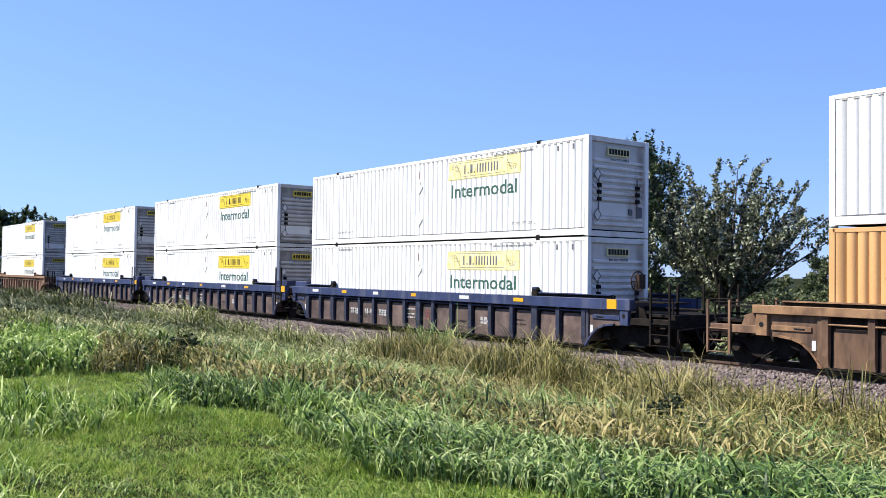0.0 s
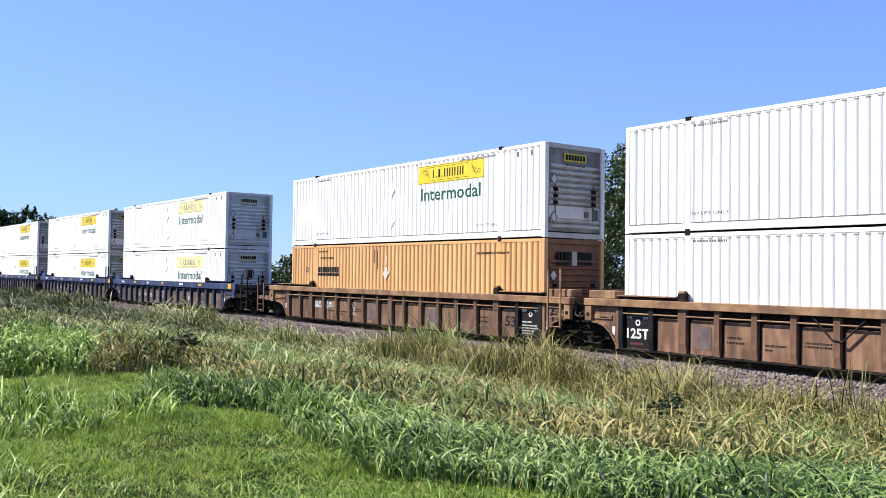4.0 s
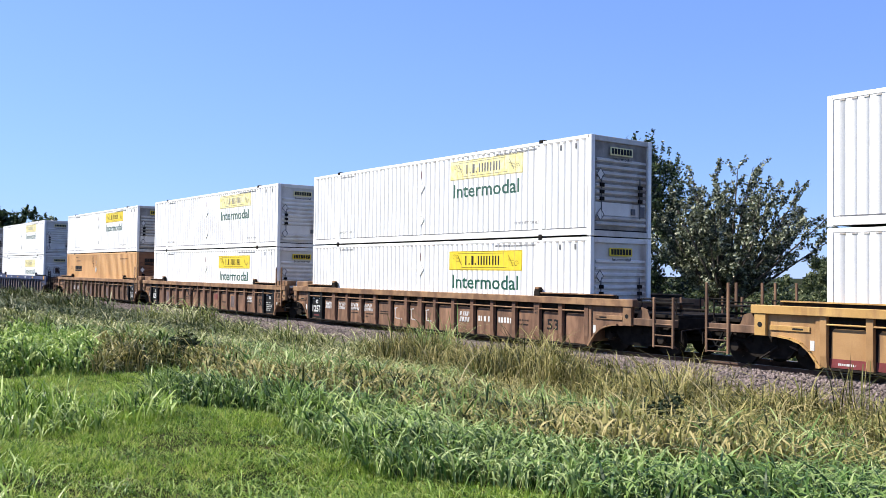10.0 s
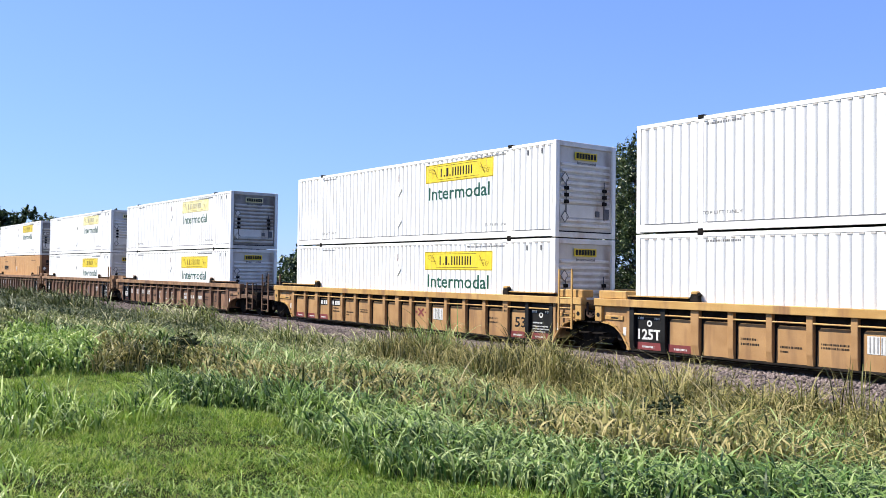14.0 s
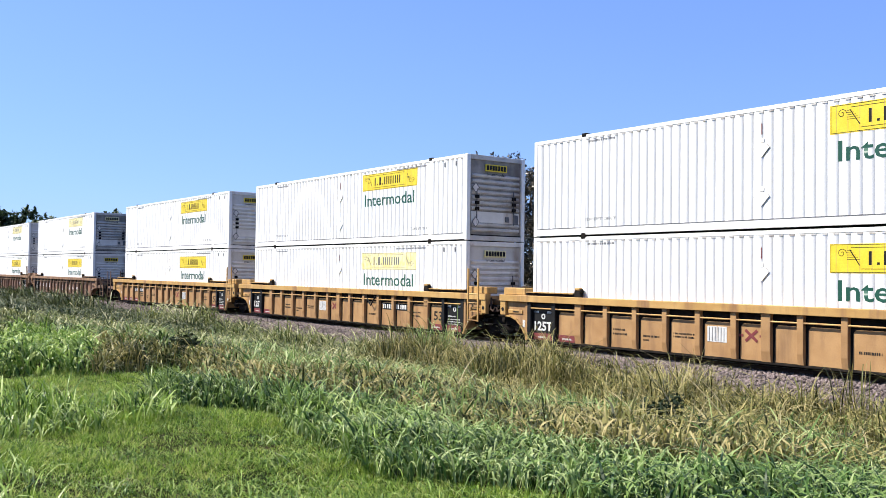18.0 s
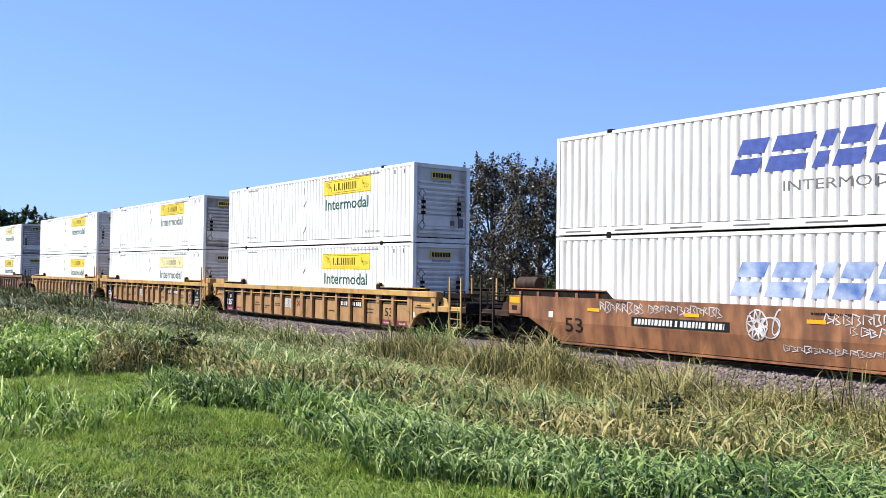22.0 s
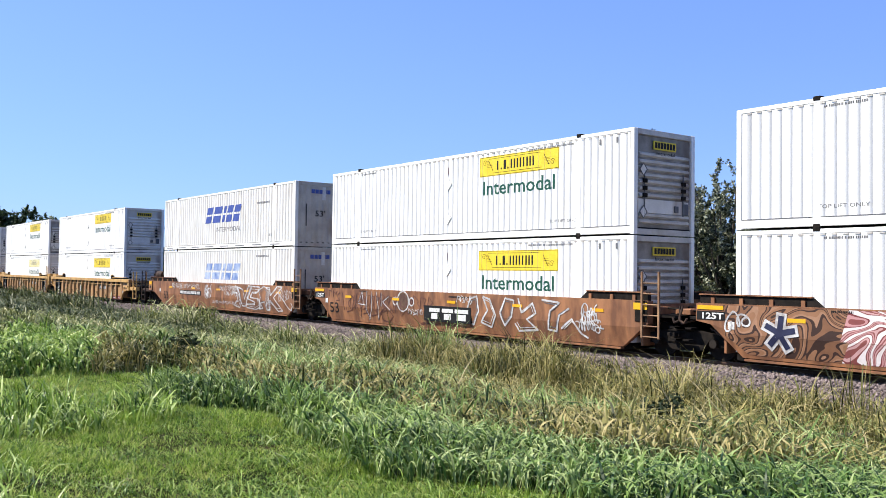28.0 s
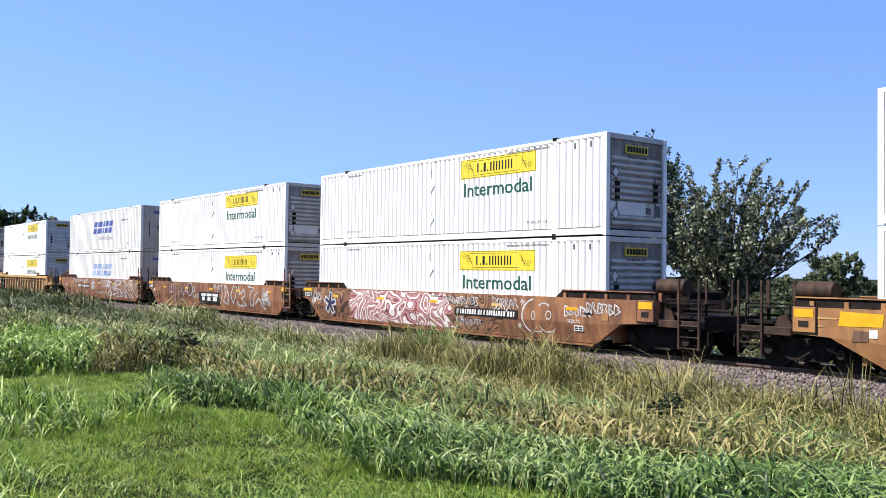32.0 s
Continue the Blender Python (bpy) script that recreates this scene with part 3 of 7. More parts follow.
def end_fittings(car, x, side, frame_mat, deck_mat, outer, post_top=1.97):
    """Everything beyond the well at one end: x is the well's end, side its direction."""
    def sx(a, b):
        return (min(x + side * a, x + side * b), max(x + side * a, x + side * b))
    reach = 2.95 if outer else 1.50
    part("end_deck", boxes((*sx(0.0, reach), -1.2, 1.2, 1.02, 1.10)), STEEL, car, "dark steel end deck", 0.01)
    part("centre_sill", boxes((*sx(-0.4, reach), -0.32, 0.32, 0.60, 1.02)), STEEL, car, bevel=0.02)
    part("end_bulkhead", boxes((*sx(-0.05, 0.03), -1.28, 1.28, 0.25, 1.36)), deck_mat, car, bevel=0.008)
    if outer:
        for y in (-1.25, 1.25):
            part("end_handrail", rods(0.02, ((x + side * 1.75, y, 1.10), (x + side * 1.75, y, 1.52)), ((x + side * 2.9, y, 1.10), (x + side * 2.9, y, 1.52)),
                                      ((x + side * 1.75, y, 1.50), (x + side * 2.9, y, 1.50))), STEEL, car)
        part("walkway", boxes((*sx(1.3, 2.9), -1.15, -0.55, 1.38, 1.42)), STEEL, car, "dark grated walkway")
        part("side_beam", boxes((*sx(1.60, 2.98), -1.44, -1.26, 0.79, 0.98)), frame_mat, car, "worn side beam at the car's end", 0.012)
        part("side_beam", boxes((*sx(1.60, 2.98), 1.26, 1.44, 0.79, 0.98)), frame_mat, car, bevel=0.012)
        part("end_beam", boxes((*sx(2.82, 2.98), -1.25, 1.25, 0.74, 1.02)), STEEL, car, bevel=0.012)
        for y in (-1.46, 1.46):
            xa, xb = sx(2.34, 2.96)
            add_ladder(car, xa, y, 0.26, post_top, frame_mat, xb - xa, 3)
        part("grab_post", boxes((*sx(2.60, 2.66), -0.75, -0.70, 1.1, post_top)), frame_mat, car)
        part("grab_post", boxes((*sx(2.60, 2.66), 0.35, 0.40, 1.1, post_top)), frame_mat, car)
        for pipe in (((x, -0.9, 1.22), (x + side * 2.8, -0.9, 1.22)), ((x + side * 0.4, 0.6, 1.2), (x + side * 2.7, 0.3, 1.2))):
            part("brake_pipe", rods(0.03, pipe), STEEL, car)
        part("brake_cylinder", rod(bmesh.new(), (x + side * 1.9, -1.0, 0.62), (x + side * 2.5, -1.0, 0.62), 0.13, 12), STEEL, car, bevel=0.01)
        part("brake_valve", boxes((*sx(2.05, 2.3), -1.2, -0.95, 0.66, 0.8)), WHEEL, car, bevel=0.02)
        part("bracket", prism(bmesh.new(), [(x + side * 1.62, 0.98), (x + side * 2.1, 0.98), (x + side * 2.0, 1.22), (x + side * 1.8, 1.28)], -1.32, -1.28), frame_mat, car)
        add_coupler(car, x + side * 2.85, side)
        add_truck(car, x + side * 1.45)
        add_rigging(car, x, side, 5 + side, 2.7)
    else:
        pieces("deck_bracket", [(*sx(0.15, 0.5), -1.1, -0.7, 1.10, 1.30), (*sx(0.7, 1.2), -0.8, -0.2, 1.10, 1.26), (*sx(0.3, 1.0), 0.3, 0.9, 1.10, 1.30)], deck_mat, car, bevel=0.02)
        for pipe in (((x, -0.95, 1.3), (x + side * 1.5, -0.6, 1.2)), ((x, 0.6, 1.25), (x + side * 1.5, 0.4, 1.2))):
            part("brake_pipe", rods(0.028, pipe), STEEL, car)
        part("hanger_loop", rods(0.03, ((x + side * 1.25, -1.30, 1.35), (x + side * 1.32, -1.38, 0.98)), ((x + side * 1.32, -1.38, 0.98), (x + side * 1.45, -1.38, 0.92)),
                                 ((x + side * 1.45, -1.38, 0.92), (x + side * 1.52, -1.36, 1.05))), GEAR, car)
        pieces("footboard", [(*sx(0.95, 1.45), -1.36, -1.1, 0.78, 0.82), (*sx(1.0, 1.4), -1.38, -1.2, 0.48, 0.52)], STEEL, car, "dark step plate")
        add_rigging(car, x, side, 15 + side, 1.4)


def emblem(car, x, z):
    """A plain white ring on the black data panel."""
    bm = bmesh.new()
    for k in range(16):
        q = [(x + r * math.cos(a * math.pi / 8), -1.3585, z + r * math.sin(a * math.pi / 8)) for r, a in ((0.045, k), (0.085, k), (0.085, k + 1), (0.045, k + 1))]
        bm.faces.new([bm.verts.new(p) for p in q])
    part("emblem_ring", bm, OFFWHITE, car, "white ring on the black panel")


RIBS = [-8.08 + d for d in (-8.07, -7.03, -6.03, -4.99, -3.95, -2.94, -1.91, -0.87, 0.0, 0.87, 1.91, 2.94, 3.95, 4.99, 6.03, 7.03, 8.07)]
WIDE = (2, 8, 14)


def ribbed_car(x, panel, sill, rib, label, first, last, number_x=-1.70, sill_z=(1.27, 1.47), boards=True, gear=None, post_top=1.97):
    """A well car with upright ribs on its sides, round one 53-foot well."""
    car = thing("well_car", x, label, "well car", "well cars of the train")
    ends = ((0.08, 1, last), (-16.24, -1, first))
    L0, L1 = -16.24 - (1.68 if first else 1.22), 0.08 + (1.68 if last else 1.22)
    key = rib.name + str(sill_z[0])
    if "rib_" + key not in bpy.data.meshes:
        for nm, w in (("rib_", 0.08), ("wide_", 0.125)):
            me = mesh_of(prism_x([(-0.0, 0.15), (-0.085, 0.15), (-0.125, 0.4), (-0.125, sill_z[0]), (0.0, sill_z[0])], -w, w), nm + key, 0.008)
            me.use_fake_user = True
    for s in (-1, 1):
        turn = Matrix.Identity(4) if s < 0 else pose(0, 0, 0, 0, 0, 180)
        part("top_sill", boxes((L0, L1, *sorted((s * 1.30, s * 1.525)), *sill_z)), sill, car, "worn top sill along the side", 0.012)
        # near-black sheet and bottom sill paint in the shade under the sill and panels
        part("side_sheet", boxes((-16.24, 0.08, *sorted((s * 1.32, s * 1.335)), 0.15, sill_z[0])), STEEL, car, "grimy black inner sheet")
        part("bottom_sill", boxes((-16.20, 0.05, *sorted((s * 1.30, s * 1.42)), 0.10, 0.15)), STEEL, car, "grimy black bottom sill", 0.008)
        part("side_pipe", rods(0.021, ((-16.1, s * 1.435, 1.095), (0.0, s * 1.435, 1.095))), sill, car, "thin pipe under the sill")
        for k, rx in enumerate(RIBS):
            dark = boards and ((k in (15, 16) and not last) or (k in (0, 1) and not first))
            nm = ("wide_" if k in WIDE else "rib_") + key
            if dark and nm + "_dark" not in bpy.data.meshes:
                me = bpy.data.meshes[nm].copy()
                me.name = nm + "_dark"
                me.materials.clear()
                me.use_fake_user = True
            part("rib", bpy.data.meshes[nm + "_dark" if dark else nm], BLACK if dark else rib, car, "black rib beside the data panel" if dark else "", at=pose(rx, s * 1.335, 0) @ turn)
        for k, (ra, rb) in enumerate(zip(RIBS, RIBS[1:])):
            wa, wb = (0.125 if k in WIDE else 0.08), (0.125 if k + 1 in WIDE else 0.08)
            # gaps beside the ribs show the black sheet as the ribs' shadow
            a, b = ra + wa + 0.045, rb - wb - 0.012
            part("side_panel", prism(bmesh.new(), [(a, 0.16), (b, 0.16), (b, 0.94), (b - 0.07, 1.01), (a + 0.09, 1.01), (a + 0.02, 0.94)], *sorted((s * 1.336, s * 1.348))), panel, car)
        for e, side, outer in ends:
            if outer:
                pts = [(0, sill_z[0]), (1.60, sill_z[0]), (1.60, 0.76), (1.05, 0.75), (0.72, 0.71), (0.46, 0.62), (0.26, 0.46), (0.10, 0.26), (0.0, 0.12)]
                post = (1.30, 1.60)
            else:
                pts = [(0, sill_z[0]), (1.20, sill_z[0]), (1.20, 0.84), (0.98, 0.80), (0.74, 0.78), (0.50, 0.70), (0.28, 0.52), (0.12, 0.30), (0.0, 0.12)]
                post = (0.95, 1.20)
            part("end_arch", prism(bmesh.new(), [(e + side * px, pz) for px, pz in pts], *sorted((s * 1.36, s * 1.40))), panel, car, "curved plate over the truck")
            bm = bmesh.new()
            arc = pts[3:]
            for (ax, az), (bx, bz) in zip(arc, arc[1:]):
                prism(bm, [(e + side * ax, az), (e + side * bx, bz), (e + side * (bx - 0.045), bz + 0.03), (e + side * ax, az + 0.05)], *sorted((s * 1.40, s * 1.47)))
            part("arch_flange", bm, sill, car)
            part("corner_post", boxes((*sorted((e + side * post[0], e + side * post[1])), *sorted((s * 1.40, s * 1.50)), pts[2][1], sill_z[0])), sill, car, bevel=0.012)
            part("post_slot", rod(bmesh.new(), (e + side * (post[0] + post[1]) / 2, s * 1.495, 1.02), (e + side * (post[0] + post[1]) / 2, s * 1.506, 1.02), 0.06, 12), BLACK, car, "dark oval slot")
            part("corner_gusset", boxes((*sorted((e - side * 0.02, e + side * 0.10)), *sorted((s * 1.40, s * 1.44)), 0.12, sill_z[0])), rib, car, bevel=0.006)
            part("inspection_label", boxes((*sorted((e + side * 0.14, e + side * 0.24)), *sorted((s * 1.402, s * 1.408)), 0.50, 0.72)), OFFWHITE, car, "small pale label")
            part("arch_ledge", boxes((*sorted((e + side * 0.24, e + side * (post[0] - 0.06))), *sorted((s * 1.40, s * 1.432)), 0.90, 1.02)), sill, car, "raised ledge over the arch", 0.008)
            part("ledge_slot", boxes((*sorted((e + side * 0.40, e + side * 0.66)), *sorted((s * 1.433, s * 1.437)), 0.935, 0.975)), BLACK, car, "dark slot in the ledge")
            far = 1.0 if outer else 0.1
            part("container_guide", boxes((*sorted((e - side * 2.1, e + side * far)), *sorted((s * 1.32, s * 1.40)), sill_z[1], sill_z[1] + 0.085)), STEEL, car, "dark container guide rail")
            part("guide_cap", boxes((*sorted((e - side * 1.95, e + side * (far - 0.06))), *sorted((s * 1.32, s * 1.47)), sill_z[1] + 0.085, sill_z[1] + 0.115)), sill, car)
            gx0 = e - side * 2.12
            latch = part("guide_latch", prism(bmesh.new(), [(gx0 - 0.14, sill_z[1]), (gx0 + 0.14, sill_z[1]), (gx0 + 0.11, sill_z[1] + 0.13), (gx0 + 0.16, sill_z[1] + 0.17), (gx0 + 0.09, sill_z[1] + 0.25), (gx0 - 0.09, sill_z[1] + 0.25), (gx0 - 0.14, sill_z[1] + 0.12)],
                                      *sorted((s * 1.33, s * 1.46))), STEEL, car, "dark steel locking latch", 0.012)
            part("latch_head", boxes((gx0 - 0.10, gx0 + 0.10, *sorted((s * 1.34, s * 1.475)), sill_z[1] + 0.19, sill_z[1] + 0.275)), sill, latch, "worn paler head of the latch", 0.02)
            if not outer:
                ba, bb = sorted((e + side * 0.15, e + side * 1.15))
                part("top_box", boxes((ba, bb, *sorted((s * 0.95, s * 1.40)), sill_z[1], sill_z[1] + 0.22)), sill, car, "raised worn box on the end", 0.02)
    pieces("floor_beam", [(-16.1 + 1.42 * k, -15.9 + 1.42 * k, -1.30, 1.30, 0.12, 0.27) for k in range(12)], STEEL, car)
    pieces("floor_ledge", [(-16.2, 0.0, -1.30, -1.0, 0.27, 0.305), (-16.2, 0.0, 1.0, 1.30, 0.27, 0.305)], STEEL, car)
    part("under_pipe", rods(0.03, ((-16.0, -1.1, 0.09), (-0.5, -1.1, 0.09))), STEEL, car)
    end_fittings(car, 0.08, 1, gear or sill, panel, last, post_top)
    end_fittings(car, -16.24, -1, gear or sill, panel, first, post_top)
    if not last:
        add_truck(car, 1.58)
        add_ladder(car, 0.40, -1.52, 0.56, 2.28, STEEL if gear is STEEL else sill, 0.52, 4)
    py = -1.352
    if number_x:
        part("number", text_mesh("53", 0.50, 0.32, 0.018), MAROON if rib is BLUE_CAR else BLACK, car, "worn stencilled 53", at=pose(number_x, py, 0.48))
    if boards:
        part("size_mark", text_mesh("20", 0.15, 0.09, 0.008), BLACK, car, at=pose(-2.12, -1.462, 1.05))
        part("size_mark", text_mesh("40", 0.15, 0.09, 0.008), BLACK, car, at=pose(-2.12, -1.462, 0.92))
    if boards and not last:
        part("data_panel", boxes((-0.96, -0.12, -1.354, -1.343, 0.18, 1.24)), BLACK, car, "black panel with white stencilled data", 0.004)
        part("data_text", bars(-0.88, 0, -1.358, [(0.30, 0.035, 0.45), (0.38, 0.035, 0.52), (0.46, 0.035, 0.70), (0.54, 0.035, 0.66), (0.64, 0.045, 0.42)], 3), OFFWHITE, car, "white stencilled data")
        emblem(car, -0.52, 0.90)
        part("data_text", bars(-0.90, 0, -1.358, [(0.96, 0.07, 0.20)], 4), OFFWHITE, car)
        part("data_text", bars(-0.34, 0, -1.358, [(0.96, 0.07, 0.16)], 6), OFFWHITE, car)
    if boards and not first:
        part("data_panel", boxes((-16.06, -15.20, -1.354, -1.343, 0.18, 1.24)), BLACK, car, "black panel with white lettering", 0.004)
        part("axle_mark", text_mesh("125T", 0.76, 0.28, 0.03), OFFWHITE, car, "bold white 125T", at=pose(-16.0, -1.359, 0.43))
        part("data_text", bars(-16.0, 0, -1.358, [(0.96, 0.06, 0.18)], 8), OFFWHITE, car)
        part("data_text", bars(-15.45, 0, -1.358, [(0.96, 0.06, 0.18)], 7), OFFWHITE, car)
        part("data_text", bars(-15.85, 0, -1.358, [(0.27, 0.06, 0.42)], 9), MAROON, car)
        emblem(car, -15.62, 0.86)
    for k, (bx, rows_) in enumerate(((-2.95, ((0.55, 0.05, 0.45), (0.68, 0.05, 0.45))), (-12.85, ((0.5, 0.05, 0.5), (0.62, 0.05, 0.45))), (-11.8, ((0.5, 0.05, 0.55), (0.4, 0.04, 0.2))),
                                     (-10.8, ((0.55, 0.045, 0.65), (0.63, 0.045, 0.65))), (-5.9, ((0.5, 0.06, 0.5),)))):
        part("stencil", bars(bx, 0, py, rows_, 5 + k), BLACK, car)
    return car


def prism_x(pts, x0, x1):
    """A bar along x with the outline pts in y, z."""
    bm = bmesh.new()
    a = [bm.verts.new((x0, *q)) for q in pts]
    b = [bm.verts.new((x1, *q)) for q in pts]
    n = len(pts)
    bm.faces.new(a), bm.faces.new(b[::-1])
    for i in range(n):
        bm.faces.new((a[i], b[i], b[(i + 1) % n], a[(i + 1) % n]))
    bmesh.ops.recalc_face_normals(bm, faces=bm.faces)
    return bm


TOP = 1.46      # upper edge of the smooth side plates


def side_y(z):
    return -(1.504 if z > 0.74 else 1.504 - 0.10 * (0.74 - z) / 0.54)


def side_text(car, name, body, x, z, w, h, heavy, material, label=""):
    """Lettering that follows the fold of the side plate."""
    me = text_mesh(body, w, h, heavy)
    for v in me.vertices:
        v.co = (v.co.x + x, side_y(v.co.z + z) - 0.004, v.co.z + z)
    part(name, me, material, car, label)


def smooth_car(x, paint, label, first, last, number_x=0.0):
    """A well car with plain folded plate sides."""
    car = thing("well_car", x, label, "well car", "well cars of the train")
    left = [(-18.0, 0.86), (-17.1, 0.82), (-15.86, 0.20)] if first else [(-17.15, 1.02), (-16.72, 0.95), (-15.87, 0.20)]
    right = [(-0.25, 0.20), (0.75, 0.80), (1.92, 0.86)] if last else [(-0.25, 0.20), (0.30, 0.60), (0.68, 0.86)]
    cols = left + [(-13.9, 0.20), (-8.1, 0.20), (-2.0, 0.20)] + right
    for s in (-1, 1):
        bm = bmesh.new()
        rings = []
        for cx, zb in cols:
            zk = max(0.74, zb)
            ring = [(s * 1.30, TOP), (s * 1.50, TOP), (s * 1.50, zk + 0.005), (s * (1.50 - 0.10 * max(0, 0.74 - zb) / 0.54), zb), (s * 1.30, zb)]
            rings.append([bm.verts.new((cx, *q)) for q in ring])
        for a, b in zip(rings, rings[1:]):
            for j in range(5):
                bm.faces.new((a[j], a[(j + 1) % 5], b[(j + 1) % 5], b[j]))
        bm.faces.new(rings[0])
        bm.faces.new(rings[-1][::-1])
        bmesh.ops.recalc_face_normals(bm, faces=bm.faces)
        part("side_plate", bm, paint, car, "long folded steel side plate")
        part("bottom_flange", boxes((-15.8, -0.3, *sorted((s * 1.28, s * 1.45)), 0.13, 0.18)), paint, car)
        part("weld_seam", boxes((-12.06, -12.03, *sorted((s * 1.499, s * 1.504)), 0.78, TOP - 0.01)), paint, car)
        part("weld_seam", boxes((-4.06, -4.03, *sorted((s * 1.499, s * 1.504)), 0.78, TOP - 0.01)), paint, car)
        for g0, g1, lf in ((cols[0][0] + 0.05, -13.85, True), (-1.85, cols[-1][0] - 0.05, False)):
            t0, t1 = (g0, g1 - 0.25) if lf else (g0 + 0.25, g1)
            part("container_guide", prism(bmesh.new(), [(g0, TOP), (g1, TOP), (t1, 1.66), (t0, 1.66)], *sorted((s * 1.32, s * 1.41))), STEEL, car, "dark sloped container guide")
            part("guide_cap", boxes((t0, t1, *sorted((s * 1.32, s * 1.45)), 1.66, 1.69)), paint, car)
            n = int((g1 - g0) / 0.8)
            pieces("guide_post", [(g0 + 0.35 + 0.8 * k, g0 + 0.45 + 0.8 * k, *sorted((s * 1.41, s * 1.45)), TOP, 1.60) for k in range(n)], paint, car)
    for cx, outer in ((cols[0][0], first), (cols[-1][0] - (0.62 if last else 0.5), last)):
        if outer:
            part("plate_frame", boxes((cx, cx + 0.62, -1.522, -1.502, 0.87, TOP + 0.04)), STEEL, car, "dark frame round the end plate", 0.008)
            part("end_plate", boxes((cx + 0.035, cx + 0.585, -1.535, -1.518, 0.905, TOP + 0.005)), paint, car, "raised plate at the end of the side", 0.012)
            part("reflector", boxes((cx + 0.08, cx + 0.54, -1.542, -1.536, 1.24, 1.42)), REFLECT, car, "amber reflective plate")
            part("plate_window", boxes((cx + 0.18, cx + 0.42, -1.542, -1.536, 1.02, 1.16)), WHEEL, car)
        elif cx > -5:
            part("end_plate", boxes((cx + 0.06, cx + 0.48, -1.520, -1.505, 0.90, TOP - 0.01)), STEEL, car, "dark plate at the end of the side", 0.006)
            part("reflector", boxes((cx + 0.02, cx + 0.48, -1.527, -1.521, 1.22, 1.40)), REFLECT, car, "amber reflective plate")
        else:
            part("reflector", boxes((cx + 0.05, cx + 0.80, -1.516, -1.505, 1.31, 1.41)), REFLECT, car, "long amber reflective strip")
    for k in range(5):
        part("reflector", boxes((-14.65 + 3.33 * k, -14.20 + 3.33 * k, -1.512, -1.503, 1.10, 1.19)), REFLECT, car, "amber reflective strip")
    part("inspection_label", boxes((-16.22, -16.04, -1.510, -1.503, 0.86, 1.04)), OFFWHITE, car, "small cream label")
    pieces("floor_beam", [(-16.1 + 1.42 * k, -15.9 + 1.42 * k, -1.30, 1.30, 0.12, 0.27) for k in range(12)], STEEL, car)
    if number_x:
        side_text(car, "number", "53", number_x, 0.48, 0.70, 0.41, 0.006, BLACK, "large dark 53")
    if not first:
        part("dark_end", boxes((-17.12, -16.30, -1.512, -1.502, 1.06, 1.27)), BLACK, car, "black panel with white lettering")
        part("axle_mark", text_mesh("125T", 0.62, 0.16, 0.03), OFFWHITE, car, "bold white 125T", at=pose(-16.96, -1.515, 1.08))
    part("stencil", bars(-7.9, 0, -1.508, [(1.30, 0.05, 1.1)], 9), BLACK, car)
    part("stencil", bars(-13.6, 0, -1.508, [(1.36, 0.05, 0.5)], 10), BLACK, car)
    end_fittings(car, 0.30, 1, GEAR, paint, last, 2.04)
    end_fittings(car, -16.46, -1, GEAR, paint, first, 2.04)
    if last or first:
        tx = 1.55 if last else -18.2
        part("air_reservoir", rod(bmesh.new(), (tx, -0.85, 1.82), (tx + 0.9, -0.85, 1.82), 0.22, 16), GEAR, car, "rusty round air reservoir", 0.02)
        pieces("reservoir_cradle", [(tx + 0.1, tx + 0.2, -1.05, -0.65, 1.1, 1.66), (tx + 0.7, tx + 0.8, -1.05, -0.65, 1.1, 1.66)], paint, car)
    if not last:
        add_truck(car, 1.58)
        add_ladder(car, 0.52, -1.56, 0.48, 2.22, RUST_TOP, 0.56, 6)
    return car


# ---- containers ----
def corrugated(kind, length, z0, z1, s):
    """One long side wall: pressed sheet, its ribs upright. kind 'fine' has narrow grooves, 'deep' trapezoids."""
    xs, ys = [], []
    x = -length + 0.16
    end = -0.16
    yo = CW / 2
    if kind == "fine":
        pitch = 0.267
        while x < end:
            for dx, d in ((0.0, 0.0), (pitch - 0.016, 0.0), (pitch - 0.014, 0.0075), (pitch - 0.002, 0.0075)):
                if x + dx < end:
                    xs.append(x + dx), ys.append(yo - 0.012 - d)
            x += pitch
    elif kind == "grooved":
        pitch = 0.25
        while x < end:
            for dx, d in ((0.0, 0.0), (pitch - 0.042, 0.0), (pitch - 0.038, 0.065), (pitch - 0.006, 0.065)):
                if x + dx < end:
                    xs.append(x + dx), ys.append(yo - 0.012 - d)
            x += pitch
    else:
        pitch = 0.28
        while x < end:
            for dx, d in ((0.0, 0.0), (0.19, 0.0), (0.208, 0.036), (0.262, 0.036)):
                if x + dx < end:
                    xs.append(x + dx), ys.append(yo - 0.012 - d)
            x += pitch
    xs.append(end), ys.append(yo - 0.012)
    n = len(xs)
    v = [(a, s * b, z0) for a, b in zip(xs, ys)] + [(a, s * b, z1) for a, b in zip(xs, ys)]
    i = np.arange(n - 1)
    f = np.stack([i, i + 1, i + n + 1, i + n], 1)
    return np_mesh("side_wall", v, f if s < 0 else f[:, ::-1])


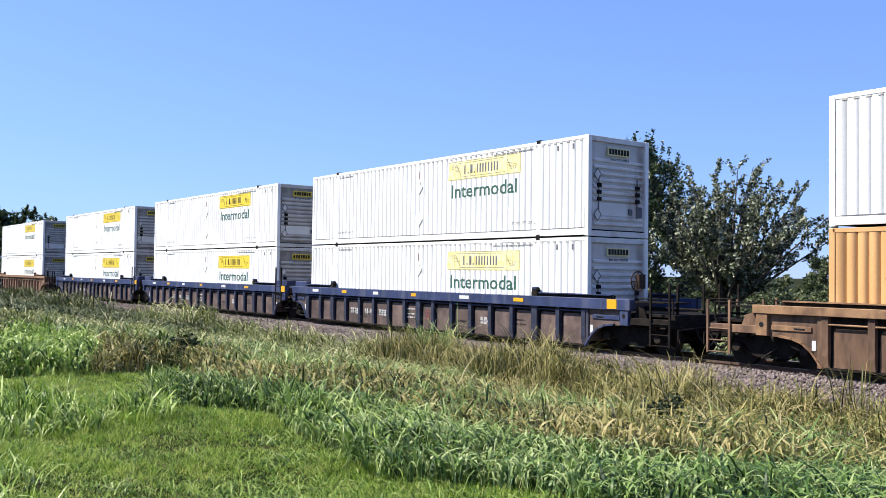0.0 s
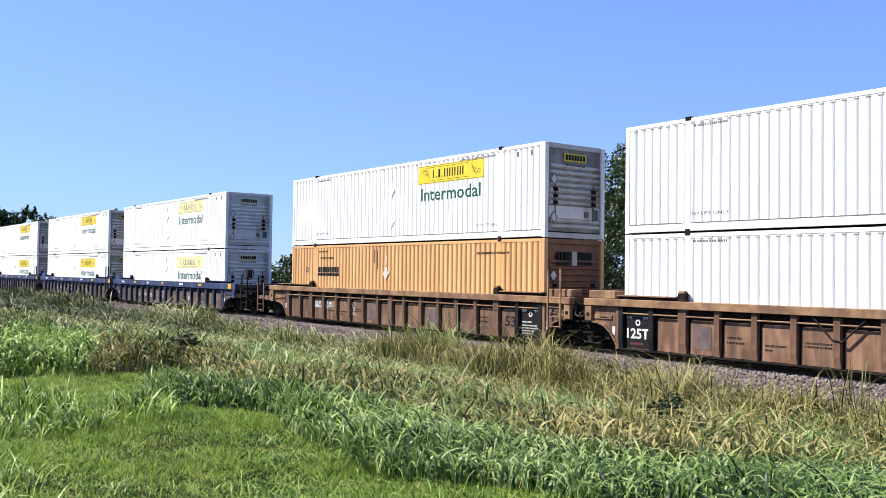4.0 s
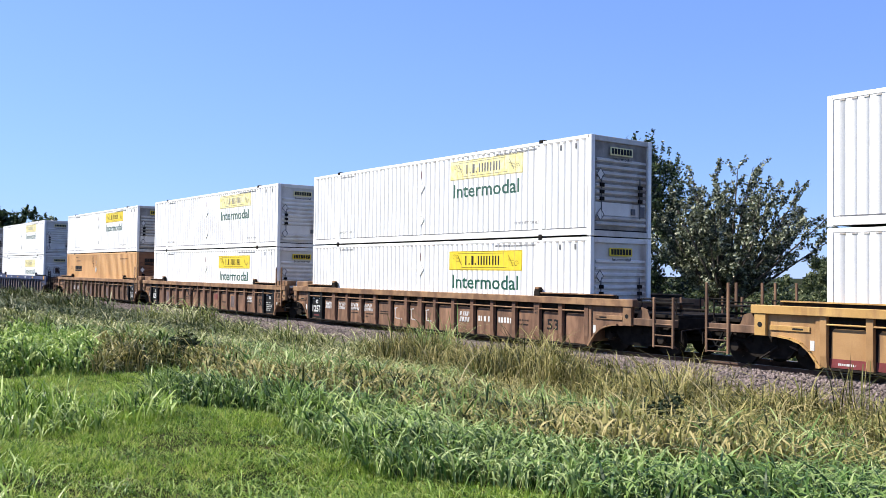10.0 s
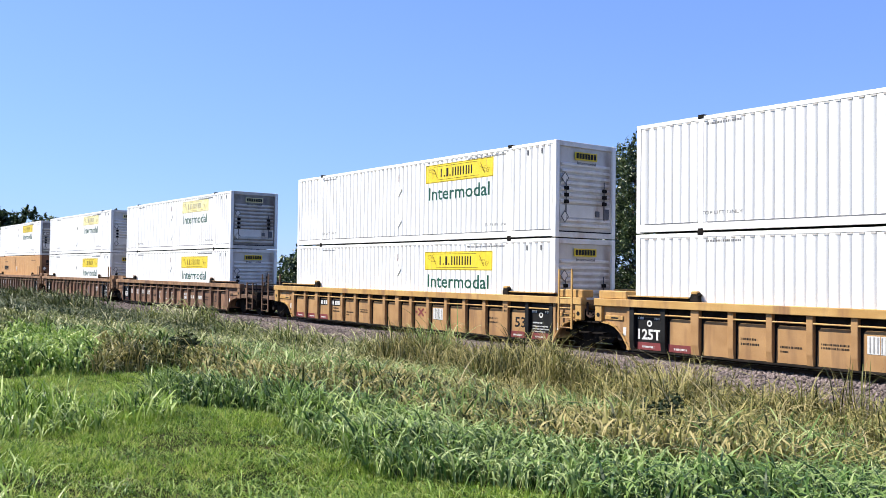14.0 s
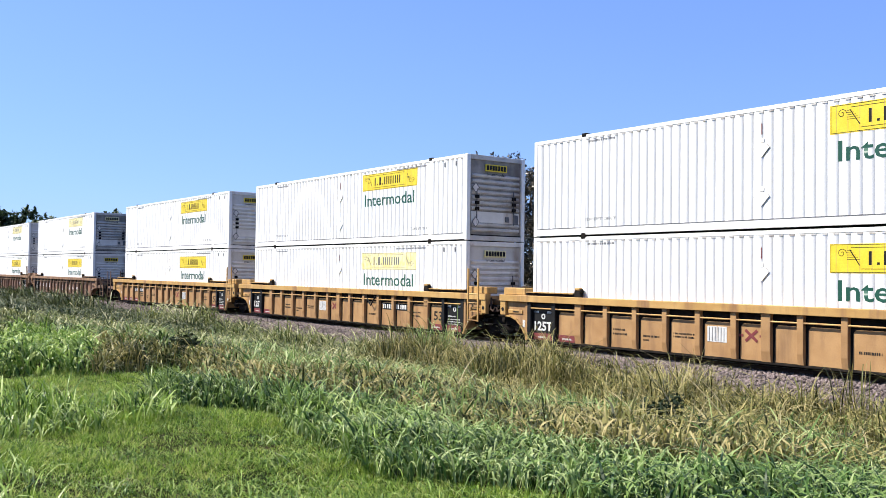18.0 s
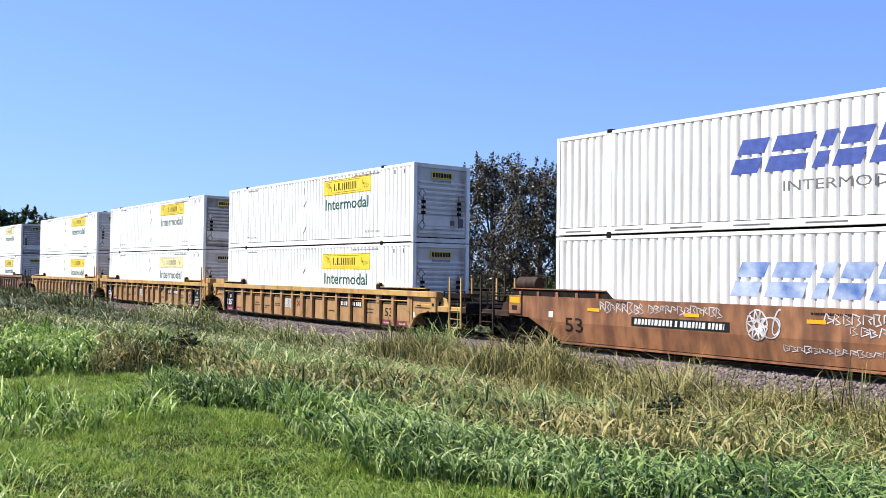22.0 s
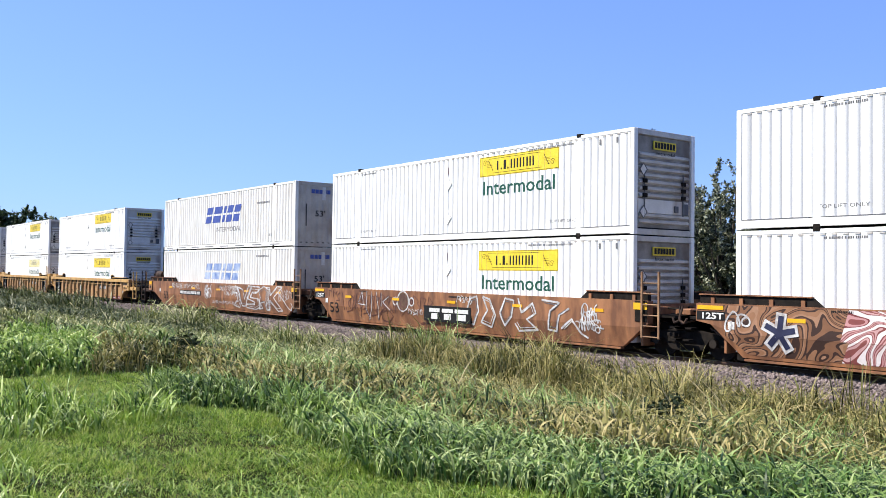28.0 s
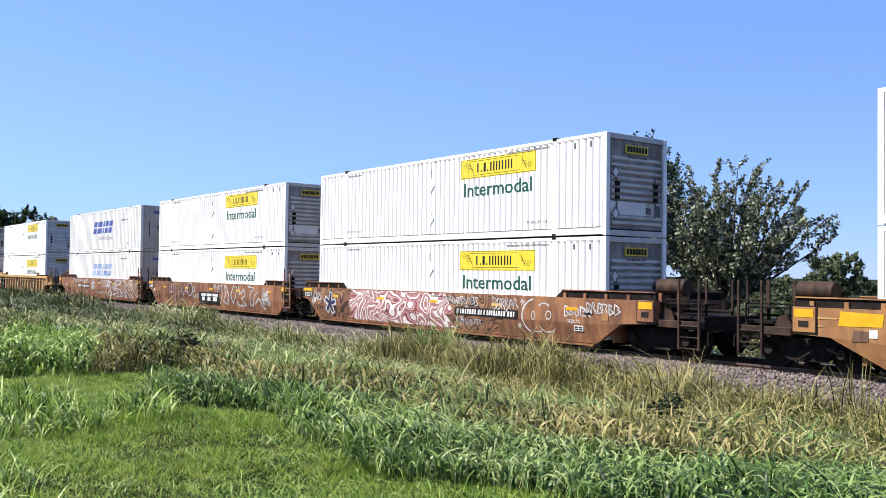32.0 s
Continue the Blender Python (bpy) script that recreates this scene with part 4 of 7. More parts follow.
def logo_shapes(parent, y, x0, z0, w, h, yellow, ink, scale=1.0):
    """Yellow sign with plain dark blocks where its lettering stands, and hatched scrolls at its ends."""
    part("sign_panel", boxes((x0, x0 + w, y - 0.003, y, z0, z0 + h)), yellow, parent, "yellow rectangular sign panel")
    n = int(w / 0.267)
    # flat darker strips stand for the shade in the wall's grooves
    tagged(part("sign_groove", boxes(*[(x0 + 0.14 + 0.267 * k, x0 + 0.153 + 0.267 * k, y - 0.0042, y - 0.002, z0 + 0.01, z0 + h - 0.01) for k in range(n)]), YELLOW_SEAM, parent, "dull upright seams where the sign crosses the ribs"), kind="stuff")
    yy = y - 0.005

    def blk(bm, a, b, c, d, lean=0.0):
        bm.faces.new([bm.verts.new(p) for p in ((a, yy, c), (b, yy, c), (b + lean, yy, d), (a + lean, yy, d))])
    bx, u = x0 + w * 0.215, w * 0.070
    cz0, cz1 = z0 + h * 0.28, z0 + h * 0.74
    for k, wide in ((0, 0.55), (1.25, 0.75), (2.85, 0.82), (3.95, 0.80), (5.05, 0.88), (6.2, 0.80)):
        bm = bmesh.new()
        a, b, th = bx + k * u, bx + (k + wide) * u, 0.26 * u
        if k < 2:
            blk(bm, a + 0.3 * u, b, cz0, cz1)
        else:
            # two plain uprights
            blk(bm, a, a + th, cz0, cz1)
            blk(bm, b - th, b, cz0, cz1)
        part("sign_block", bm, ink, parent, "dark block on the sign")
    for k in (1.0, 2.25):
        bm = bmesh.new()
        blk(bm, bx + k * u, bx + (k + 0.22) * u, cz0, cz0 + h * 0.09)
        part("sign_block", bm, ink, parent, "dark block on the sign")
    bm = bmesh.new()
    e, i0, i1 = 0.012, x0 + w * 0.19, x0 + w * 0.80
    for a, b, c, d in ((x0 + 0.02, x0 + w - 0.02, z0 + 0.015, z0 + 0.015 + e), (x0 + 0.02, x0 + w - 0.02, z0 + h - 0.015 - e, z0 + h - 0.015), (x0 + 0.02, x0 + 0.02 + e, z0 + 0.02, z0 + h - 0.02),
                       (x0 + w - 0.02 - e, x0 + w - 0.02, z0 + 0.02, z0 + h - 0.02), (i0, i1, z0 + h * 0.14, z0 + h * 0.14 + e), (i0 - w * 0.06, i1 - w * 0.02, z0 + h * 0.86, z0 + h * 0.86 + e)):
        blk(bm, a, b, c, d)
    part("sign_border", bm, ink, parent, "thin dark border")
    for sgn, cx, cz in ((1, x0 + w * 0.075, z0 + h * 0.68), (-1, x0 + w * 0.925, z0 + h * 0.34)):
        bm = bmesh.new()
        blk(bm, cx + sgn * w * 0.045, cx + sgn * w * 0.045 + 0.025, cz + sgn * h * 0.12, cz - sgn * h * 0.42, sgn * w * 0.06)
        for k in range(5):
            a, b = sorted((cx + sgn * w * 0.03, cx + sgn * w * (0.060 + 0.012 * k)))
            blk(bm, a, b, cz - sgn * h * (0.075 * k - 0.08), cz - sgn * h * (0.075 * k - 0.08) + 0.009)
        for k in range(14):
            a0, a1 = k * 0.62, (k + 1) * 0.62
            r0, r1 = h * (0.18 - 0.010 * k), h * (0.18 - 0.010 * (k + 1))
            q = [(cx + rr * math.cos(aa), cz + rr * math.sin(aa)) for rr, aa in ((r0, a0), (r1, a1), (r1 - 0.014, a1), (r0 - 0.014, a0))]
            bm.faces.new([bm.verts.new((a, yy, b)) for a, b in q])
        part("sign_scroll", bm, ink, parent, "thin dark scroll with hatching")


def container(kind, wall, end_wall, label, category="container", sign=None):
    """A 53-foot container; its right-hand end at x = 0, its floor at z = 0."""
    c = tagged(new("container"), label, category, "containers on the train")
    hw = CW / 2
    for s in (-1, 1):
        part("side_wall", corrugated(kind, CL, 0.24, CH - 0.10, s), wall, c, "ribbed side wall")
        part("top_rail", boxes((-CL + 0.1, -0.1, *sorted((s * (hw - 0.07), s * hw)), CH - 0.10, CH)), wall, c, bevel=0.006)
        part("bottom_rail", boxes((-CL + 0.1, -0.1, *sorted((s * (hw - 0.08), s * (hw + 0.002))), 0.03, 0.22)), wall, c, bevel=0.008)
        for px in (-2.085, -CL + 2.085):
            part("lifting_post", boxes((px - 0.075, px + 0.075, *sorted((s * (hw - 0.05), s * (hw - 0.004))), 0.0, CH - 0.01)), wall, c)
            part("lifting_casting", boxes((px - 0.09, px + 0.09, *sorted((s * (hw - 0.16), s * (hw + 0.012))), CH - 0.06, CH + 0.045)), STEEL, c, "dark steel lifting casting", 0.012)
            part("stacking_foot", boxes((px - 0.09, px + 0.09, *sorted((s * (hw - 0.16), s * (hw + 0.006))), -0.03, 0.09)), STEEL, c, bevel=0.01)
    for px in (-CL, -0.15):
        for s in (-1, 1):
            part("corner_post", boxes((px, px + 0.15, *sorted((s * (hw - 0.15), s * hw)), 0.0, CH)), wall, c, bevel=0.012)
    part("roof", boxes((-CL + 0.05, -0.05, -hw + 0.06, hw - 0.06, CH - 0.03, CH - 0.005)), wall, c)
    part("floor_frame", boxes((-CL + 0.05, -0.05, -hw + 0.08, hw - 0.08, 0.04, 0.20)), STEEL, c)
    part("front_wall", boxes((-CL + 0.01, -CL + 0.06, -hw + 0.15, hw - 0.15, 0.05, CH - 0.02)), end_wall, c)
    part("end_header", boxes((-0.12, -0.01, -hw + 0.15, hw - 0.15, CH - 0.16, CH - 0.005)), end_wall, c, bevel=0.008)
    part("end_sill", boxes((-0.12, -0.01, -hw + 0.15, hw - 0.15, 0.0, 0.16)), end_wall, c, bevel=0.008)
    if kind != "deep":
        # recessed wall takes a darker paint than the ribs, as shade between them
        part("end_wall", boxes((-0.09, -0.075, -hw + 0.15, hw - 0.15, 0.16, CH - 0.16)), {WHITE_END: END_RIB_SHADE, WHITE_END_PALE: WHITE_END}.get(end_wall, end_wall), c, "grimy flat end wall")
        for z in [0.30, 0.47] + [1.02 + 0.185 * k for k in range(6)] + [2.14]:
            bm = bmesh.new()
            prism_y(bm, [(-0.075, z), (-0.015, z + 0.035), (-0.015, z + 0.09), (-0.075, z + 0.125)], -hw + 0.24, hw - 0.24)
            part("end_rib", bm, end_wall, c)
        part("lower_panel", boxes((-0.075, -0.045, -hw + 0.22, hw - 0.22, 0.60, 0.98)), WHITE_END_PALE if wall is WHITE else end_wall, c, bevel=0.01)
        for y in (-0.86, 0.78):
            part("lock_bar", rods(0.018, ((-0.01, y, 0.55), (-0.01, y, 1.75))), GREY_INK, c)
            pieces("lock_handle", [(-0.02, 0.03, y - 0.08, y + 0.08, z, z + 0.11) for z in (1.02, 1.22, 1.42)], STEEL, c, "dark latch handle")
        for y, z in ((-0.92, 1.78), (-0.92, 0.62)):
            bm = bmesh.new()
            v = [bm.verts.new(p) for p in ((0.004, y, z - 0.17), (0.004, y + 0.15, z), (0.004, y, z + 0.17), (0.004, y - 0.15, z))]
            bm.faces.new(v)
            h = part("warning_placard", bm, WHITE_END_PALE, c, "pale diamond placard holder")
            d = [p.co.copy() for p in h.data.vertices]
            part("rim", rods(0.012, *[(d[k], d[(k + 1) % 4]) for k in range(4)]), GREY_INK, h, "dark rim of the holder")
        pieces("vent_box", [(-0.075, 0.0, 0.42, 0.58, 0.66, 0.84), (-0.075, 0.002, 0.80, 1.0, 0.60, 0.92)], GREY_INK, c, "small dark box on the end wall", 0.008)
    else:
        ys = np.arange(-hw + 0.15, hw - 0.15, 0.07)
        v = [(-0.02 - (0.0, 0.0, 0.035, 0.035)[k % 4], y, z) for z in (0.16, CH - 0.16) for k, y in enumerate(ys)]
        i = np.arange(len(ys) - 1)
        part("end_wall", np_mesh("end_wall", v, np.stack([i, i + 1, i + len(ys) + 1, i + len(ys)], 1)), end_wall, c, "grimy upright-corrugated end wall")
        part("end_stencil", text_mesh("53'", 0.5, 0.28, 0.01), BLACK, c, at=pose(0.004, -0.30, 1.35, 0, 0, 90))
        part("lock_bar", rods(0.02, ((0.0, -0.75, 0.9), (0.0, -0.75, 1.9))), BLACK, c)
        part("lock_bar", rods(0.02, ((0.0, 0.78, 0.5), (0.0, 0.78, 2.3))), BLACK, c)
        pieces("end_sign_block", [(-0.012, 0.004, -0.5 + 0.2 * k, -0.34 + 0.2 * k, 2.38, 2.56) for k in range(5)], BLUE_INK if wall is CREAM else BLACK, c, "dark block on the end wall")
        part("end_label", boxes((-0.012, 0.006, 0.05, 0.22, 2.1, 2.68)), OFFWHITE, c)
    return c


def prism_y(bm, pts, y0, y1):
    """A bar across the end, with the outline pts in x, z."""
    a = [bm.verts.new((x, y0, z)) for x, z in pts]
    b = [bm.verts.new((x, y1, z)) for x, z in pts]
    n = len(pts)
    bm.faces.new(a), bm.faces.new(b[::-1])
    for i in range(n):
        bm.faces.new((a[i], b[i], b[(i + 1) % n], a[(i + 1) % n]))
    bmesh.ops.recalc_face_normals(bm, faces=bm.faces)


def white_container(faded, clean, lower):
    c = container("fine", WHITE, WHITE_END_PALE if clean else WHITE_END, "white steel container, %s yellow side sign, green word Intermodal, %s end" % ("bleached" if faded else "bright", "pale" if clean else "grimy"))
    y = -CW / 2 + 0.0105
    dz = -0.12 if lower else 0.0
    logo_shapes(c, y, -6.60, 2.03 + dz, 3.71, 0.64, YELLOW_FADED if faded else YELLOW_LOGO, GREY_INK if faded else BLACK)
    part("side_word", text_mesh("Intermodal", 3.34, 0.46, 0.012), GREEN_FADED if faded else GREEN_INK, c, "green word Intermodal", at=pose(-6.41, y - 0.004, 1.42 + dz))
    part("lift_notice", text_mesh("TOP LIFT ONLY", 1.2, 0.09, 0.005), GREY_INK, c, "small grey lettering", at=pose(-3.3, y - 0.003, 0.42))
    part("lift_notice", text_mesh("TOP LIFT ONLY", 1.2, 0.09, 0.005), GREY_INK, c, "small grey lettering", at=pose(-14.05, y - 0.003, 0.42))
    part("stencil", bars(-4.2, 2.66, y - 0.003, [(0, 0.06, 1.9)], 12), GREY_INK, c)
    part("stencil", bars(-13.9, 2.66, y - 0.003, [(0, 0.06, 1.0)], 13), GREY_INK, c)
    tagged(part("slotted_trim", boxes(*[(-CL + 0.30 + 0.267 * k, -CL + 0.42 + 0.267 * k, -CW / 2 - 0.001, -CW / 2 + 0.03, CH - 0.142, CH - 0.110) for k in range(59)]), WHITE_END, c, "row of short slots under the top rail"), kind="stuff")
    pieces("rail_slot", [(-CL + 0.3, -CL + 1.85, -CW / 2 - 0.004, -CW / 2 + 0.01, 0.220, 0.248), (-1.80, -0.2, -CW / 2 - 0.004, -CW / 2 + 0.01, 0.220, 0.248), (-CL + 2.3, -2.2, -CW / 2 - 0.004, -CW / 2 + 0.01, 0.220, 0.246)], GREY_INK, c, "dark seam above the bottom rail")
    for px in (-0.62, -1.25):
        part("tie_slot", boxes((px - 0.03, px + 0.03, -CW / 2 - 0.003, -CW / 2 + 0.01, CH - 0.36, CH - 0.2)), GREY_INK, c)
    logo_end(c, faded)
    return c


def logo_end(c, faded):
    bm = boxes((-0.03, 0.002, -0.50, 0.45, 2.36, 2.60))
    part("end_sign_panel", bm, YELLOW_FADED if faded else YELLOW_LOGO, c, "small yellow sign on the end")
    pieces("end_sign_block", [(-0.03, 0.006, -0.455 + 0.125 * k, -0.355 + 0.125 * k, 2.40, 2.565) for k in range(7)], BLACK, c)
    part("end_word", text_mesh("Intermodal", 0.8, 0.09, 0.01), BLACK, c, at=pose(0.004, -0.42, 2.22, 0, 0, 90))


def placard(c, x, z, tape=False, paint=None):
    """Diamond holder standing off the wall, with a raised rim, shade painted on its lower right edge, and a flap on
    top.
    """
    y = -CW / 2
    pts = [(x, z - 0.21), (x + 0.21, z + 0.02), (x + 0.13, z + 0.13), (x - 0.13, z + 0.13), (x - 0.21, z + 0.02)]
    h = part("placard_holder", prism(bmesh.new(), pts, y - 0.004, y + 0.012), paint or WHITE, c, "pale diamond placard holder")
    for a, b in ((0, 1), (4, 0), (1, 2)):
        # grey on the lower right rim only, as its shaded edge
        part("rim", rods(0.007, ((pts[a][0], y - 0.007, pts[a][1]), (pts[b][0], y - 0.007, pts[b][1]))), GREY_INK if (a, b) == (0, 1) else WHITE_END, h)
    part("flap", boxes((x - 0.06, x + 0.06, y - 0.008, y + 0.01, z + 0.15, z + 0.24)), WHITE, h)
    if tape:
        part("tape_mark", boxes((x - 0.010, x + 0.010, y - 0.001, y + 0.01, z + 0.34, z + 0.60)), MAROON, c, "short upright dark red tape")


TYPES = {("white", f, p, lo): white_container(f, p, lo) for f in (False, True) for p in (False, True) for lo in (False, True) if (f, p, lo) != (True, False, True)}
for k, c in TYPES.items():
    placard(c, -8.3, 1.9, True)
    placard(c, -8.3, 0.75)

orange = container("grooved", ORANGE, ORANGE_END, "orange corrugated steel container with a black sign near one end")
placard(orange, -8.6, 1.75, paint=WHITE_END)
pieces("sign_block", [(-13.79 + 0.19 * k, -13.65 + 0.19 * k, -CW / 2 - 0.002, -CW / 2 + 0.01, 1.79, 2.01) for k in range(9)] + [(-13.82, -12.10, -CW / 2 - 0.002, -CW / 2 + 0.01, 1.65, 1.75)], BLACK, orange, "black block of a sign")
for x, z, n in ((-13.6, 2.35, 1.1), (-3.2, 2.45, 1.6), (-13.75, 2.62, 0.7)):
    part("stencil", bars(x, z, -CW / 2 - 0.001, [(0, 0.06, n)], int(-x)), BLACK, orange)
part("size_mark", text_mesh("53'", 0.30, 0.21, 0.008), BLACK, orange, "dark stencilled 53", at=pose(-CL + 1.26, -CW / 2 + 0.005, 1.78))
pieces("end_sign_block", [(-0.03, 0.006, y, y + 0.13, 2.26, 2.50) for y in (-0.78, -0.62, -0.46, -0.30, 0.12, 0.28, 0.44, 0.60)] + [(-0.03, 0.006, -0.78, -0.18, 2.10, 2.20), (-0.03, 0.006, 0.12, 0.72, 2.10, 2.20)], BLACK, orange, "black block of a sign")
part("end_label", boxes((-0.03, 0.006, -0.14, 0.08, 2.08, 2.52)), CREAM_END, orange, "pale worn panel between the blocks")
for x, low in ((-9.45, 2.18), (-9.24, 1.94)):
    pieces("upright_mark", [(x, x + 0.055, -CW / 2 + 0.003, -CW / 2 + 0.0105, z, z + 0.075) for z in np.arange(low, 2.66, 0.105).tolist()], BLACK, orange, "small dark mark of an upright row")
part("tape_mark", boxes((-8.63, -8.58, -CW / 2 - 0.001, -CW / 2 + 0.01, 2.10, 2.42)), CREAM, orange, "short upright pale tape")
TYPES["orange"] = orange


def slanted_sign_container(faded):
    c = container("deep", CREAM, CREAM_END, "cream-white corrugated container with %s blue slanted side sign" % ("a flaking" if faded else "a deep"))
    y = -CW / 2 + 0.010
    ink = BLUE_FADED if faded else BLUE_INK
    z0, z1 = 1.34, 2.16

    def blk(a, b, c0, c1):
        """A block leaning to the right; heights as shares of the sign's."""
        h = z1 - z0
        bm = bmesh.new()
        bm.faces.new([bm.verts.new(p) for p in ((a + 0.35 * c0, y, z0 + h * c0), (b + 0.35 * c0, y, z0 + h * c0), (b + 0.35 * c1, y, z0 + h * c1), (a + 0.35 * c1, y, z0 + h * c1))])
        part("sign_block", bm, ink, c, "blue slanted block of a sign")
    for a, b, c0, c1 in [(q, q + w, c0, c1) for q, w in ((-10.15, 0.74), (-9.22, 0.98), (-8.02, 0.31), (-7.54, 0.66), (-6.70, 0.72)) for c0, c1 in ((0.0, 0.44), (0.56, 1.0))]:
        blk(a, b, c0, c1)
    if not faded:
        part("side_word", text_mesh("INTERMODAL", 3.05, 0.24, 0.0), GREY_INK, c, "thin dark word INTERMODAL", at=pose(-8.72, y, 0.86))
    part("stencil", bars(-3.9, 2.05 if not faded else 2.45, y, [(0, 0.10, 1.35)], 21), GREY_INK, c)
    part("stencil", bars(-2.6, 0.5, y, [(0, 0.12, 0.25)], 22), GREY_INK, c)
    pieces("rail_slot", [(-CL + 0.4 + 1.9 * k, -CL + 1.4 + 1.9 * k, -CW / 2 - 0.005, -CW / 2 + 0.02, 0.10, 0.14) for k in range(8)], GREY_INK, c, "dark slot in the bottom rail")
    return c


TYPES["slanted"] = slanted_sign_container(False)
TYPES["slanted_faded"] = slanted_sign_container(True)
USED = set()
ZLOW, ZUP = 0.31, 3.235


def load(key, x, z):
    src = TYPES[key]
    if key in USED:
        ob = copy_thing(src, pose(x, 0, z))
    else:
        ob = src
        ob.matrix_basis = pose(x, 0, z)
        USED.add(key)
    MOVING.append((ob, x, z))
    return ob


def ribbon(bm, path, width, y_of, rise=0.0):
    """A painted stroke along path (x, z), laid on the side in short steps."""
    pts = [path[0]]
    for (ax, az), (bx, bz) in zip(path, path[1:]):
        n = max(1, int(math.hypot(bx - ax, bz - az) / 0.06))
        pts += [(ax + (bx - ax) * i / n, az + (bz - az) * i / n) for i in range(1, n + 1)]
    last = None
    for i, (x, z) in enumerate(pts):
        a, b = pts[max(i - 1, 0)], pts[min(i + 1, len(pts) - 1)]
        d = Vector((b[0] - a[0], b[1] - a[1]))
        d = d.normalized() if d.length > 1e-6 else Vector((1, 0))
        n = Vector((-d.y, d.x)) * width * 0.5
        pair = [bm.verts.new((x + k * n.x, y_of(z + k * n.y) - rise * i, z + k * n.y)) for k in (-1, 1)]
        if last:
            bm.faces.new((last[0], pair[0], pair[1], last[1]))
        last = pair


LAYER = [0]


def layer():
    """A hair's breadth of its own for each coat of paint."""
    LAYER[0] = (LAYER[0] + 1) % 9
    return 0.0005 * LAYER[0]


def scrawl(car, x0, x1, z0, z1, seed, material, width=0.05, step=0.35, label="", wild=1.0, off=0.0):
    """One loose looping spray-paint line that runs from x0 to x1, doubling back on itself."""
    rng = random.Random(seed)
    loops = max(2, int((x1 - x0) / (step * 0.62)))
    tall = [rng.uniform(0.15, 1.0) for _ in range(loops + 2)]
    wide = [rng.uniform(0.1, 1.1) * step * wild for _ in range(loops + 2)]
    shift = [rng.uniform(-0.8, 0.8) for _ in range(loops + 2)]
    pts = []
    for k in range(loops * 14 + 1):
        q = k / 14
        n, f = int(q), q - int(q)
        h, w, d = (a[n] + (a[n + 1] - a[n]) * f for a in (tall, wide, shift))
        ang = 2 * math.pi * q + 1.1 * math.sin(q * 1.7 + seed) + 0.7 * math.sin(q * 3.9)
        pts.append((x0 + step * 0.3 + (x1 - x0 - step * 0.6) * q / loops + 0.55 * w * math.sin(ang), (z0 + z1) / 2 + (z1 - z0) * (0.5 * h * math.cos(ang) + 0.5 * d * (1 - h))))
    pts = [(min(max(a, x0), x1), min(max(b, 0.24), TOP - 0.03)) for a, b in pts]
    up = off + layer()
    for k in range(0, len(pts) - 1, 24):
        bm = bmesh.new()
        lift = up + 0.0011 * (k // 24)
        ribbon(bm, pts[k:k + 25], width, lambda z: side_y(z) - 0.003 - lift, 0.00005)
        part("graffiti_stroke", bm, material, car, label)


def tag(car, x0, x1, z0, z1, seed, material, width=0.03, cell=0.22, label="white spiky graffiti", off=0.0):
    """A row of angular, crowded strokes like a sprayed signature; no letter can be read."""
    rng = random.Random(seed)
    n = max(2, round((x1 - x0) / cell))
    up = off + layer()
    h = z1 - z0
    for i in range(n):
        a = x0 + (x1 - x0) * i / n
        w = (x1 - x0) / n
        low, high = z0 + h * rng.uniform(0.0, 0.22), z1 - h * rng.uniform(0.0, 0.22)
        pts = [(a + w * rng.uniform(-0.1, 0.2), low), (a + w * rng.uniform(0.0, 0.3), high), (a + w * rng.uniform(0.6, 1.1), high - h * rng.uniform(0.0, 0.3)),
               (a + w * rng.uniform(0.25, 0.6), (low + high) / 2), (a + w * rng.uniform(0.8, 1.15), low + h * rng.uniform(0.0, 0.25))]
        if rng.random() < 0.5:
            pts.append((a + w * rng.uniform(0.1, 0.4), low - h * 0.1))
        bm = bmesh.new()
        ribbon(bm, pts, width * rng.uniform(0.8, 1.25), lambda z: side_y(z) - 0.003 - up - 0.0007 * (i % 3), 0.00005)
        part("graffiti_stroke", bm, material, car, label)


def paint_patch(car, pts, material, label="", off=0.0):
    """A flat painted area with the outline pts in x, z."""
    bm = bmesh.new()
    bm.faces.new([bm.verts.new((x, side_y(z) - 0.001 - off, z)) for x, z in pts])
    return part("paint_patch", bm, material, car, label)


def plate(car, x0, x1, z0, z1, seed, off=0.0):
    """Black plate with a row of pale blocks where the car's number stands."""
    part("number_plate", boxes((x0, x1, side_y(z0 + 0.3) - 0.004 - off, side_y(z0 + 0.3) + 0.01, z0, z1)), BLACK, car, "black plate with pale unreadable marks")
    h = (z1 - z0) * 0.62
    part("number_lettering", bars(x0 + 0.1, z0 + (z1 - z0) * 0.2, side_y(z0 + 0.3) - 0.007 - off, [(0, h, x1 - x0 - 0.25)], seed, 0.12), OFFWHITE, car)


W0, W0_PALE, W1, W1_PALE = ("white", False, False), ("white", False, True), ("white", True, False), ("white", True, True)     # bright or bleached sign; grimy or pale end


def stack(x, lower, upper):
    load(lower if isinstance(lower, str) else (*lower, True), x, ZLOW)
    load(upper if isinstance(upper, str) else (*upper, False), x, ZUP)


def ring(car, x, z, r, material, width=0.05, off=0.003):
    bm = bmesh.new()
    ribbon(bm, [(x + r * math.cos(a * math.pi / 9), z + r * math.sin(a * math.pi / 9)) for a in range(19)], width, lambda q: side_y(q) - 0.004 - off)
    part("graffiti_ring", bm, material, car, "painted ring")


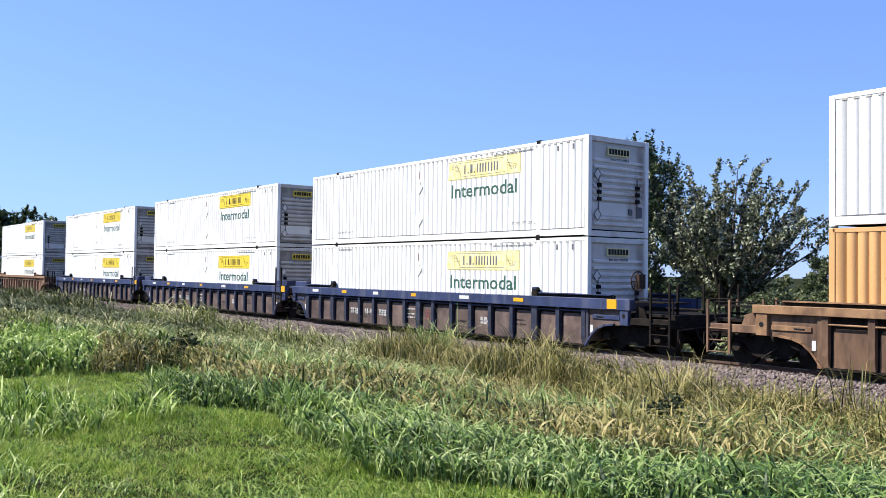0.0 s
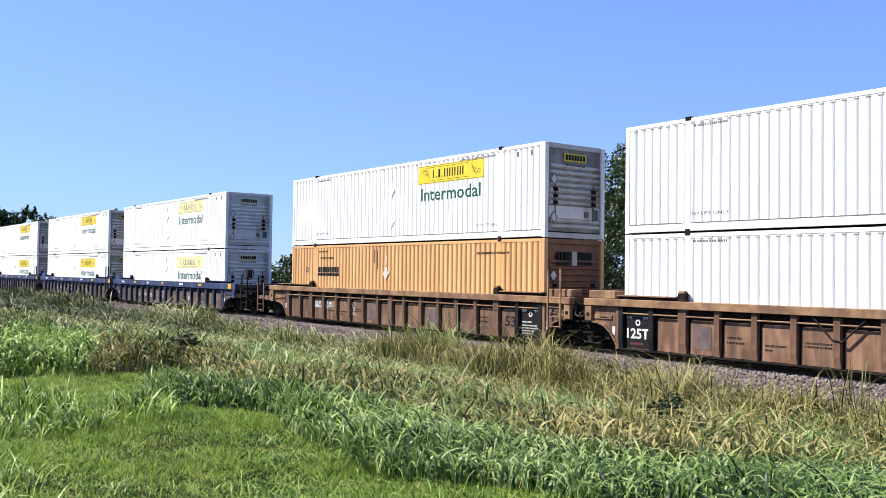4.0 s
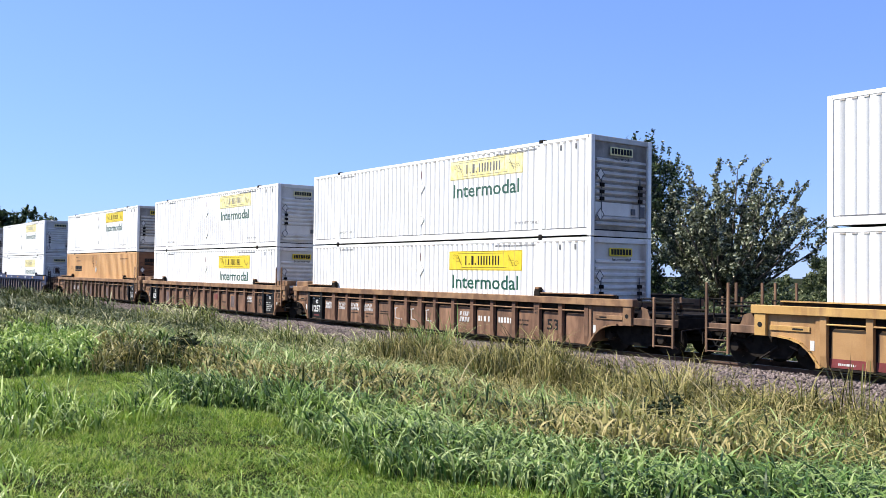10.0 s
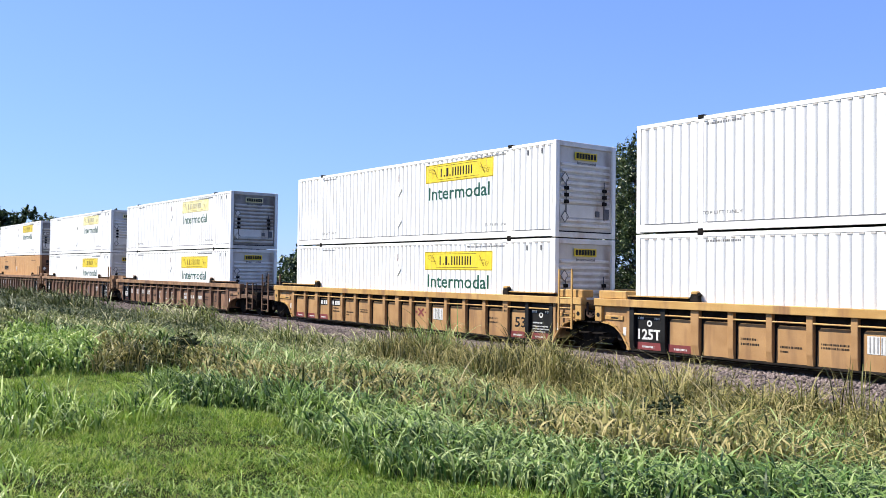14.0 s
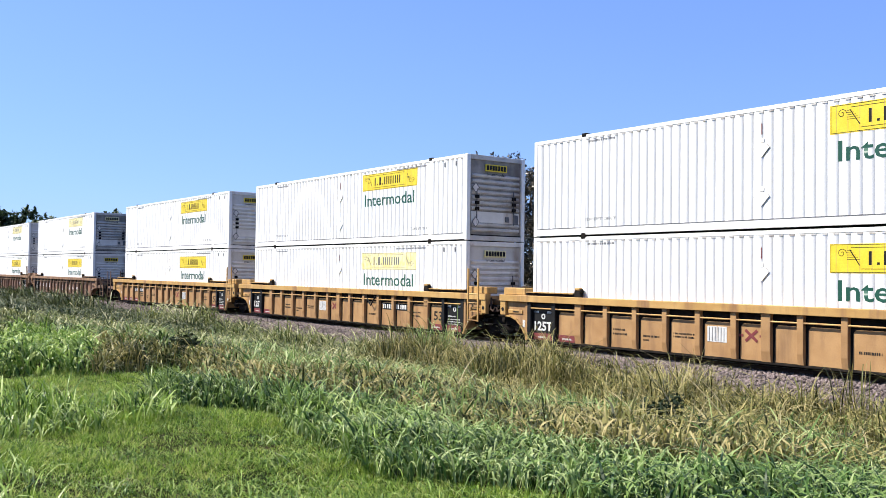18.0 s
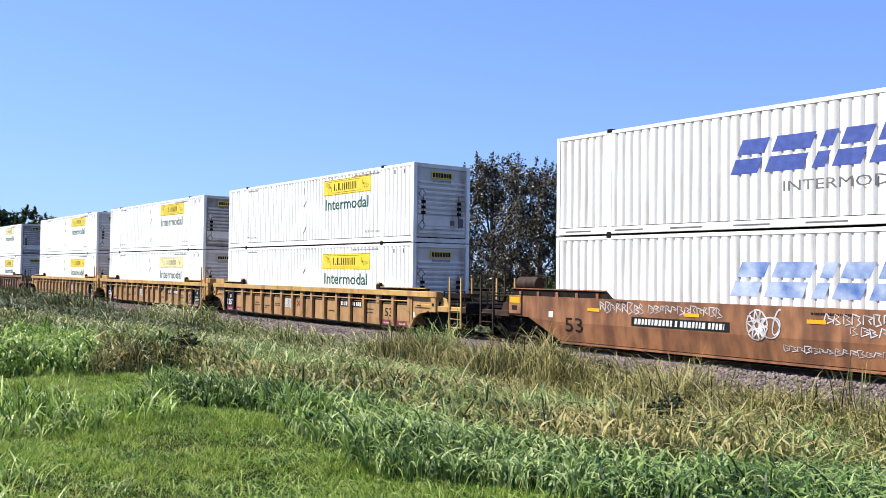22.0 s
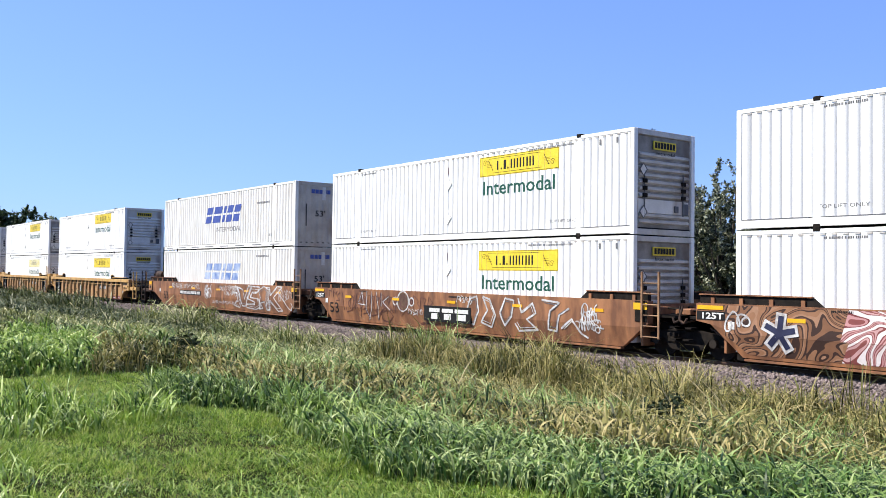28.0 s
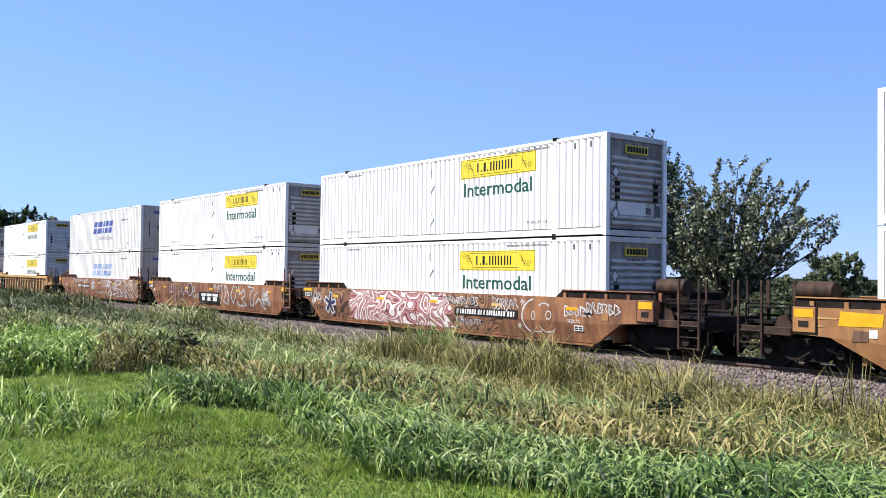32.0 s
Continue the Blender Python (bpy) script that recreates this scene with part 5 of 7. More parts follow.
def outline(car, pts, material, width, off=0.0, label="", inner=None):
    """One painted outline along pts; inner: a thinner second line within it."""
    up = off + layer()
    bm = bmesh.new()
    ribbon(bm, pts, width, lambda z: side_y(z) - 0.004 - up)
    part("graffiti_shape", bm, material, car, label)
    if inner:
        mx, mz = sum(a for a, _ in pts) / len(pts), sum(b for _, b in pts) / len(pts)
        bm = bmesh.new()
        ribbon(bm, [(mx + (a - mx) * 0.80, mz + (b - mz) * 0.80) for a, b in pts], width * 0.42, lambda z: side_y(z) - 0.0046 - up)
        part("graffiti_stroke", bm, inner, car)


# ---- the train, car by car, from the far end ----
c = ribbed_car(-117.95, RUST, RUST_TOP, RUST, "rusty brown ribbed well car, end unit", False, True, gear=GEAR, post_top=1.56)
stack(-117.95, W0, W0)
for x, first, last, up, lo in ((-94.70, True, False, W0, W0), (-74.89, False, False, W0, W0), (-55.45, False, True, W1_PALE, W1_PALE)):
    c = ribbed_car(x, GREY_PANEL, BLUE_SILL, BLUE_CAR, "dark blue ribbed well car with grimy panels", first, last, -7.75, (1.17, 1.47), False, STEEL, 1.9)
    for k, (dx, w) in enumerate(((-15.6, 0.5), (-13.2, 0.35), (-10.9, 0.35), (-8.4, 0.3), (-5.6, 0.5), (-2.9, 0.45))):
        part("sill_label", boxes((dx, dx + w, -1.533, -1.525, 1.28, 1.39)), REFLECT if k % 2 else OFFWHITE, c, "small label on the sill")
    part("reflector", boxes((0.95, 1.30, -1.534, -1.525, 1.20, 1.46)), REFLECT, c, "amber plate at the sill's end")
    for k, bx in enumerate((-12.8, -11.75, -10.75, -4.7)):
        part("panel_scrawl", bars(bx, 0.5, -1.352, [(0, 0.22, 0.6), (0.06, 0.05, 0.5)], 31 + k), SPRAY, c, "pale worn scrawl")
    part("stencil", bars(-9.0, 0.5, -1.352, [(0, 0.05, 0.6), (0.12, 0.05, 0.6), (0.3, 0.05, 0.6)], 33), OFFWHITE, c)
    if last:
        add_brake_wheel(c, 1.2, 1.95)
    stack(x, lo, up)
for x, first, last, up, lo in ((-32.04, True, False, W0, "orange"), (-12.73, False, False, W1_PALE, W0_PALE), (6.79, False, True, W1, W0_PALE)):
    c = ribbed_car(x, RUST_DARK if first else RUST, RUST_TOP, RUST_DARK if first else RUST, "rusty brown ribbed well car with tan top sill", first, last, gear=RUST_DARK, post_top=1.56)
    for k, bx in enumerate((-14.9, -13.85, -12.9, -11.9) if last else ((-13.95, -13.05) if first else (-2.95,))):
        part("panel_scrawl", bars(bx, 0.62, -1.352, [(0, 0.12, 0.6), (0.14, 0.13, 0.5)], 42 + k, 0.4), SPRAY, c, "white scrawl on a panel")
    for k in (6, 10) if first else ((2, 11) if not last else ()):
        part("primer_patch", boxes((RIBS[k] + 0.28, RIBS[k + 1] - 0.22, -1.353, -1.347, 0.30, 0.86)), PRIMER, c, "dull bluish patch of repair primer")
    if last:
        for k in (6, 7, 8):
            bm, lx = bmesh.new(), RIBS[k] + (0.30 if k == 8 else 0.24)
            for path in (((lx, 0.80), (lx, 0.46), (lx + 0.30, 0.44)), ((lx - 0.07, 0.80), (lx + 0.14, 0.83)), ((lx + 0.40, 0.44), (lx + 0.45, 0.42))):
                ribbon(bm, list(path), 0.035, lambda z: -1.354)
            part("panel_scrawl", bm, SPRAY, c, "white sprayed hook with a dot")
        part("panel_scrawl", bars(RIBS[10] + 0.25, 0.52, -1.354, [(0, 0.16, 0.5), (0.2, 0.14, 0.5)], 48, 0.3), SPRAY, c, "faint white scrawl on a panel")
        for k in (11, 12):
            part("number_lettering", bars(RIBS[k] + 0.22, 0.58, -1.354, [(0, 0.17, 0.60)], 60 + k), OFFWHITE, c, "pale unreadable marks")
    if first:
        part("panel_scrawl", text_mesh("C.C.C.", 0.58, 0.24, 0.012), SPRAY, c, "white sprayed letters", at=pose(-11.2, -1.354, 0.42))
        part("panel_scrawl", bars(-11.25, 0.72, -1.354, [(0, 0.06, 0.3), (0.08, 0.05, 0.32)], 47, 0.2), SPRAY, c, "white scrawl on a panel")
        part("panel_scrawl", rods(0.012, *[((-10.76 + 0.10 * math.cos(a), -1.352, 0.80 + 0.13 * math.sin(a)), (-10.76 + 0.10 * math.cos(a + 0.63), -1.352, 0.80 + 0.13 * math.sin(a + 0.63))) for a in np.arange(0, 6.2, 0.63).tolist()]), SPRAY, c, "white sprayed ring")
    if not first and not last:
        bm = rods(0.022, ((-10.55, -1.46, 1.25), (-10.1, -1.47, 0.78)), ((-10.1, -1.47, 0.78), (-9.85, -1.47, 0.74)), ((-9.85, -1.47, 0.74), (-9.35, -1.46, 1.22)))
        part("drooping_cable", bm, BLACK, c, "dark cable hanging in a loop")
        part("sign_mark", bars(-6.9, 0.62, -1.352, [(0, 0.28, 0.85)], 44), MAROON, c, "faded red blocks")
    stack(x, lo, up)
for x, first, last, up, lo in ((30.05, True, False, W0_PALE, W0_PALE), (49.29, False, False, W0, W1_PALE), (68.72, False, True, W0_PALE, W0_PALE)):
    c = ribbed_car(x, YELLOW_CAR, YELLOW_SILL, YELLOW_CAR, "faded yellow ribbed well car with rust streaks", first, last, gear=RUST_DARK if first else None)
    bays = [15, 14] + ([] if first else [0, 1]) + ([0, 1, 2] if first else [])
    for k in sorted(set(bays)):
        part("maroon_tape", boxes((RIBS[k] + 0.10, RIBS[k + 1] - 0.10, -1.360, -1.345, 0.165, 0.36)), MAROON, c, "maroon tape along the bottom")
        part("tape_mark", bars(RIBS[k] + 0.3, 0.22, -1.363, [(0, 0.05, 0.4)], k), OFFWHITE, c)
    px = -13.9 if first else -4.95
    for dx in (0.0, 0.88):
        part("number_plate", boxes((px + dx, px + dx + 0.78, -1.356, -1.345, 0.74, 0.98)), BLACK, c, "black plate with pale unreadable marks")
        part("number_lettering", bars(px + dx + 0.05, 0.78, -1.361, [(0, 0.16, 0.66)], 51), OFFWHITE, c)
    nx, cx = (-5.98, -6.70) if first else (-9.76, -8.52)
    pieces("paper_notice", [(nx, nx + 0.27, -1.355, -1.345, 0.52, 0.90), (nx + 0.29, nx + 0.56, -1.355, -1.345, 0.52, 0.90)], OFFWHITE, c, "white notice sheet with fine grey lines")
    pieces("notice_stripe", [(nx + 0.05 + 0.085 * k, nx + 0.068 + 0.085 * k, -1.359, -1.355, 0.54, 0.88) for k in range(6)], GREY_INK, c)
    bm = bmesh.new()
    for k, (a, b) in enumerate(((0.60, 0.86), (0.86, 0.60))):
        ribbon(bm, [(cx - 0.16, a), (cx, 0.73), (cx + 0.16, b)], 0.075, lambda z: -1.355 - 0.002 * k)
    for k in (-1, 1):
        ribbon(bm, [(cx + k * 0.22, 0.73), (cx + k * 0.34, 0.73)], 0.06, lambda z: -1.355)
    part("cross_mark", bm, MAROON, c, "dull red cross mark")
    if not first and not last:
        bm = rods(0.022, ((-6.0, -1.46, 1.25), (-5.6, -1.47, 0.85)), ((-5.6, -1.47, 0.85), (-5.3, -1.46, 1.22)))
        part("drooping_cable", bm, BLACK, c, "dark cable hanging in a loop")
    stack(x, lo, up)

c7 = smooth_car(92.22, ROUGE, "red-brown smooth-sided well car with white graffiti", True, False, -15.55)
plate(c7, -13.05, -10.0, 0.78, 1.02, 61)
tag(c7, -14.2, -12.6, 1.10, 1.40, 62, SPRAY, 0.026, 0.2)
tag(c7, -12.5, -10.2, 1.13, 1.38, 92, SPRAY, 0.026, 0.19)
scrawl(c7, -9.3, -8.5, 0.6, 1.4, 63, SPRAY, 0.035, 0.5, "white graffiti figure")
ring(c7, -8.9, 0.95, 0.24, SPRAY, 0.035)
tag(c7, -7.6, -5.4, 1.12, 1.38, 64, SPRAY, 0.028, 0.22)
tag(c7, -7.0, -5.3, 0.88, 1.10, 93, SPRAY, 0.024, 0.2)
tag(c7, -8.6, -5.8, 0.44, 0.60, 65, SPRAY, 0.022, 0.17)
for k, pts in enumerate((
        [(-6.1, 1.08), (-5.7, 1.38), (-5.3, 1.2), (-5.05, 0.55), (-5.3, 0.33), (-5.9, 0.42), (-5.6, 0.6), (-5.35, 0.62), (-5.5, 1.05), (-6.1, 1.08)],
        [(-5.55, 1.34), (-4.85, 1.22), (-4.62, 0.75), (-4.2, 1.40), (-3.8, 1.38), (-4.6, 0.42), (-4.95, 0.42), (-5.2, 1.0), (-5.55, 1.34)],
        [(-4.35, 0.80), (-3.9, 1.38), (-3.0, 1.36), (-3.2, 1.12), (-3.8, 1.1), (-4.0, 0.86), (-3.1, 0.80), (-2.95, 0.45), (-3.5, 0.30), (-4.5, 0.36), (-4.45, 0.52), (-3.6, 0.52), (-3.5, 0.64), (-4.35, 0.8)],
        [(-3.1, 1.2), (-2.55, 1.40), (-2.1, 1.28), (-2.05, 0.32), (-2.35, 0.32), (-2.5, 0.7), (-2.95, 0.62), (-2.75, 0.38), (-3.15, 0.34), (-2.9, 0.9), (-3.1, 1.2)],
        [(-2.3, 1.36), (-1.95, 1.36), (-1.9, 1.0), (-1.2, 1.42), (-0.7, 1.40), (-1.55, 0.92), (-0.75, 0.34), (-1.2, 0.31), (-1.95, 0.78), (-2.0, 0.34), (-2.3, 0.36), (-2.3, 1.36)])):
    outline(c7, pts, SPRAY, 0.058, 0.001 * k, "large white outlined graffiti", GREY_INK if k % 2 else SPRAY)
outline(c7, [(-1.15, 1.18), (-0.55, 0.80), (-0.12, 0.45), (0.10, 0.40), (0.22, 0.58), (0.14, 0.72)], SPRAY, 0.06, 0.006, "long white hooked stroke")
for k in range(5):
    outline(c7, [(-9.25 + 0.28 * math.cos(a + 1.26 * k), 1.0 + 0.36 * math.sin(a + 1.26 * k)) for a in (0.0, 0.5, 3.0, 3.6, 6.28)], SPRAY, 0.035, 0.001 * k, "white crossing loops")
tag(c7, -1.1, 0.2, 0.80, 1.30, 67, SPRAY, 0.034, 0.24)
stack(92.22, "slanted_faded", "slanted")
c8 = smooth_car(111.62, ROUGE, "red-brown smooth-sided well car with dark and pale graffiti", False, False, -15.88)
part("sign_panel", boxes((-9.30, -6.70, -1.518, -1.40, 0.46, 0.99)), BLACK, c8, "black sign panel")
for x0, x1 in ((-8.98, -8.39), (-8.26, -7.64), (-7.55, -6.83)):
    part("sign_block", boxes((x0, x1, -1.522, -1.518, 0.78, 0.91)), OFFWHITE, c8, "pale block of a sign")
    part("sign_block", boxes((x0 + 0.12, x1 - 0.12, -1.522, -1.518, 0.54, 0.74)), OFFWHITE, c8, "pale block of a sign")
for k, pts in enumerate((
        [(-13.7, 0.95), (-13.45, 1.38), (-13.35, 0.9), (-13.55, 0.35)], [(-13.75, 0.9), (-13.2, 0.86)], [(-13.1, 1.40), (-13.15, 0.7), (-12.9, 0.33)], [(-12.75, 1.38), (-12.75, 0.75), (-13.0, 0.30)],
        [(-12.45, 1.38), (-12.3, 0.8), (-12.35, 0.32)], [(-12.1, 1.36), (-12.1, 0.85)], [(-11.6, 1.22), (-12.0, 1.02), (-11.5, 0.72), (-11.3, 0.5), (-11.6, 0.28), (-12.0, 0.33), (-12.1, 0.62), (-12.3, 0.35)],
        [(-15.95, 1.12), (-15.95, 1.36), (-15.75, 1.34)], [(-15.6, 1.1), (-15.6, 1.36), (-15.4, 1.2), (-15.3, 1.36)], [(-15.1, 1.3), (-15.3, 1.15), (-15.1, 1.0), (-15.35, 0.96)], [(-14.9, 1.3), (-14.72, 0.6)])):
    outline(c8, pts, SPRAY_DARK, 0.035, 0.001, "thin dark graffiti lines")
    if k < 7:
        outline(c8, [(a + 0.05, b) for a, b in pts[:3]], SPRAY, 0.028, 0.002, "thin white graffiti lines")
disc = [(-10.62 + 0.34 * math.cos(a * math.pi / 10), 1.08 + 0.30 * math.sin(a * math.pi / 10)) for a in range(20)]
paint_patch(c8, disc, RUST_DARK, "dull brown painted disc", 0.002)
for x, r, m, w in ((-10.62, 0.36, SPRAY, 0.05), (-10.62, 0.20, SPRAY_DARK, 0.04), (-11.12, 0.14, SPRAY, 0.05), (-11.12, 0.06, SPRAY_DARK, 0.06), (-10.08, 0.14, SPRAY, 0.05), (-10.08, 0.06, SPRAY_DARK, 0.06)):
    ring(c8, x, 1.08, r, m, w)
tag(c8, -14.7, -10.6, 0.48, 1.30, 95, SPRAY_DARK, 0.030, 0.55, "dark angular graffiti outlines")
tag(c8, -14.3, -8.7, 0.62, 1.38, 96, SPRAY_DARK, 0.024, 0.42, "dark angular graffiti outlines", 0.002)
tag(c8, -8.6, -6.7, 0.34, 0.72, 97, SPRAY_DARK, 0.024, 0.36, "dark angular graffiti outlines")
tag(c8, -10.25, -9.35, 0.62, 0.86, 74, SPRAY, 0.026, 0.2)
scrawl(c8, -9.6, -8.6, 0.28, 0.38, 76, SPRAY_DARK, 0.03, 0.3, "dark graffiti")
tag(c8, -7.45, -6.6, 1.12, 1.40, 75, SPRAY, 0.03, 0.2)
for k, pts in enumerate((
        [(-7.05, 0.6), (-6.75, 1.3), (-6.4, 1.38), (-6.3, 0.9), (-6.6, 0.45), (-7.05, 0.6)], [(-6.1, 1.38), (-5.85, 0.95), (-6.2, 0.55), (-5.7, 0.42), (-5.45, 0.8), (-5.75, 1.3), (-6.1, 1.38)],
        [(-5.25, 0.9), (-5.0, 1.36), (-4.6, 1.3), (-4.7, 0.8), (-5.05, 0.5), (-5.25, 0.9)], [(-4.4, 1.38), (-4.25, 0.95), (-3.75, 1.25), (-3.6, 0.95), (-4.0, 0.75), (-3.55, 0.45), (-4.4, 0.38), (-4.55, 0.6)],
        [(-3.35, 1.36), (-2.6, 1.3), (-3.0, 1.05), (-3.1, 0.5), (-2.75, 0.46), (-2.6, 0.95), (-2.2, 1.15)], [(-2.55, 0.55), (-2.1, 0.85), (-1.75, 0.45), (-1.5, 0.34)])):
    outline(c8, pts, SPRAY, 0.06, 0.001 * k, "white outlined graffiti", SPRAY if k % 2 else GREY_INK)
for k in range(3):
    scrawl(c8, -1.95 + 0.1 * k, -0.85 - 0.1 * k, 0.45 + 0.22 * k, 0.85 + 0.24 * k, 73 + 5 * k, SPRAY, 0.035, 0.2, "dense white graffiti", 1.0, 0.002 * k)
stack(111.62, W0, W0)
c9 = smooth_car(130.97, ROUGE, "red-brown smooth-sided well car covered in pink graffiti", False, True)
for z0, z1 in ((0.285, 0.738), (0.744, 1.43)):
    paint_patch(c9, [(-16.3, z0) if z0 > 0.5 else (-15.7, z0), (-16.35, z1), (-13.2, z1), (-13.4, z0)], BROWN_CONTOUR, "dark brown flowing graffiti bands", 0.001)
    paint_patch(c9, [(-13.4, z0), (-13.2, z1), (-7.1, z1), (-6.6, z0)], PINK_CONTOUR, "pink and white flowing graffiti bands", 0.001)
    paint_patch(c9, [(-6.6, z0), (-7.1, z1), (-4.1, z1), (-4.5, z0)], BROWN_CONTOUR, "dark brown flowing graffiti bands", 0.001)
for k, (x, z) in enumerate(((-6.45, 1.22), (-5.95, 1.02), (-6.2, 0.62), (-3.35, 0.55), (-3.2, 1.28))):
    for q in range(3):
        a = math.pi * q / 3 + 0.3 * k
        bm = bmesh.new()
        ribbon(bm, [(x - 0.10 * math.cos(a), z - 0.10 * math.sin(a)), (x + 0.10 * math.cos(a), z + 0.10 * math.sin(a))], 0.03, lambda z_: side_y(z_) - 0.005 - 0.0005 * q)
        part("graffiti_stroke", bm, SPRAY, c9, "small white painted star")
for w0, q, m, o in ((0.27, 0.47, SPRAY, 0.012), (0.14, 0.40, SPRAY_BLUE, 0.016)):
    for k in range(5):
        a = 2 * math.pi * k / 5 + 1.45
        bm = bmesh.new()
        ribbon(bm, [(-14.84, 0.84), (-14.84 + 0.6 * q * math.cos(a), 0.84 + 0.6 * q * math.sin(a)), (-14.84 + q * math.cos(a), 0.84 + q * math.sin(a))], w0, lambda z: side_y(z) - 0.004 - o - 0.0004 * k)
        part("star_arm", bm, m, c9, "arm of a five-armed painted star")
scrawl(c9, -16.4, -15.5, 0.75, 1.35, 83, SPRAY, 0.045, 0.4, "white graffiti", 1.0, 0.006)
plate(c9, -6.55, -3.40, 0.745, 1.0, 84, 0.008)
tag(c9, -7.1, -5.3, 1.08, 1.38, 85, SPRAY, 0.032, 0.2, off=0.009)
tag(c9, -4.6, -3.4, 0.98, 1.42, 91, SPRAY, 0.035, 0.2, off=0.009)
tag(c9, -6.5, -5.2, 0.40, 0.66, 86, SPRAY, 0.026, 0.18, off=0.009)
for fx, fz, rx, rz, a0, a1, w in ((-2.60, 0.86, 0.62, 0.52, 1.75, 4.3, 0.055), (-2.58, 0.84, 0.50, 0.44, 4.4, 5.1, 0.03), (-2.72, 0.88, 0.07, 0.13, 0.0, 6.28, 0.03), (-2.06, 0.92, 0.11, 0.12, 0.0, 6.28, 0.03),
                                  (-2.25, 1.12, 0.24, 0.14, 0.5, 2.9, 0.045), (-2.10, 0.66, 0.38, 0.24, 3.5, 5.5, 0.035)):
    bm = bmesh.new()
    ribbon(bm, [(fx + rx * math.cos(a0 + (a1 - a0) * k / 14), fz + rz * math.sin(a0 + (a1 - a0) * k / 14)) for k in range(15)], w, lambda z: side_y(z) - 0.004)
    part("graffiti_arc", bm, SPRAY, c9, "pale painted arc")
tag(c9, -1.42, -0.35, 0.92, 1.24, 87, SPRAY, 0.042, 0.21)
tag(c9, -0.55, 0.72, 1.02, 1.36, 88, SPRAY, 0.042, 0.22, off=0.004)
tag(c9, -1.30, -0.80, 0.72, 0.86, 89, OFFWHITE, 0.016, 0.12)
part("paper_frame", boxes((-1.02, -0.66, -1.49, -1.455, 0.52, 0.68)), OFFWHITE, c9, "small white framed notice", 0.005)
pieces("notice_pane", [(-0.99 + 0.16 * i, -0.86 + 0.16 * i, -1.494, -1.49, 0.545 + 0.06 * k, 0.59 + 0.06 * k) for i in range(2) for k in range(2)], BLACK, c9)
part("rust_plate", boxes((0.02, 0.30, -1.511, -1.503, 0.86, 1.18)), OCHRE, c9, "ochre patch plate", 0.004)
part("small_plate", boxes((-0.62, -0.28, -1.511, -1.503, 0.99, 1.06)), BLACK, c9)
stack(130.97, W0, W0)
c10 = smooth_car(154.78, OCHRE, "weathered ochre smooth-sided well car", True, False)
for x0, x1, z0, z1, m in ((-17.9, -16.9, 1.20, 1.28, YELLOW_SILL), (-17.9, -17.2, 1.02, 1.10, YELLOW_CAR), (-16.9, -15.9, 1.08, 1.40, REFLECT), (-15.8, -14.9, 0.95, 1.42, ROUGE), (-16.6, -16.2, 0.76, 1.02, RUST),
                          (-14.7, -13.2, 0.80, 1.05, ROUGE), (-12.9, -11.4, 1.10, 1.40, YELLOW_CAR), (-11.0, -9.2, 0.80, 1.2, ROUGE)):
    paint_patch(c10, [(x0, z0), (x0 + 0.05, z1), (x1, z1 - 0.03), (x1 - 0.04, z0 + 0.02)], m, "patch of older paint", 0.003)
stack(154.78, W0, W0)


# ---- trees ----
def limb(bm, p, q, r0, r1, bend, n=4):
    """A tapered, slightly bent limb from p to q."""
    p, q = Vector(p), Vector(q)
    side = Vector((bend, -bend, 0))
    pts = [p.lerp(q, i / n) + side * math.sin(math.pi * i / n) for i in range(n + 1)]
    rings = []
    for i, c in enumerate(pts):
        d = (pts[min(i + 1, n)] - pts[max(i - 1, 0)]).normalized()
        u = d.orthogonal().normalized()
        w = d.cross(u)
        r = r0 + (r1 - r0) * i / n
        rings.append([bm.verts.new(c + (u * math.cos(a) + w * math.sin(a)) * r) for a in (0, 1.05, 2.09, 3.14, 4.19, 5.24)])
    for a, b in zip(rings, rings[1:]):
        for j in range(6):
            bm.faces.new((a[j], a[(j + 1) % 6], b[(j + 1) % 6], b[j]))


def leaf_cloud(centres, radii, per, size, rng, droop=0.0):
    """Folded leaves scattered round clump centres, denser towards the middle of each."""
    n = len(centres) * per
    c = np.repeat(centres, per, 0)
    r = np.repeat(radii, per, 0)
    d = rng.normal(size=(n, 3))
    d /= np.linalg.norm(d, axis=1, keepdims=True)
    p = c + d * (rng.random((n, 1)) ** 0.55) * r
    p[:, 2] -= droop * rng.random(n)
    a = rng.normal(size=(n, 3))
    a /= np.linalg.norm(a, axis=1, keepdims=True)
    b = np.cross(a, rng.normal(size=(n, 3)))
    b /= np.linalg.norm(b, axis=1, keepdims=True)
    nn = np.cross(a, b)
    L = size * rng.uniform(0.6, 1.4, (n, 1))
    v = np.stack([p - a * L, p + b * L * 0.5 + nn * L * 0.2, p + a * L, p - b * L * 0.5 + nn * L * 0.2], 1)
    f = np.array([(0, 1, 2), (0, 2, 3)])
    return v.reshape(-1, 3), (f[None] + 4 * np.arange(n)[:, None, None]).reshape(-1, 3)


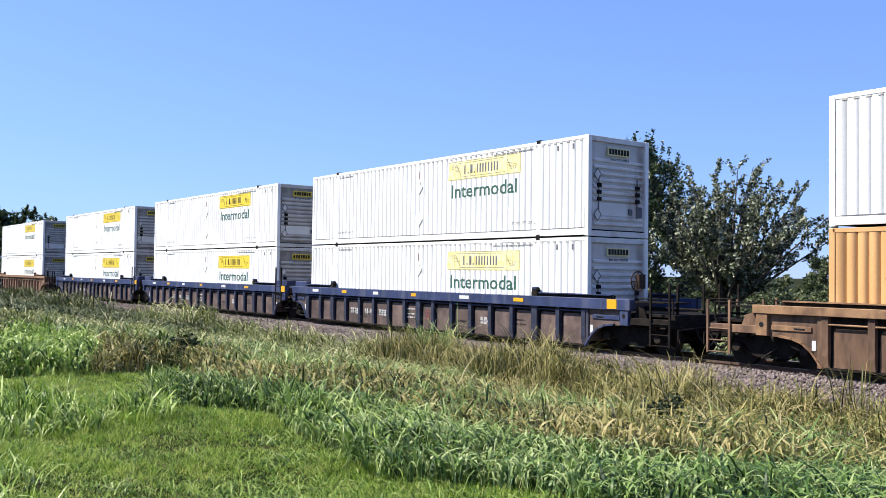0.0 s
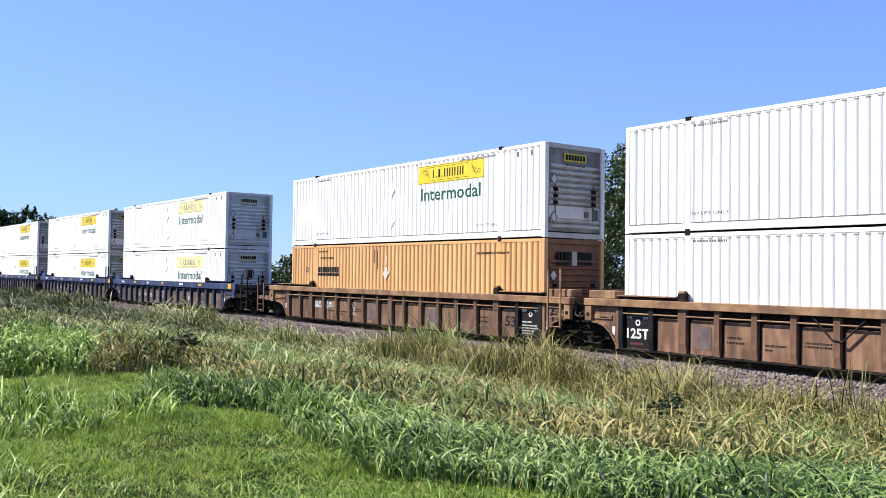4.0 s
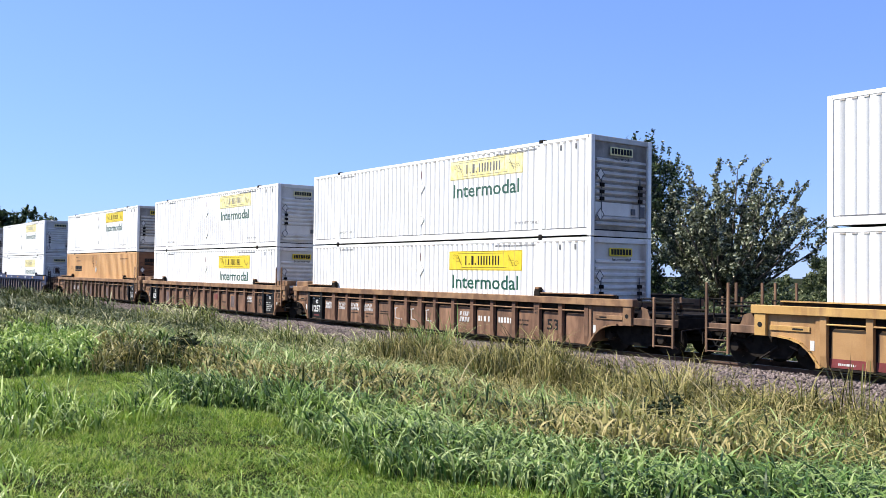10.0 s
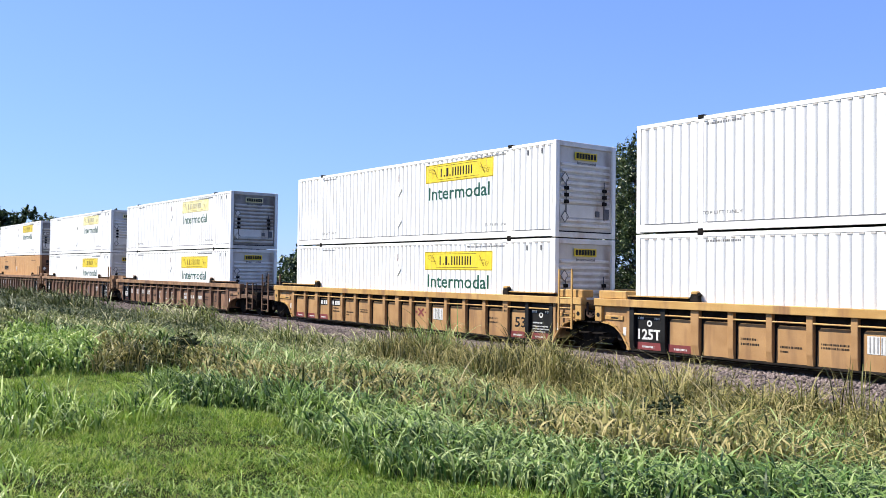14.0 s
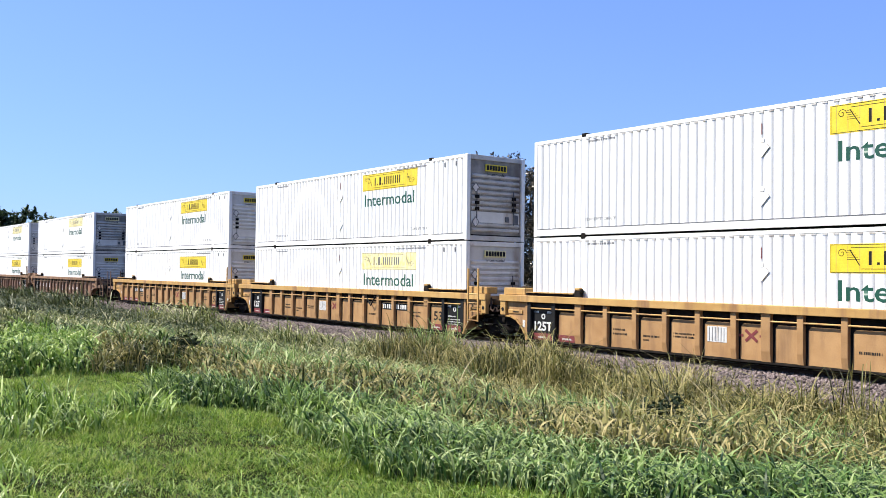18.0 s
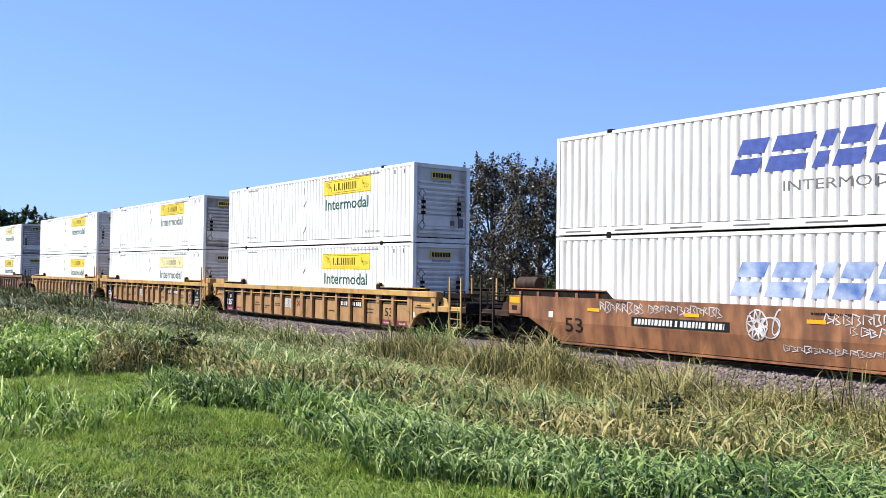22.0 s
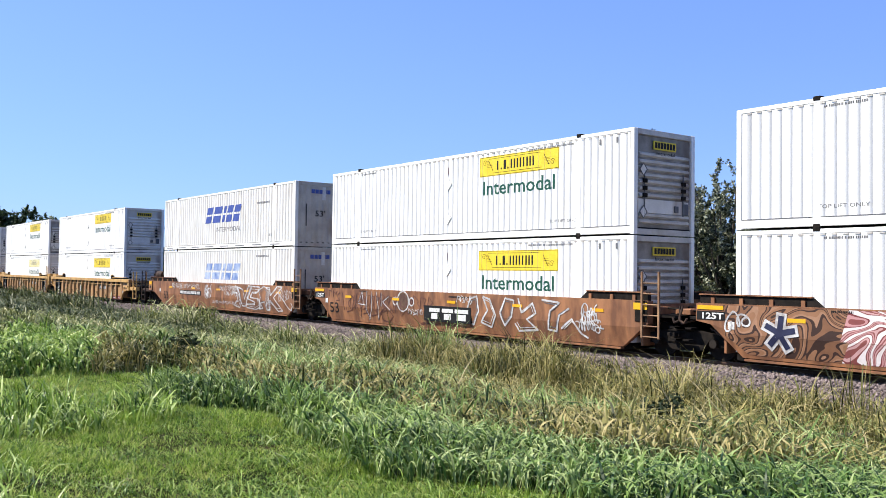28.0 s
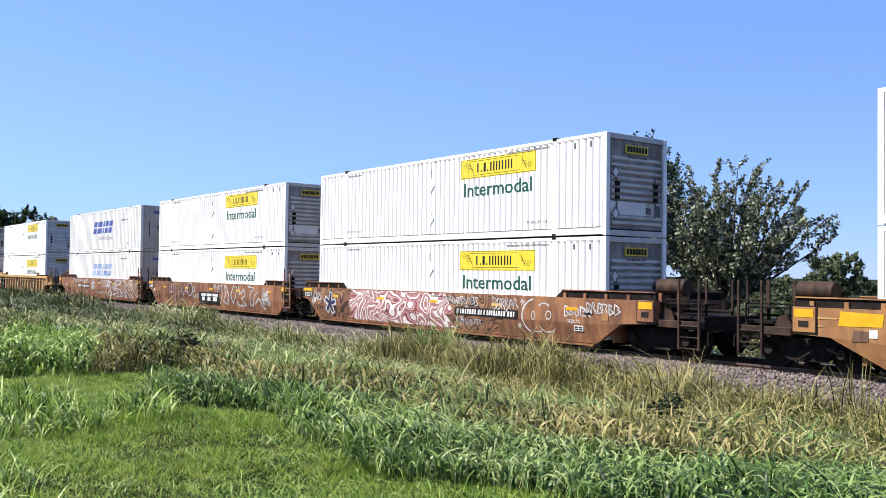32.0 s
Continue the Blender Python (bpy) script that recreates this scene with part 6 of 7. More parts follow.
def tree(x, y, h, spread, seed, leaf, label, clumps=90, per=110, size=0.15, low=0.04, point=0.6, puff=1.0, base=-0.75, lean=0.0):
    """Tapered trunk, limbs to clumps of leaves. point: how narrow the top is; low: where the crown begins; puff: size of a clump."""
    rng = np.random.default_rng(seed)
    t = tagged(new("tree"), label, "tree", "trees behind the railway")
    t.location = (x, y, base)
    f = low + (0.93 - low) * (np.arange(clumps) + rng.random(clumps)) / clumps
    lobes = 1 + 0.18 * np.sin(5 * f * 3 + seed)
    w = spread * lobes * (1 - point * np.clip((f - 0.4) / 0.6, 0, 1) ** 1.3) * np.clip(0.7 + (f - low) * 1.5, 0, 1)
    a = rng.random(clumps) * 2 * math.pi
    rr = w * rng.random(clumps) ** 0.4 * 0.95
    cen = np.stack([rr * np.cos(a) + lean * f * h, rr * np.sin(a), f * h], 1)
    rad = 0.075 * h * puff * rng.uniform(0.5, 1.3, (clumps, 1)) * np.array([1, 1, 1.15])
    bm = bmesh.new()
    limb(bm, (0, 0, -0.2), (0.2, 0.1, h * 0.35), 0.024 * h, 0.016 * h, 0.1)
    limb(bm, (0.2, 0.1, h * 0.35), (lean * h * 0.9, 0.0, h * 0.9), 0.016 * h, 0.003 * h, -0.15)
    part("trunk", bm, BARK, t, "grey-brown tapered trunk")
    for k in range(0, clumps, 7):
        bm = bmesh.new()
        limb(bm, (0.1, 0.05, max(0.1 * h, cen[k][2] * 0.55)), tuple(cen[k]), 0.008 * h, 0.0025 * h, rng.uniform(-0.3, 0.3))
        part("limb", bm, BARK, t)
    v, fc = leaf_cloud(cen, rad, per, size, rng)
    # upright sprigs give the crown its ragged edge
    k = int(clumps * 0.8)
    tips = cen[rng.permutation(clumps)[:k]] + np.concatenate([rng.normal(0, 0.3, (k, 2)), rng.uniform(0.03, 0.09, (k, 1)) * h], 1)
    out = tips[:, :2] - [lean * h * 0.5, 0]
    tips[:, :2] += 0.10 * out
    v2, f2 = leaf_cloud(tips, np.full((k, 3), 1.0) * [0.14, 0.14, 0.045 * h], 26, size, rng)
    part("crown", np_mesh("crown", np.concatenate([v, v2]), np.concatenate([fc, f2 + len(v)])), leaf, t, "ragged crown of small leaves")
    return t


def open_tree(x, y, reach, seed, leaf, label, limbs=46, twigs=17, per=45, size=0.108, base=-0.75, flat=0.55):
    """Limbs that fan out of one foot in a half dome; leafy twigs on the outer part of each, with sky between."""
    rng = np.random.default_rng(seed)
    t = tagged(new("tree"), label, "tree", "trees behind the railway")
    t.location = (x, y, base)
    bm = bmesh.new()
    limb(bm, (0, 0, -0.2), (0.1, 0.05, 0.13 * reach), 0.035 * reach, 0.024 * reach, 0.05)
    part("trunk", bm, BARK, t, "short grey-brown trunk")
    cen, tv, tf, count = [], [], [], 0
    for k in range(limbs):
        az = 2.4 * k + rng.uniform(-0.3, 0.3)
        lean = math.radians(5 + 51 * ((k + 0.5) / limbs) ** 0.75)
        far = reach * rng.uniform(0.78, 1.0)
        d = np.array([math.sin(lean) * math.cos(az), flat * math.sin(lean) * math.sin(az), math.cos(lean)])
        foot = np.array([0.1, 0.05, rng.uniform(0.04, 0.14) * reach])
        tip = d * far
        bm = bmesh.new()
        limb(bm, tuple(foot), tuple(tip), 0.011 * reach, 0.0015 * reach, rng.uniform(-0.35, 0.35), 6)
        part("limb", bm, BARK, t)
        for j in range(twigs):
            q = 0.16 + 0.84 * ((j + rng.random()) / twigs)
            p = foot + (tip - foot) * q
            o = rng.normal(size=3)
            o -= d * (o @ d)
            o /= np.linalg.norm(o)
            e = p + (d * rng.uniform(0.4, 0.9) + o * rng.uniform(0.4, 0.9) + [0, 0, 0.25]) * reach * 0.105 * (1.25 - 0.45 * q)
            for w in (o, np.cross(o, d)):
                tv += [p - w * 0.016, p + w * 0.016, e]
                tf.append((count, count + 1, count + 2))
                count += 3
            cen += [p + (e - p) * g for g in np.linspace(0.25, 1.05, 5)]
    tagged(part("twig_spray", np_mesh("twig_spray", tv, tf), BARK, t, "thin bare twigs"), kind="stuff")
    cen = np.array(cen)
    v, f = leaf_cloud(cen, np.full((len(cen), 3), 0.019 * reach), per // 5, size, rng)
    part("crown", np_mesh("crown", v, f), leaf, t, "open crown of small leaves on the twigs")
    return t


open_tree(-32.6, 25, 9.5, 1, LEAF_OLIVE, "broad open-crowned olive-grey tree with gaps of sky")
tree(-39.0, 25, 11.7, 4.1, 3, LEAF_DARK, "dense dark green pointed tree", 190, 150, 0.115, 0.02, 0.8, 0.85)
tree(-44.5, 27, 9.2, 3.4, 4, LEAF_DARK, "dark green tree in the row", 110, 140, 0.115, 0.03, 0.6)
tree(-49.5, 26, 11.2, 4.0, 5, LEAF_BROWN, "tall tree with browning leaves", 140, 140, 0.115, 0.03, 0.5)
tree(-55.0, 26, 12.2, 4.0, 6, LEAF_BROWN, "tall tree with browning leaves", 140, 140, 0.115, 0.03, 0.5)
tree(-61.5, 25, 11.4, 3.6, 7, LEAF_OLIVE, "tall olive-green tree in the row", 130, 140, 0.115, 0.03, 0.55)
tree(-65.8, 25, 9.3, 3.2, 8, LEAF_DARK, "dark green tree in the row", 110, 140, 0.115, 0.03, 0.6)
tree(-74.5, 26, 7.5, 4.4, 9, LEAF_DARK, "rounded dark green tree", 80, 100, 0.18, 0.03, 0.4)
tree(-83.0, 27, 6.2, 4.5, 10, LEAF_DARK, "low dark green tree", 60, 90, 0.19, 0.03, 0.4)
tree(-130.0, 21, 11.4, 6.0, 11, LEAF_FAR, "far green tree rising above the train", 80, 80, 0.28, 0.03, 0.4)
tree(-192.0, 19, 14.6, 9.0, 12, LEAF_DARK, "large dark far tree beyond the train", 110, 110, 0.36, 0.03, 0.35)
tree(-204.0, 22, 13.6, 9.0, 13, LEAF_DARK, "large dark far tree beyond the train", 110, 110, 0.36, 0.03, 0.35)
tree(-46.7, 62, 5.3, 3.1, 14, LEAF_FAR, "distant rounded green tree", 80, 90, 0.15, 0.22, 0.35, 1.0)
tree(-40.2, 63, 4.3, 2.2, 15, LEAF_FAR, "distant small rounded green tree", 50, 80, 0.15, 0.05, 0.4)


def thicket(x0, x1, y0, y1, h, n, seed, leaf, size, label):
    rng = np.random.default_rng(seed)
    cen = np.stack([rng.uniform(x0, x1, n), rng.uniform(y0, y1, n), -0.7 + h * rng.random(n) ** 1.3 * rng.uniform(0.5, 1, n)], 1)
    v, f = leaf_cloud(cen, np.full((n, 3), 0.22 * h), 60, size, rng)
    ob = new("thicket", np_mesh("thicket", v, f))
    ob.data.materials.append(leaf)
    tagged(ob, label, "bushes", kind="stuff")


thicket(-70, -20, 19, 23, 1.9, 240, 31, LEAF_FAR, 0.14, "low green brush at the foot of the trees")
thicket(-110, -70, 20, 28, 3.0, 160, 32, LEAF_DARK, 0.18, "low dark brush behind the railway")
thicket(-90, -22, 62, 78, 2.9, 330, 33, LEAF_FAR, 0.26, "distant green hedge")
thicket(-420, -110, 24, 60, 7.0, 420, 34, LEAF_DARK, 0.5, "far woods along the line")


# ---- grasses ----
def inside(px, py, poly):
    poly = np.array(poly)
    hit = np.zeros(len(px), bool)
    for (ax, ay), (bx, by) in zip(poly, np.roll(poly, -1, 0)):
        cross = ((ay > py) != (by > py)) & (px < (bx - ax) * (py - ay) / (by - ay + 1e-12) + ax)
        hit ^= cross
    return hit


MAIN_BAND = [(-11.6, -16.1), (-11.3, -15.3), (-10.6, -14.9), (-9.6, -14.3), (-8.7, -14.0), (-7.2, -14.3), (-5.7, -13.8), (-4.9, -12.9), (-4.2, -11.9), (-2.0, -13.0), (-3.4, -15.6), (-4.8, -15.35), (-5.5, -15.5), (-6.5, -15.9), (-7.5, -15.65), (-8.5, -15.6), (-9.6, -15.2), (-10.4, -16.1)]
LEFT_PATCH = [(-23.6, -15.2), (-21.7, -14.2), (-16.1, -15.2), (-15.0, -16.0), (-15.1, -17.6)]
CLUMP = [(-11.1, -18.2), (-11.4, -17.3), (-10.8, -16.8), (-10.8, -16.0), (-9.6, -16.4), (-9.6, -17.3), (-9.4, -18.5)]
CLUMP_NEAR = [(-8.4, -18.7), (-8.4, -18.1), (-7.2, -18.3), (-6.1, -18.7), (-6.2, -19.1)]
MOWN = [(-18.5, -17.0), (-15.2, -15.6), (-16.1, -14.0), (-12.3, -14.6), (-11.4, -15.5), (-10.4, -15.9), (-9.7, -15.0), (-8.6, -15.4), (-7.5, -15.5), (-6.5, -15.75), (-5.5, -15.35), (-4.8, -15.2), (-3.4, -15.5), (-2.4, -17.2), (-2.4, -21.0), (-14.0, -21.0)]


def blades(x, y, height, width, lean, seed, seg=4, curl=1.0, lift=0.0):
    """Arching leaf blades rooted at x, y; arrays in, mesh arrays out."""
    rng = np.random.default_rng(seed)
    n = len(x)
    a = rng.uniform(0, 2 * math.pi, n)
    dx, dy = np.cos(a), np.sin(a)
    h = height * rng.uniform(0.55, 1.25, n)
    ln = lean * rng.uniform(0.2, 1.6, n) * h
    cu = curl * rng.uniform(0.3, 1.3, n)
    w = width * rng.uniform(0.6, 1.3, n)
    z = ground_z(x, y) - 0.02 + lift * rng.random(n) ** 0.7
    f = a + math.pi / 2 + rng.uniform(-0.7, 0.7, n)
    sx, sy = np.cos(f), np.sin(f)
    rows = []
    for k in range(seg + 1):
        t = k / seg
        reach = ln * t ** 2.0
        rise = h * (t - 0.42 * cu * t ** 4)
        cx, cy, cz = x + dx * reach, y + dy * reach, z + rise
        ww = w * (0.7 + 0.6 * t) * (1 - t ** 2.2) + 0.0008
        tw = 0.35 * np.sin(3 * t + a)
        rows.append(np.stack([np.stack([cx - sx * ww, cy - sy * ww, cz - ww * tw], 1), np.stack([cx + sx * ww, cy + sy * ww, cz + ww * tw], 1)], 1))
    v = np.stack(rows, 1).reshape(n, -1, 3)
    q = np.array([(2 * k, 2 * k + 1, 2 * k + 3, 2 * k + 2) for k in range(seg)])
    m = 2 * (seg + 1)
    return v.reshape(-1, 3), (q[None] + m * np.arange(n)[:, None, None]).reshape(-1, 4)


def sow(name, polys, avoid, box4, density, height, width, lean, seed, material, label, seg=4, curl=1.0, clumpy=0.0, lift=0.0):
    rng = np.random.default_rng(seed)
    x0, x1, y0, y1 = box4
    n = int((x1 - x0) * (y1 - y0) * density)
    x, y = rng.uniform(x0, x1, n), rng.uniform(y0, y1, n)
    if clumpy and height > 0.15:
        # two thirds of the blades stand in tufts
        c = rng.integers(0, max(1, n // 14), n)
        tx, ty = rng.uniform(x0, x1, n), rng.uniform(y0, y1, n)
        near, spread = rng.random(n) < 0.68, 0.05 + 0.05 * height
        x = np.where(near, tx[c] + rng.normal(0, spread, n), x)
        y = np.where(near, ty[c] + rng.normal(0, spread, n), y)
    keep = np.zeros(n, bool) if polys else np.ones(n, bool)
    for p in polys:
        keep |= inside(x, y, p)
    for p in avoid:
        keep &= ~inside(x, y, p)
    if clumpy:
        lump = np.sin(x * 2.1 + seed) * np.sin(y * 2.6 + 1.3 * seed) + 0.6 * np.sin(x * 5.3 - y * 4.1)
        keep &= rng.random(n) < np.clip(1 - clumpy + clumpy * (lump + 0.6), 0.04, 1)
    x, y = x[keep], y[keep]
    grow = 1 + 0.25 * np.sin(x * 1.3 + y * 0.7 + seed) + 0.2 * np.sin(x * 3.1 - y * 2.3)
    if height < 0.1:
        # the mown turf is uneven from tuft to tuft
        grow = grow + 0.55 * np.sin(x * 11 + 3 * np.sin(y * 6)) * np.sin(y * 13 + 2.5 * np.sin(x * 8)) + 0.3 * np.sin(x * 2.9 + 2 * np.sin(y * 2.3))
        grow = np.clip(grow, 0.6, 2.2)
        # thin spots between the tufts
        thin = np.sin(x * 17 + 2 * np.sin(y * 9)) * np.sin(y * 19 + 2 * np.sin(x * 7)) + 0.5 * np.sin(x * 4.1 - 2 * np.sin(y * 3.7))
        stay = rng.random(len(x)) < np.clip(0.92 + 0.5 * thin, 0.25, 1)
        x, y, grow = x[stay], y[stay], grow[stay]
    v, f = blades(x, y, height * grow, width, lean, seed + 1, seg, curl, lift)
    ob = new(name, np_mesh(name, v, f, True))
    ob.data.materials.append(material)
    return tagged(ob, label, "grass", kind="stuff")


TALL = [MAIN_BAND, LEFT_PATCH, CLUMP, CLUMP_NEAR, [(-8.6, -6.5), (-8.5, -5.6), (-7.3, -5.3), (-6.9, -7.1), (-7.6, -7.4)], [(-16.9, -14.0), (-16.8, -13.3), (-16.1, -13.2), (-16.0, -13.9)]]
MOWN_LABEL = "short bright green mown lawn"
sow("mown_grass", [MOWN], [], (-19, -9.6, -19.8, -13.9), 2600, 0.085, 0.0069, 0.8, 101, LAWN, MOWN_LABEL, 1)
sow("mown_grass", [MOWN], [], (-10.2, -2.4, -19.2, -14.9), 5200, 0.085, 0.0054, 0.8, 102, LAWN, MOWN_LABEL, 1)
sow("mown_grass", [], [], (-9.0, 6.0, -25.5, -19.15), 1500, 0.08, 0.0135, 0.8, 120, LAWN, MOWN_LABEL, 1)
sow("mown_grass", [], TALL, (-2.4, 6.0, -19.2, -14.0), 1500, 0.08, 0.0135, 0.8, 135, LAWN, MOWN_LABEL, 1)
sow("mown_grass", [], [], (-22, 14, -34, -25.4), 120, 0.09, 0.0184, 0.9, 134, LAWN, MOWN_LABEL, 1)
sow("lawn_tuft", [MOWN], TALL, (-16, -2.8, -19.0, -14.2), 260, 0.13, 0.0055, 0.9, 140, LAWN_TUFT, "coarser bright tufts scattered in the lawn", 3, 1.4, 0.85)
sow("lawn_tuft", [MOWN], TALL, (-10.5, -3.0, -19.0, -15.4), 620, 0.11, 0.0055, 1.1, 141, LAWN_TUFT, "coarser bright tufts scattered in the lawn", 3, 1.6, 0.95)
sow("dead_thatch", [MOWN], TALL, (-16, -2.8, -19.0, -14.2), 190, 0.055, 0.007, 1.6, 151, THATCH, "dead brown blades lying in the lawn", 2, 1.4, 0.9)
GREEN_TALL, ROUGH = "knee-high bright green broad-bladed grass", "rough olive and straw-coloured grass on the slope"
GREY_ROUGH, FAR_ROUGH = "rough grey-green grass on the slope", "taller rough olive grass beside the track"
sow("tall_green_grass", [MAIN_BAND], [], (-13, -2, -16.5, -10.5), 420, 0.42, 0.0105, 0.6, 103, JOHNSON, GREEN_TALL, 6, 1.6, 0.45)
sow("tall_green_grass", [MAIN_BAND], [], (-12, -8.2, -16.3, -13.9), 330, 0.52, 0.0110, 0.6, 156, JOHNSON, GREEN_TALL, 5, 1.6, 0.4)
# the brighter copy is mixed in where the band looks more sunlit
sow("tall_green_grass", [MAIN_BAND], [], (-13, -6.2, -16.5, -13.5), 440, 0.42, 0.0095, 0.75, 155, LIT_GREEN, GREEN_TALL, 5, 1.7, 0.5)
sow("tall_green_grass", [MAIN_BAND], [], (-13, -2, -16.5, -10.5), 330, 0.27, 0.0105, 0.9, 116, JOHNSON, GREEN_TALL, 5, 1.8, 0.45, 0.17)
sow("tall_green_grass", [LEFT_PATCH], [], (-24, -14.5, -17.7, -14), 93.6, 0.48, 0.0166, 0.6, 104, LIT_GREEN, GREEN_TALL, 5, 1.4, 0.4)
sow("tall_green_grass", [LEFT_PATCH], [], (-24, -14.5, -17.7, -14), 197.6, 0.26, 0.0185, 1.1, 117, LIT_GREEN, GREEN_TALL, 5, 1.8, 0.4, 0.34)
sow("grass_clump", [CLUMP], [], (-12, -9, -18.6, -15.9), 208, 0.62, 0.0107, 0.6, 105, LIT_GREEN, "loose clumps of broad green grass on the lawn", 5, 1.5, 0.55)
sow("grass_clump", [CLUMP], [], (-12, -9, -18.6, -15.9), 176.8, 0.24, 0.0107, 1.0, 121, LIT_GREEN, "loose clumps of broad green grass on the lawn", 5, 1.6, 0.4)
sow("grass_clump", [CLUMP_NEAR], [], (-8.3, -6, -19.2, -18.2), 156, 0.42, 0.0078, 0.8, 122, LIT_GREEN, "loose clumps of broad green grass on the lawn", 5, 1.6, 0.6)
sow("grass_tuft", [MOWN], TALL, (-10.5, -4, -18.6, -15.5), 5, 0.16, 0.009, 1.1, 123, JOHNSON, "small broad-leaved tufts in the lawn", 4, 1.5, 0.7)
# the slope: straw-coloured nearer the right of the plan, grey-green beyond
sow("rough_grass", [], TALL + [MOWN], (-18.5, -4.4, -15.6, -3.6), 230, 0.56, 0.0140, 0.62, 107, DRY, ROUGH, 3, 1.5, 0.5)
sow("rough_grass", [], TALL + [MOWN], (-18.5, -4.4, -15.6, -3.9), 240, 0.26, 0.0145, 0.95, 118, DRY, ROUGH, 3, 1.9, 0.5, 0.34)
sow("rough_grass", [], TALL + [MOWN], (-33, -16.5, -13.9, -3.6), 150, 0.64, 0.0180, 0.66, 124, OLIVE, GREY_ROUGH, 3, 1.62, 0.6)
sow("rough_grass", [], TALL + [MOWN], (-33, -16.5, -13.9, -3.9), 190, 0.30, 0.0185, 1.0, 125, OLIVE, GREY_ROUGH, 3, 2.12, 0.5, 0.36)
sow("rough_grass", [], TALL + [MOWN], (-62, -33, -16.5, -3.6), 46.1, 0.90, 0.0232, 0.65, 108, ROUGH_FAR, FAR_ROUGH, 2, 1.3, 0.55)
sow("rough_grass", [], TALL + [MOWN], (-62, -33, -16.5, -3.6), 57.7, 0.34, 0.0302, 1.1, 119, ROUGH_FAR, FAR_ROUGH, 2, 1.7, 0.45, 0.55)
sow("rough_grass", [], TALL + [MOWN], (-33, -11.5, -19.8, -13.9), 116.4, 0.36, 0.0153, 0.98, 109, OLIVE, GREY_ROUGH, 2, 1.75, 0.5)
sow("rough_grass", [], [], (-135, -62, -17.5, -3.5), 19, 1.10, 0.065, 0.7, 110, ROUGH_FAR, "taller rough olive grass along the far line", 2, 1.3, 0.45)
sow("rough_grass", [], [], (-4.4, 14, -13.9, -3.6), 60, 0.5, 0.0205, 0.91, 126, DRY, ROUGH, 2, 1.62, 0.4)
sow("tall_green_grass", [], TALL + [MOWN], (-26, -9, -14.0, -8.6), 57.2, 0.60, 0.0146, 0.65, 146, JOHNSON, "broad green blades among the rough grass", 5, 1.5, 0.6)
sow("tall_green_grass", [], TALL + [MOWN], (-26, -9, -14.0, -8.6), 62.4, 0.30, 0.0156, 1.0, 147, JOHNSON, "broad green blades among the rough grass", 4, 1.7, 0.6, 0.36)
sow("tall_green_grass", [], TALL + [MOWN], (-20, -3, -14.6, -5.0), 110, 0.58, 0.0120, 0.6, 148, JOHNSON, "broad green blades among the rough grass", 5, 1.4, 0.6)
# waist-high grass along the foot of the ballast
BALLAST_TALL = "waist-high grass along the foot of the ballast"
sow("tall_rough_grass", [], [], (-21.6, -13.9, -6.6, -3.9), 210, 1.32, 0.0130, 0.45, 114, DRY, BALLAST_TALL, 6, 1.44, 0.35)
sow("tall_rough_grass", [], [], (-21.6, -14.3, -6.4, -3.9), 240, 0.42, 0.0140, 1.0, 127, DRY, BALLAST_TALL, 5, 2.4, 0.35, 0.75)
sow("tall_rough_grass", [], [], (-14.6, -9.0, -7.4, -3.9), 190, 1.10, 0.0140, 0.55, 128, DRY, BALLAST_TALL, 5, 1.6, 0.4)
sow("tall_rough_grass", [], TALL, (-9.2, -4.0, -7.6, -4.0), 180, 1.0, 0.0130, 0.55, 133, DRY, BALLAST_TALL, 5, 1.6, 0.4)
sow("tall_rough_grass", [], [], (-42.5, -35.0, -6.2, -3.9), 65, 1.47, 0.0246, 0.64, 129, OLIVE, BALLAST_TALL, 5, 1.44, 0.4)
sow("tall_rough_grass", [], [], (-35.0, -21.8, -6.2, -4.1), 65, 1.06, 0.0197, 0.64, 130, OLIVE, BALLAST_TALL, 5, 1.6, 0.5)
sow("tall_rough_grass", [], [], (-80, -52.0, -6.2, -3.9), 42.2, 1.57, 0.0393, 0.64, 131, ROUGH_FAR, BALLAST_TALL, 4, 1.44, 0.4)
sow("grass_tuft", [[(-22.6, -5.4), (-22.4, -3.9), (-20.6, -3.7), (-20.2, -5.2)]], [], (-23, -19, -6, -3.4), 130, 1.40, 0.014, 0.5, 113, JOHNSON, "tall green tuft of grass beside the ballast", 6, 1.0)
sow("grass_tuft", [[(-10.2, -4.8), (-10.1, -4.0), (-9.3, -4.0), (-9.2, -4.9)], [(-9.0, -4.6), (-8.9, -4.0), (-8.4, -4.0), (-8.4, -4.6)], [(-12.0, -4.8), (-11.8, -4.2), (-11.2, -4.2), (-11.3, -4.9)]], [], (-12.2, -8, -5, -3.8), 150, 1.20, 0.011, 0.4, 115, DRY, "tall thin tuft of grass in the ballast", 5, 0.8)
sow("grass_stalks", [], [], (-33, -6, -5.2, -3.2), 4, 0.9, 0.008, 0.35, 112, DRY, "tall thin grass stalks at the edge of the ballast", 5, 0.8)
sow("grass_stalks", [], TALL + [MOWN], (-20, -4, -13, -5), 0.7, 1.0, 0.009, 0.9, 132, STRAW, "long bleached grass stalks lying over the rough grass", 5, 0.6)
sow("field_grass", [], [], (-90, -5, 3.8, 24), 9, 0.5, 0.05, 0.8, 111, OLIVE, "rough field grass behind the railway", 2)
sow("field_grass", [], [], (-90, 50, -70, -34), 5, 0.35, 0.05, 0.9, 142, OLIVE, "rough meadow grass beyond the mown lawn", 1)
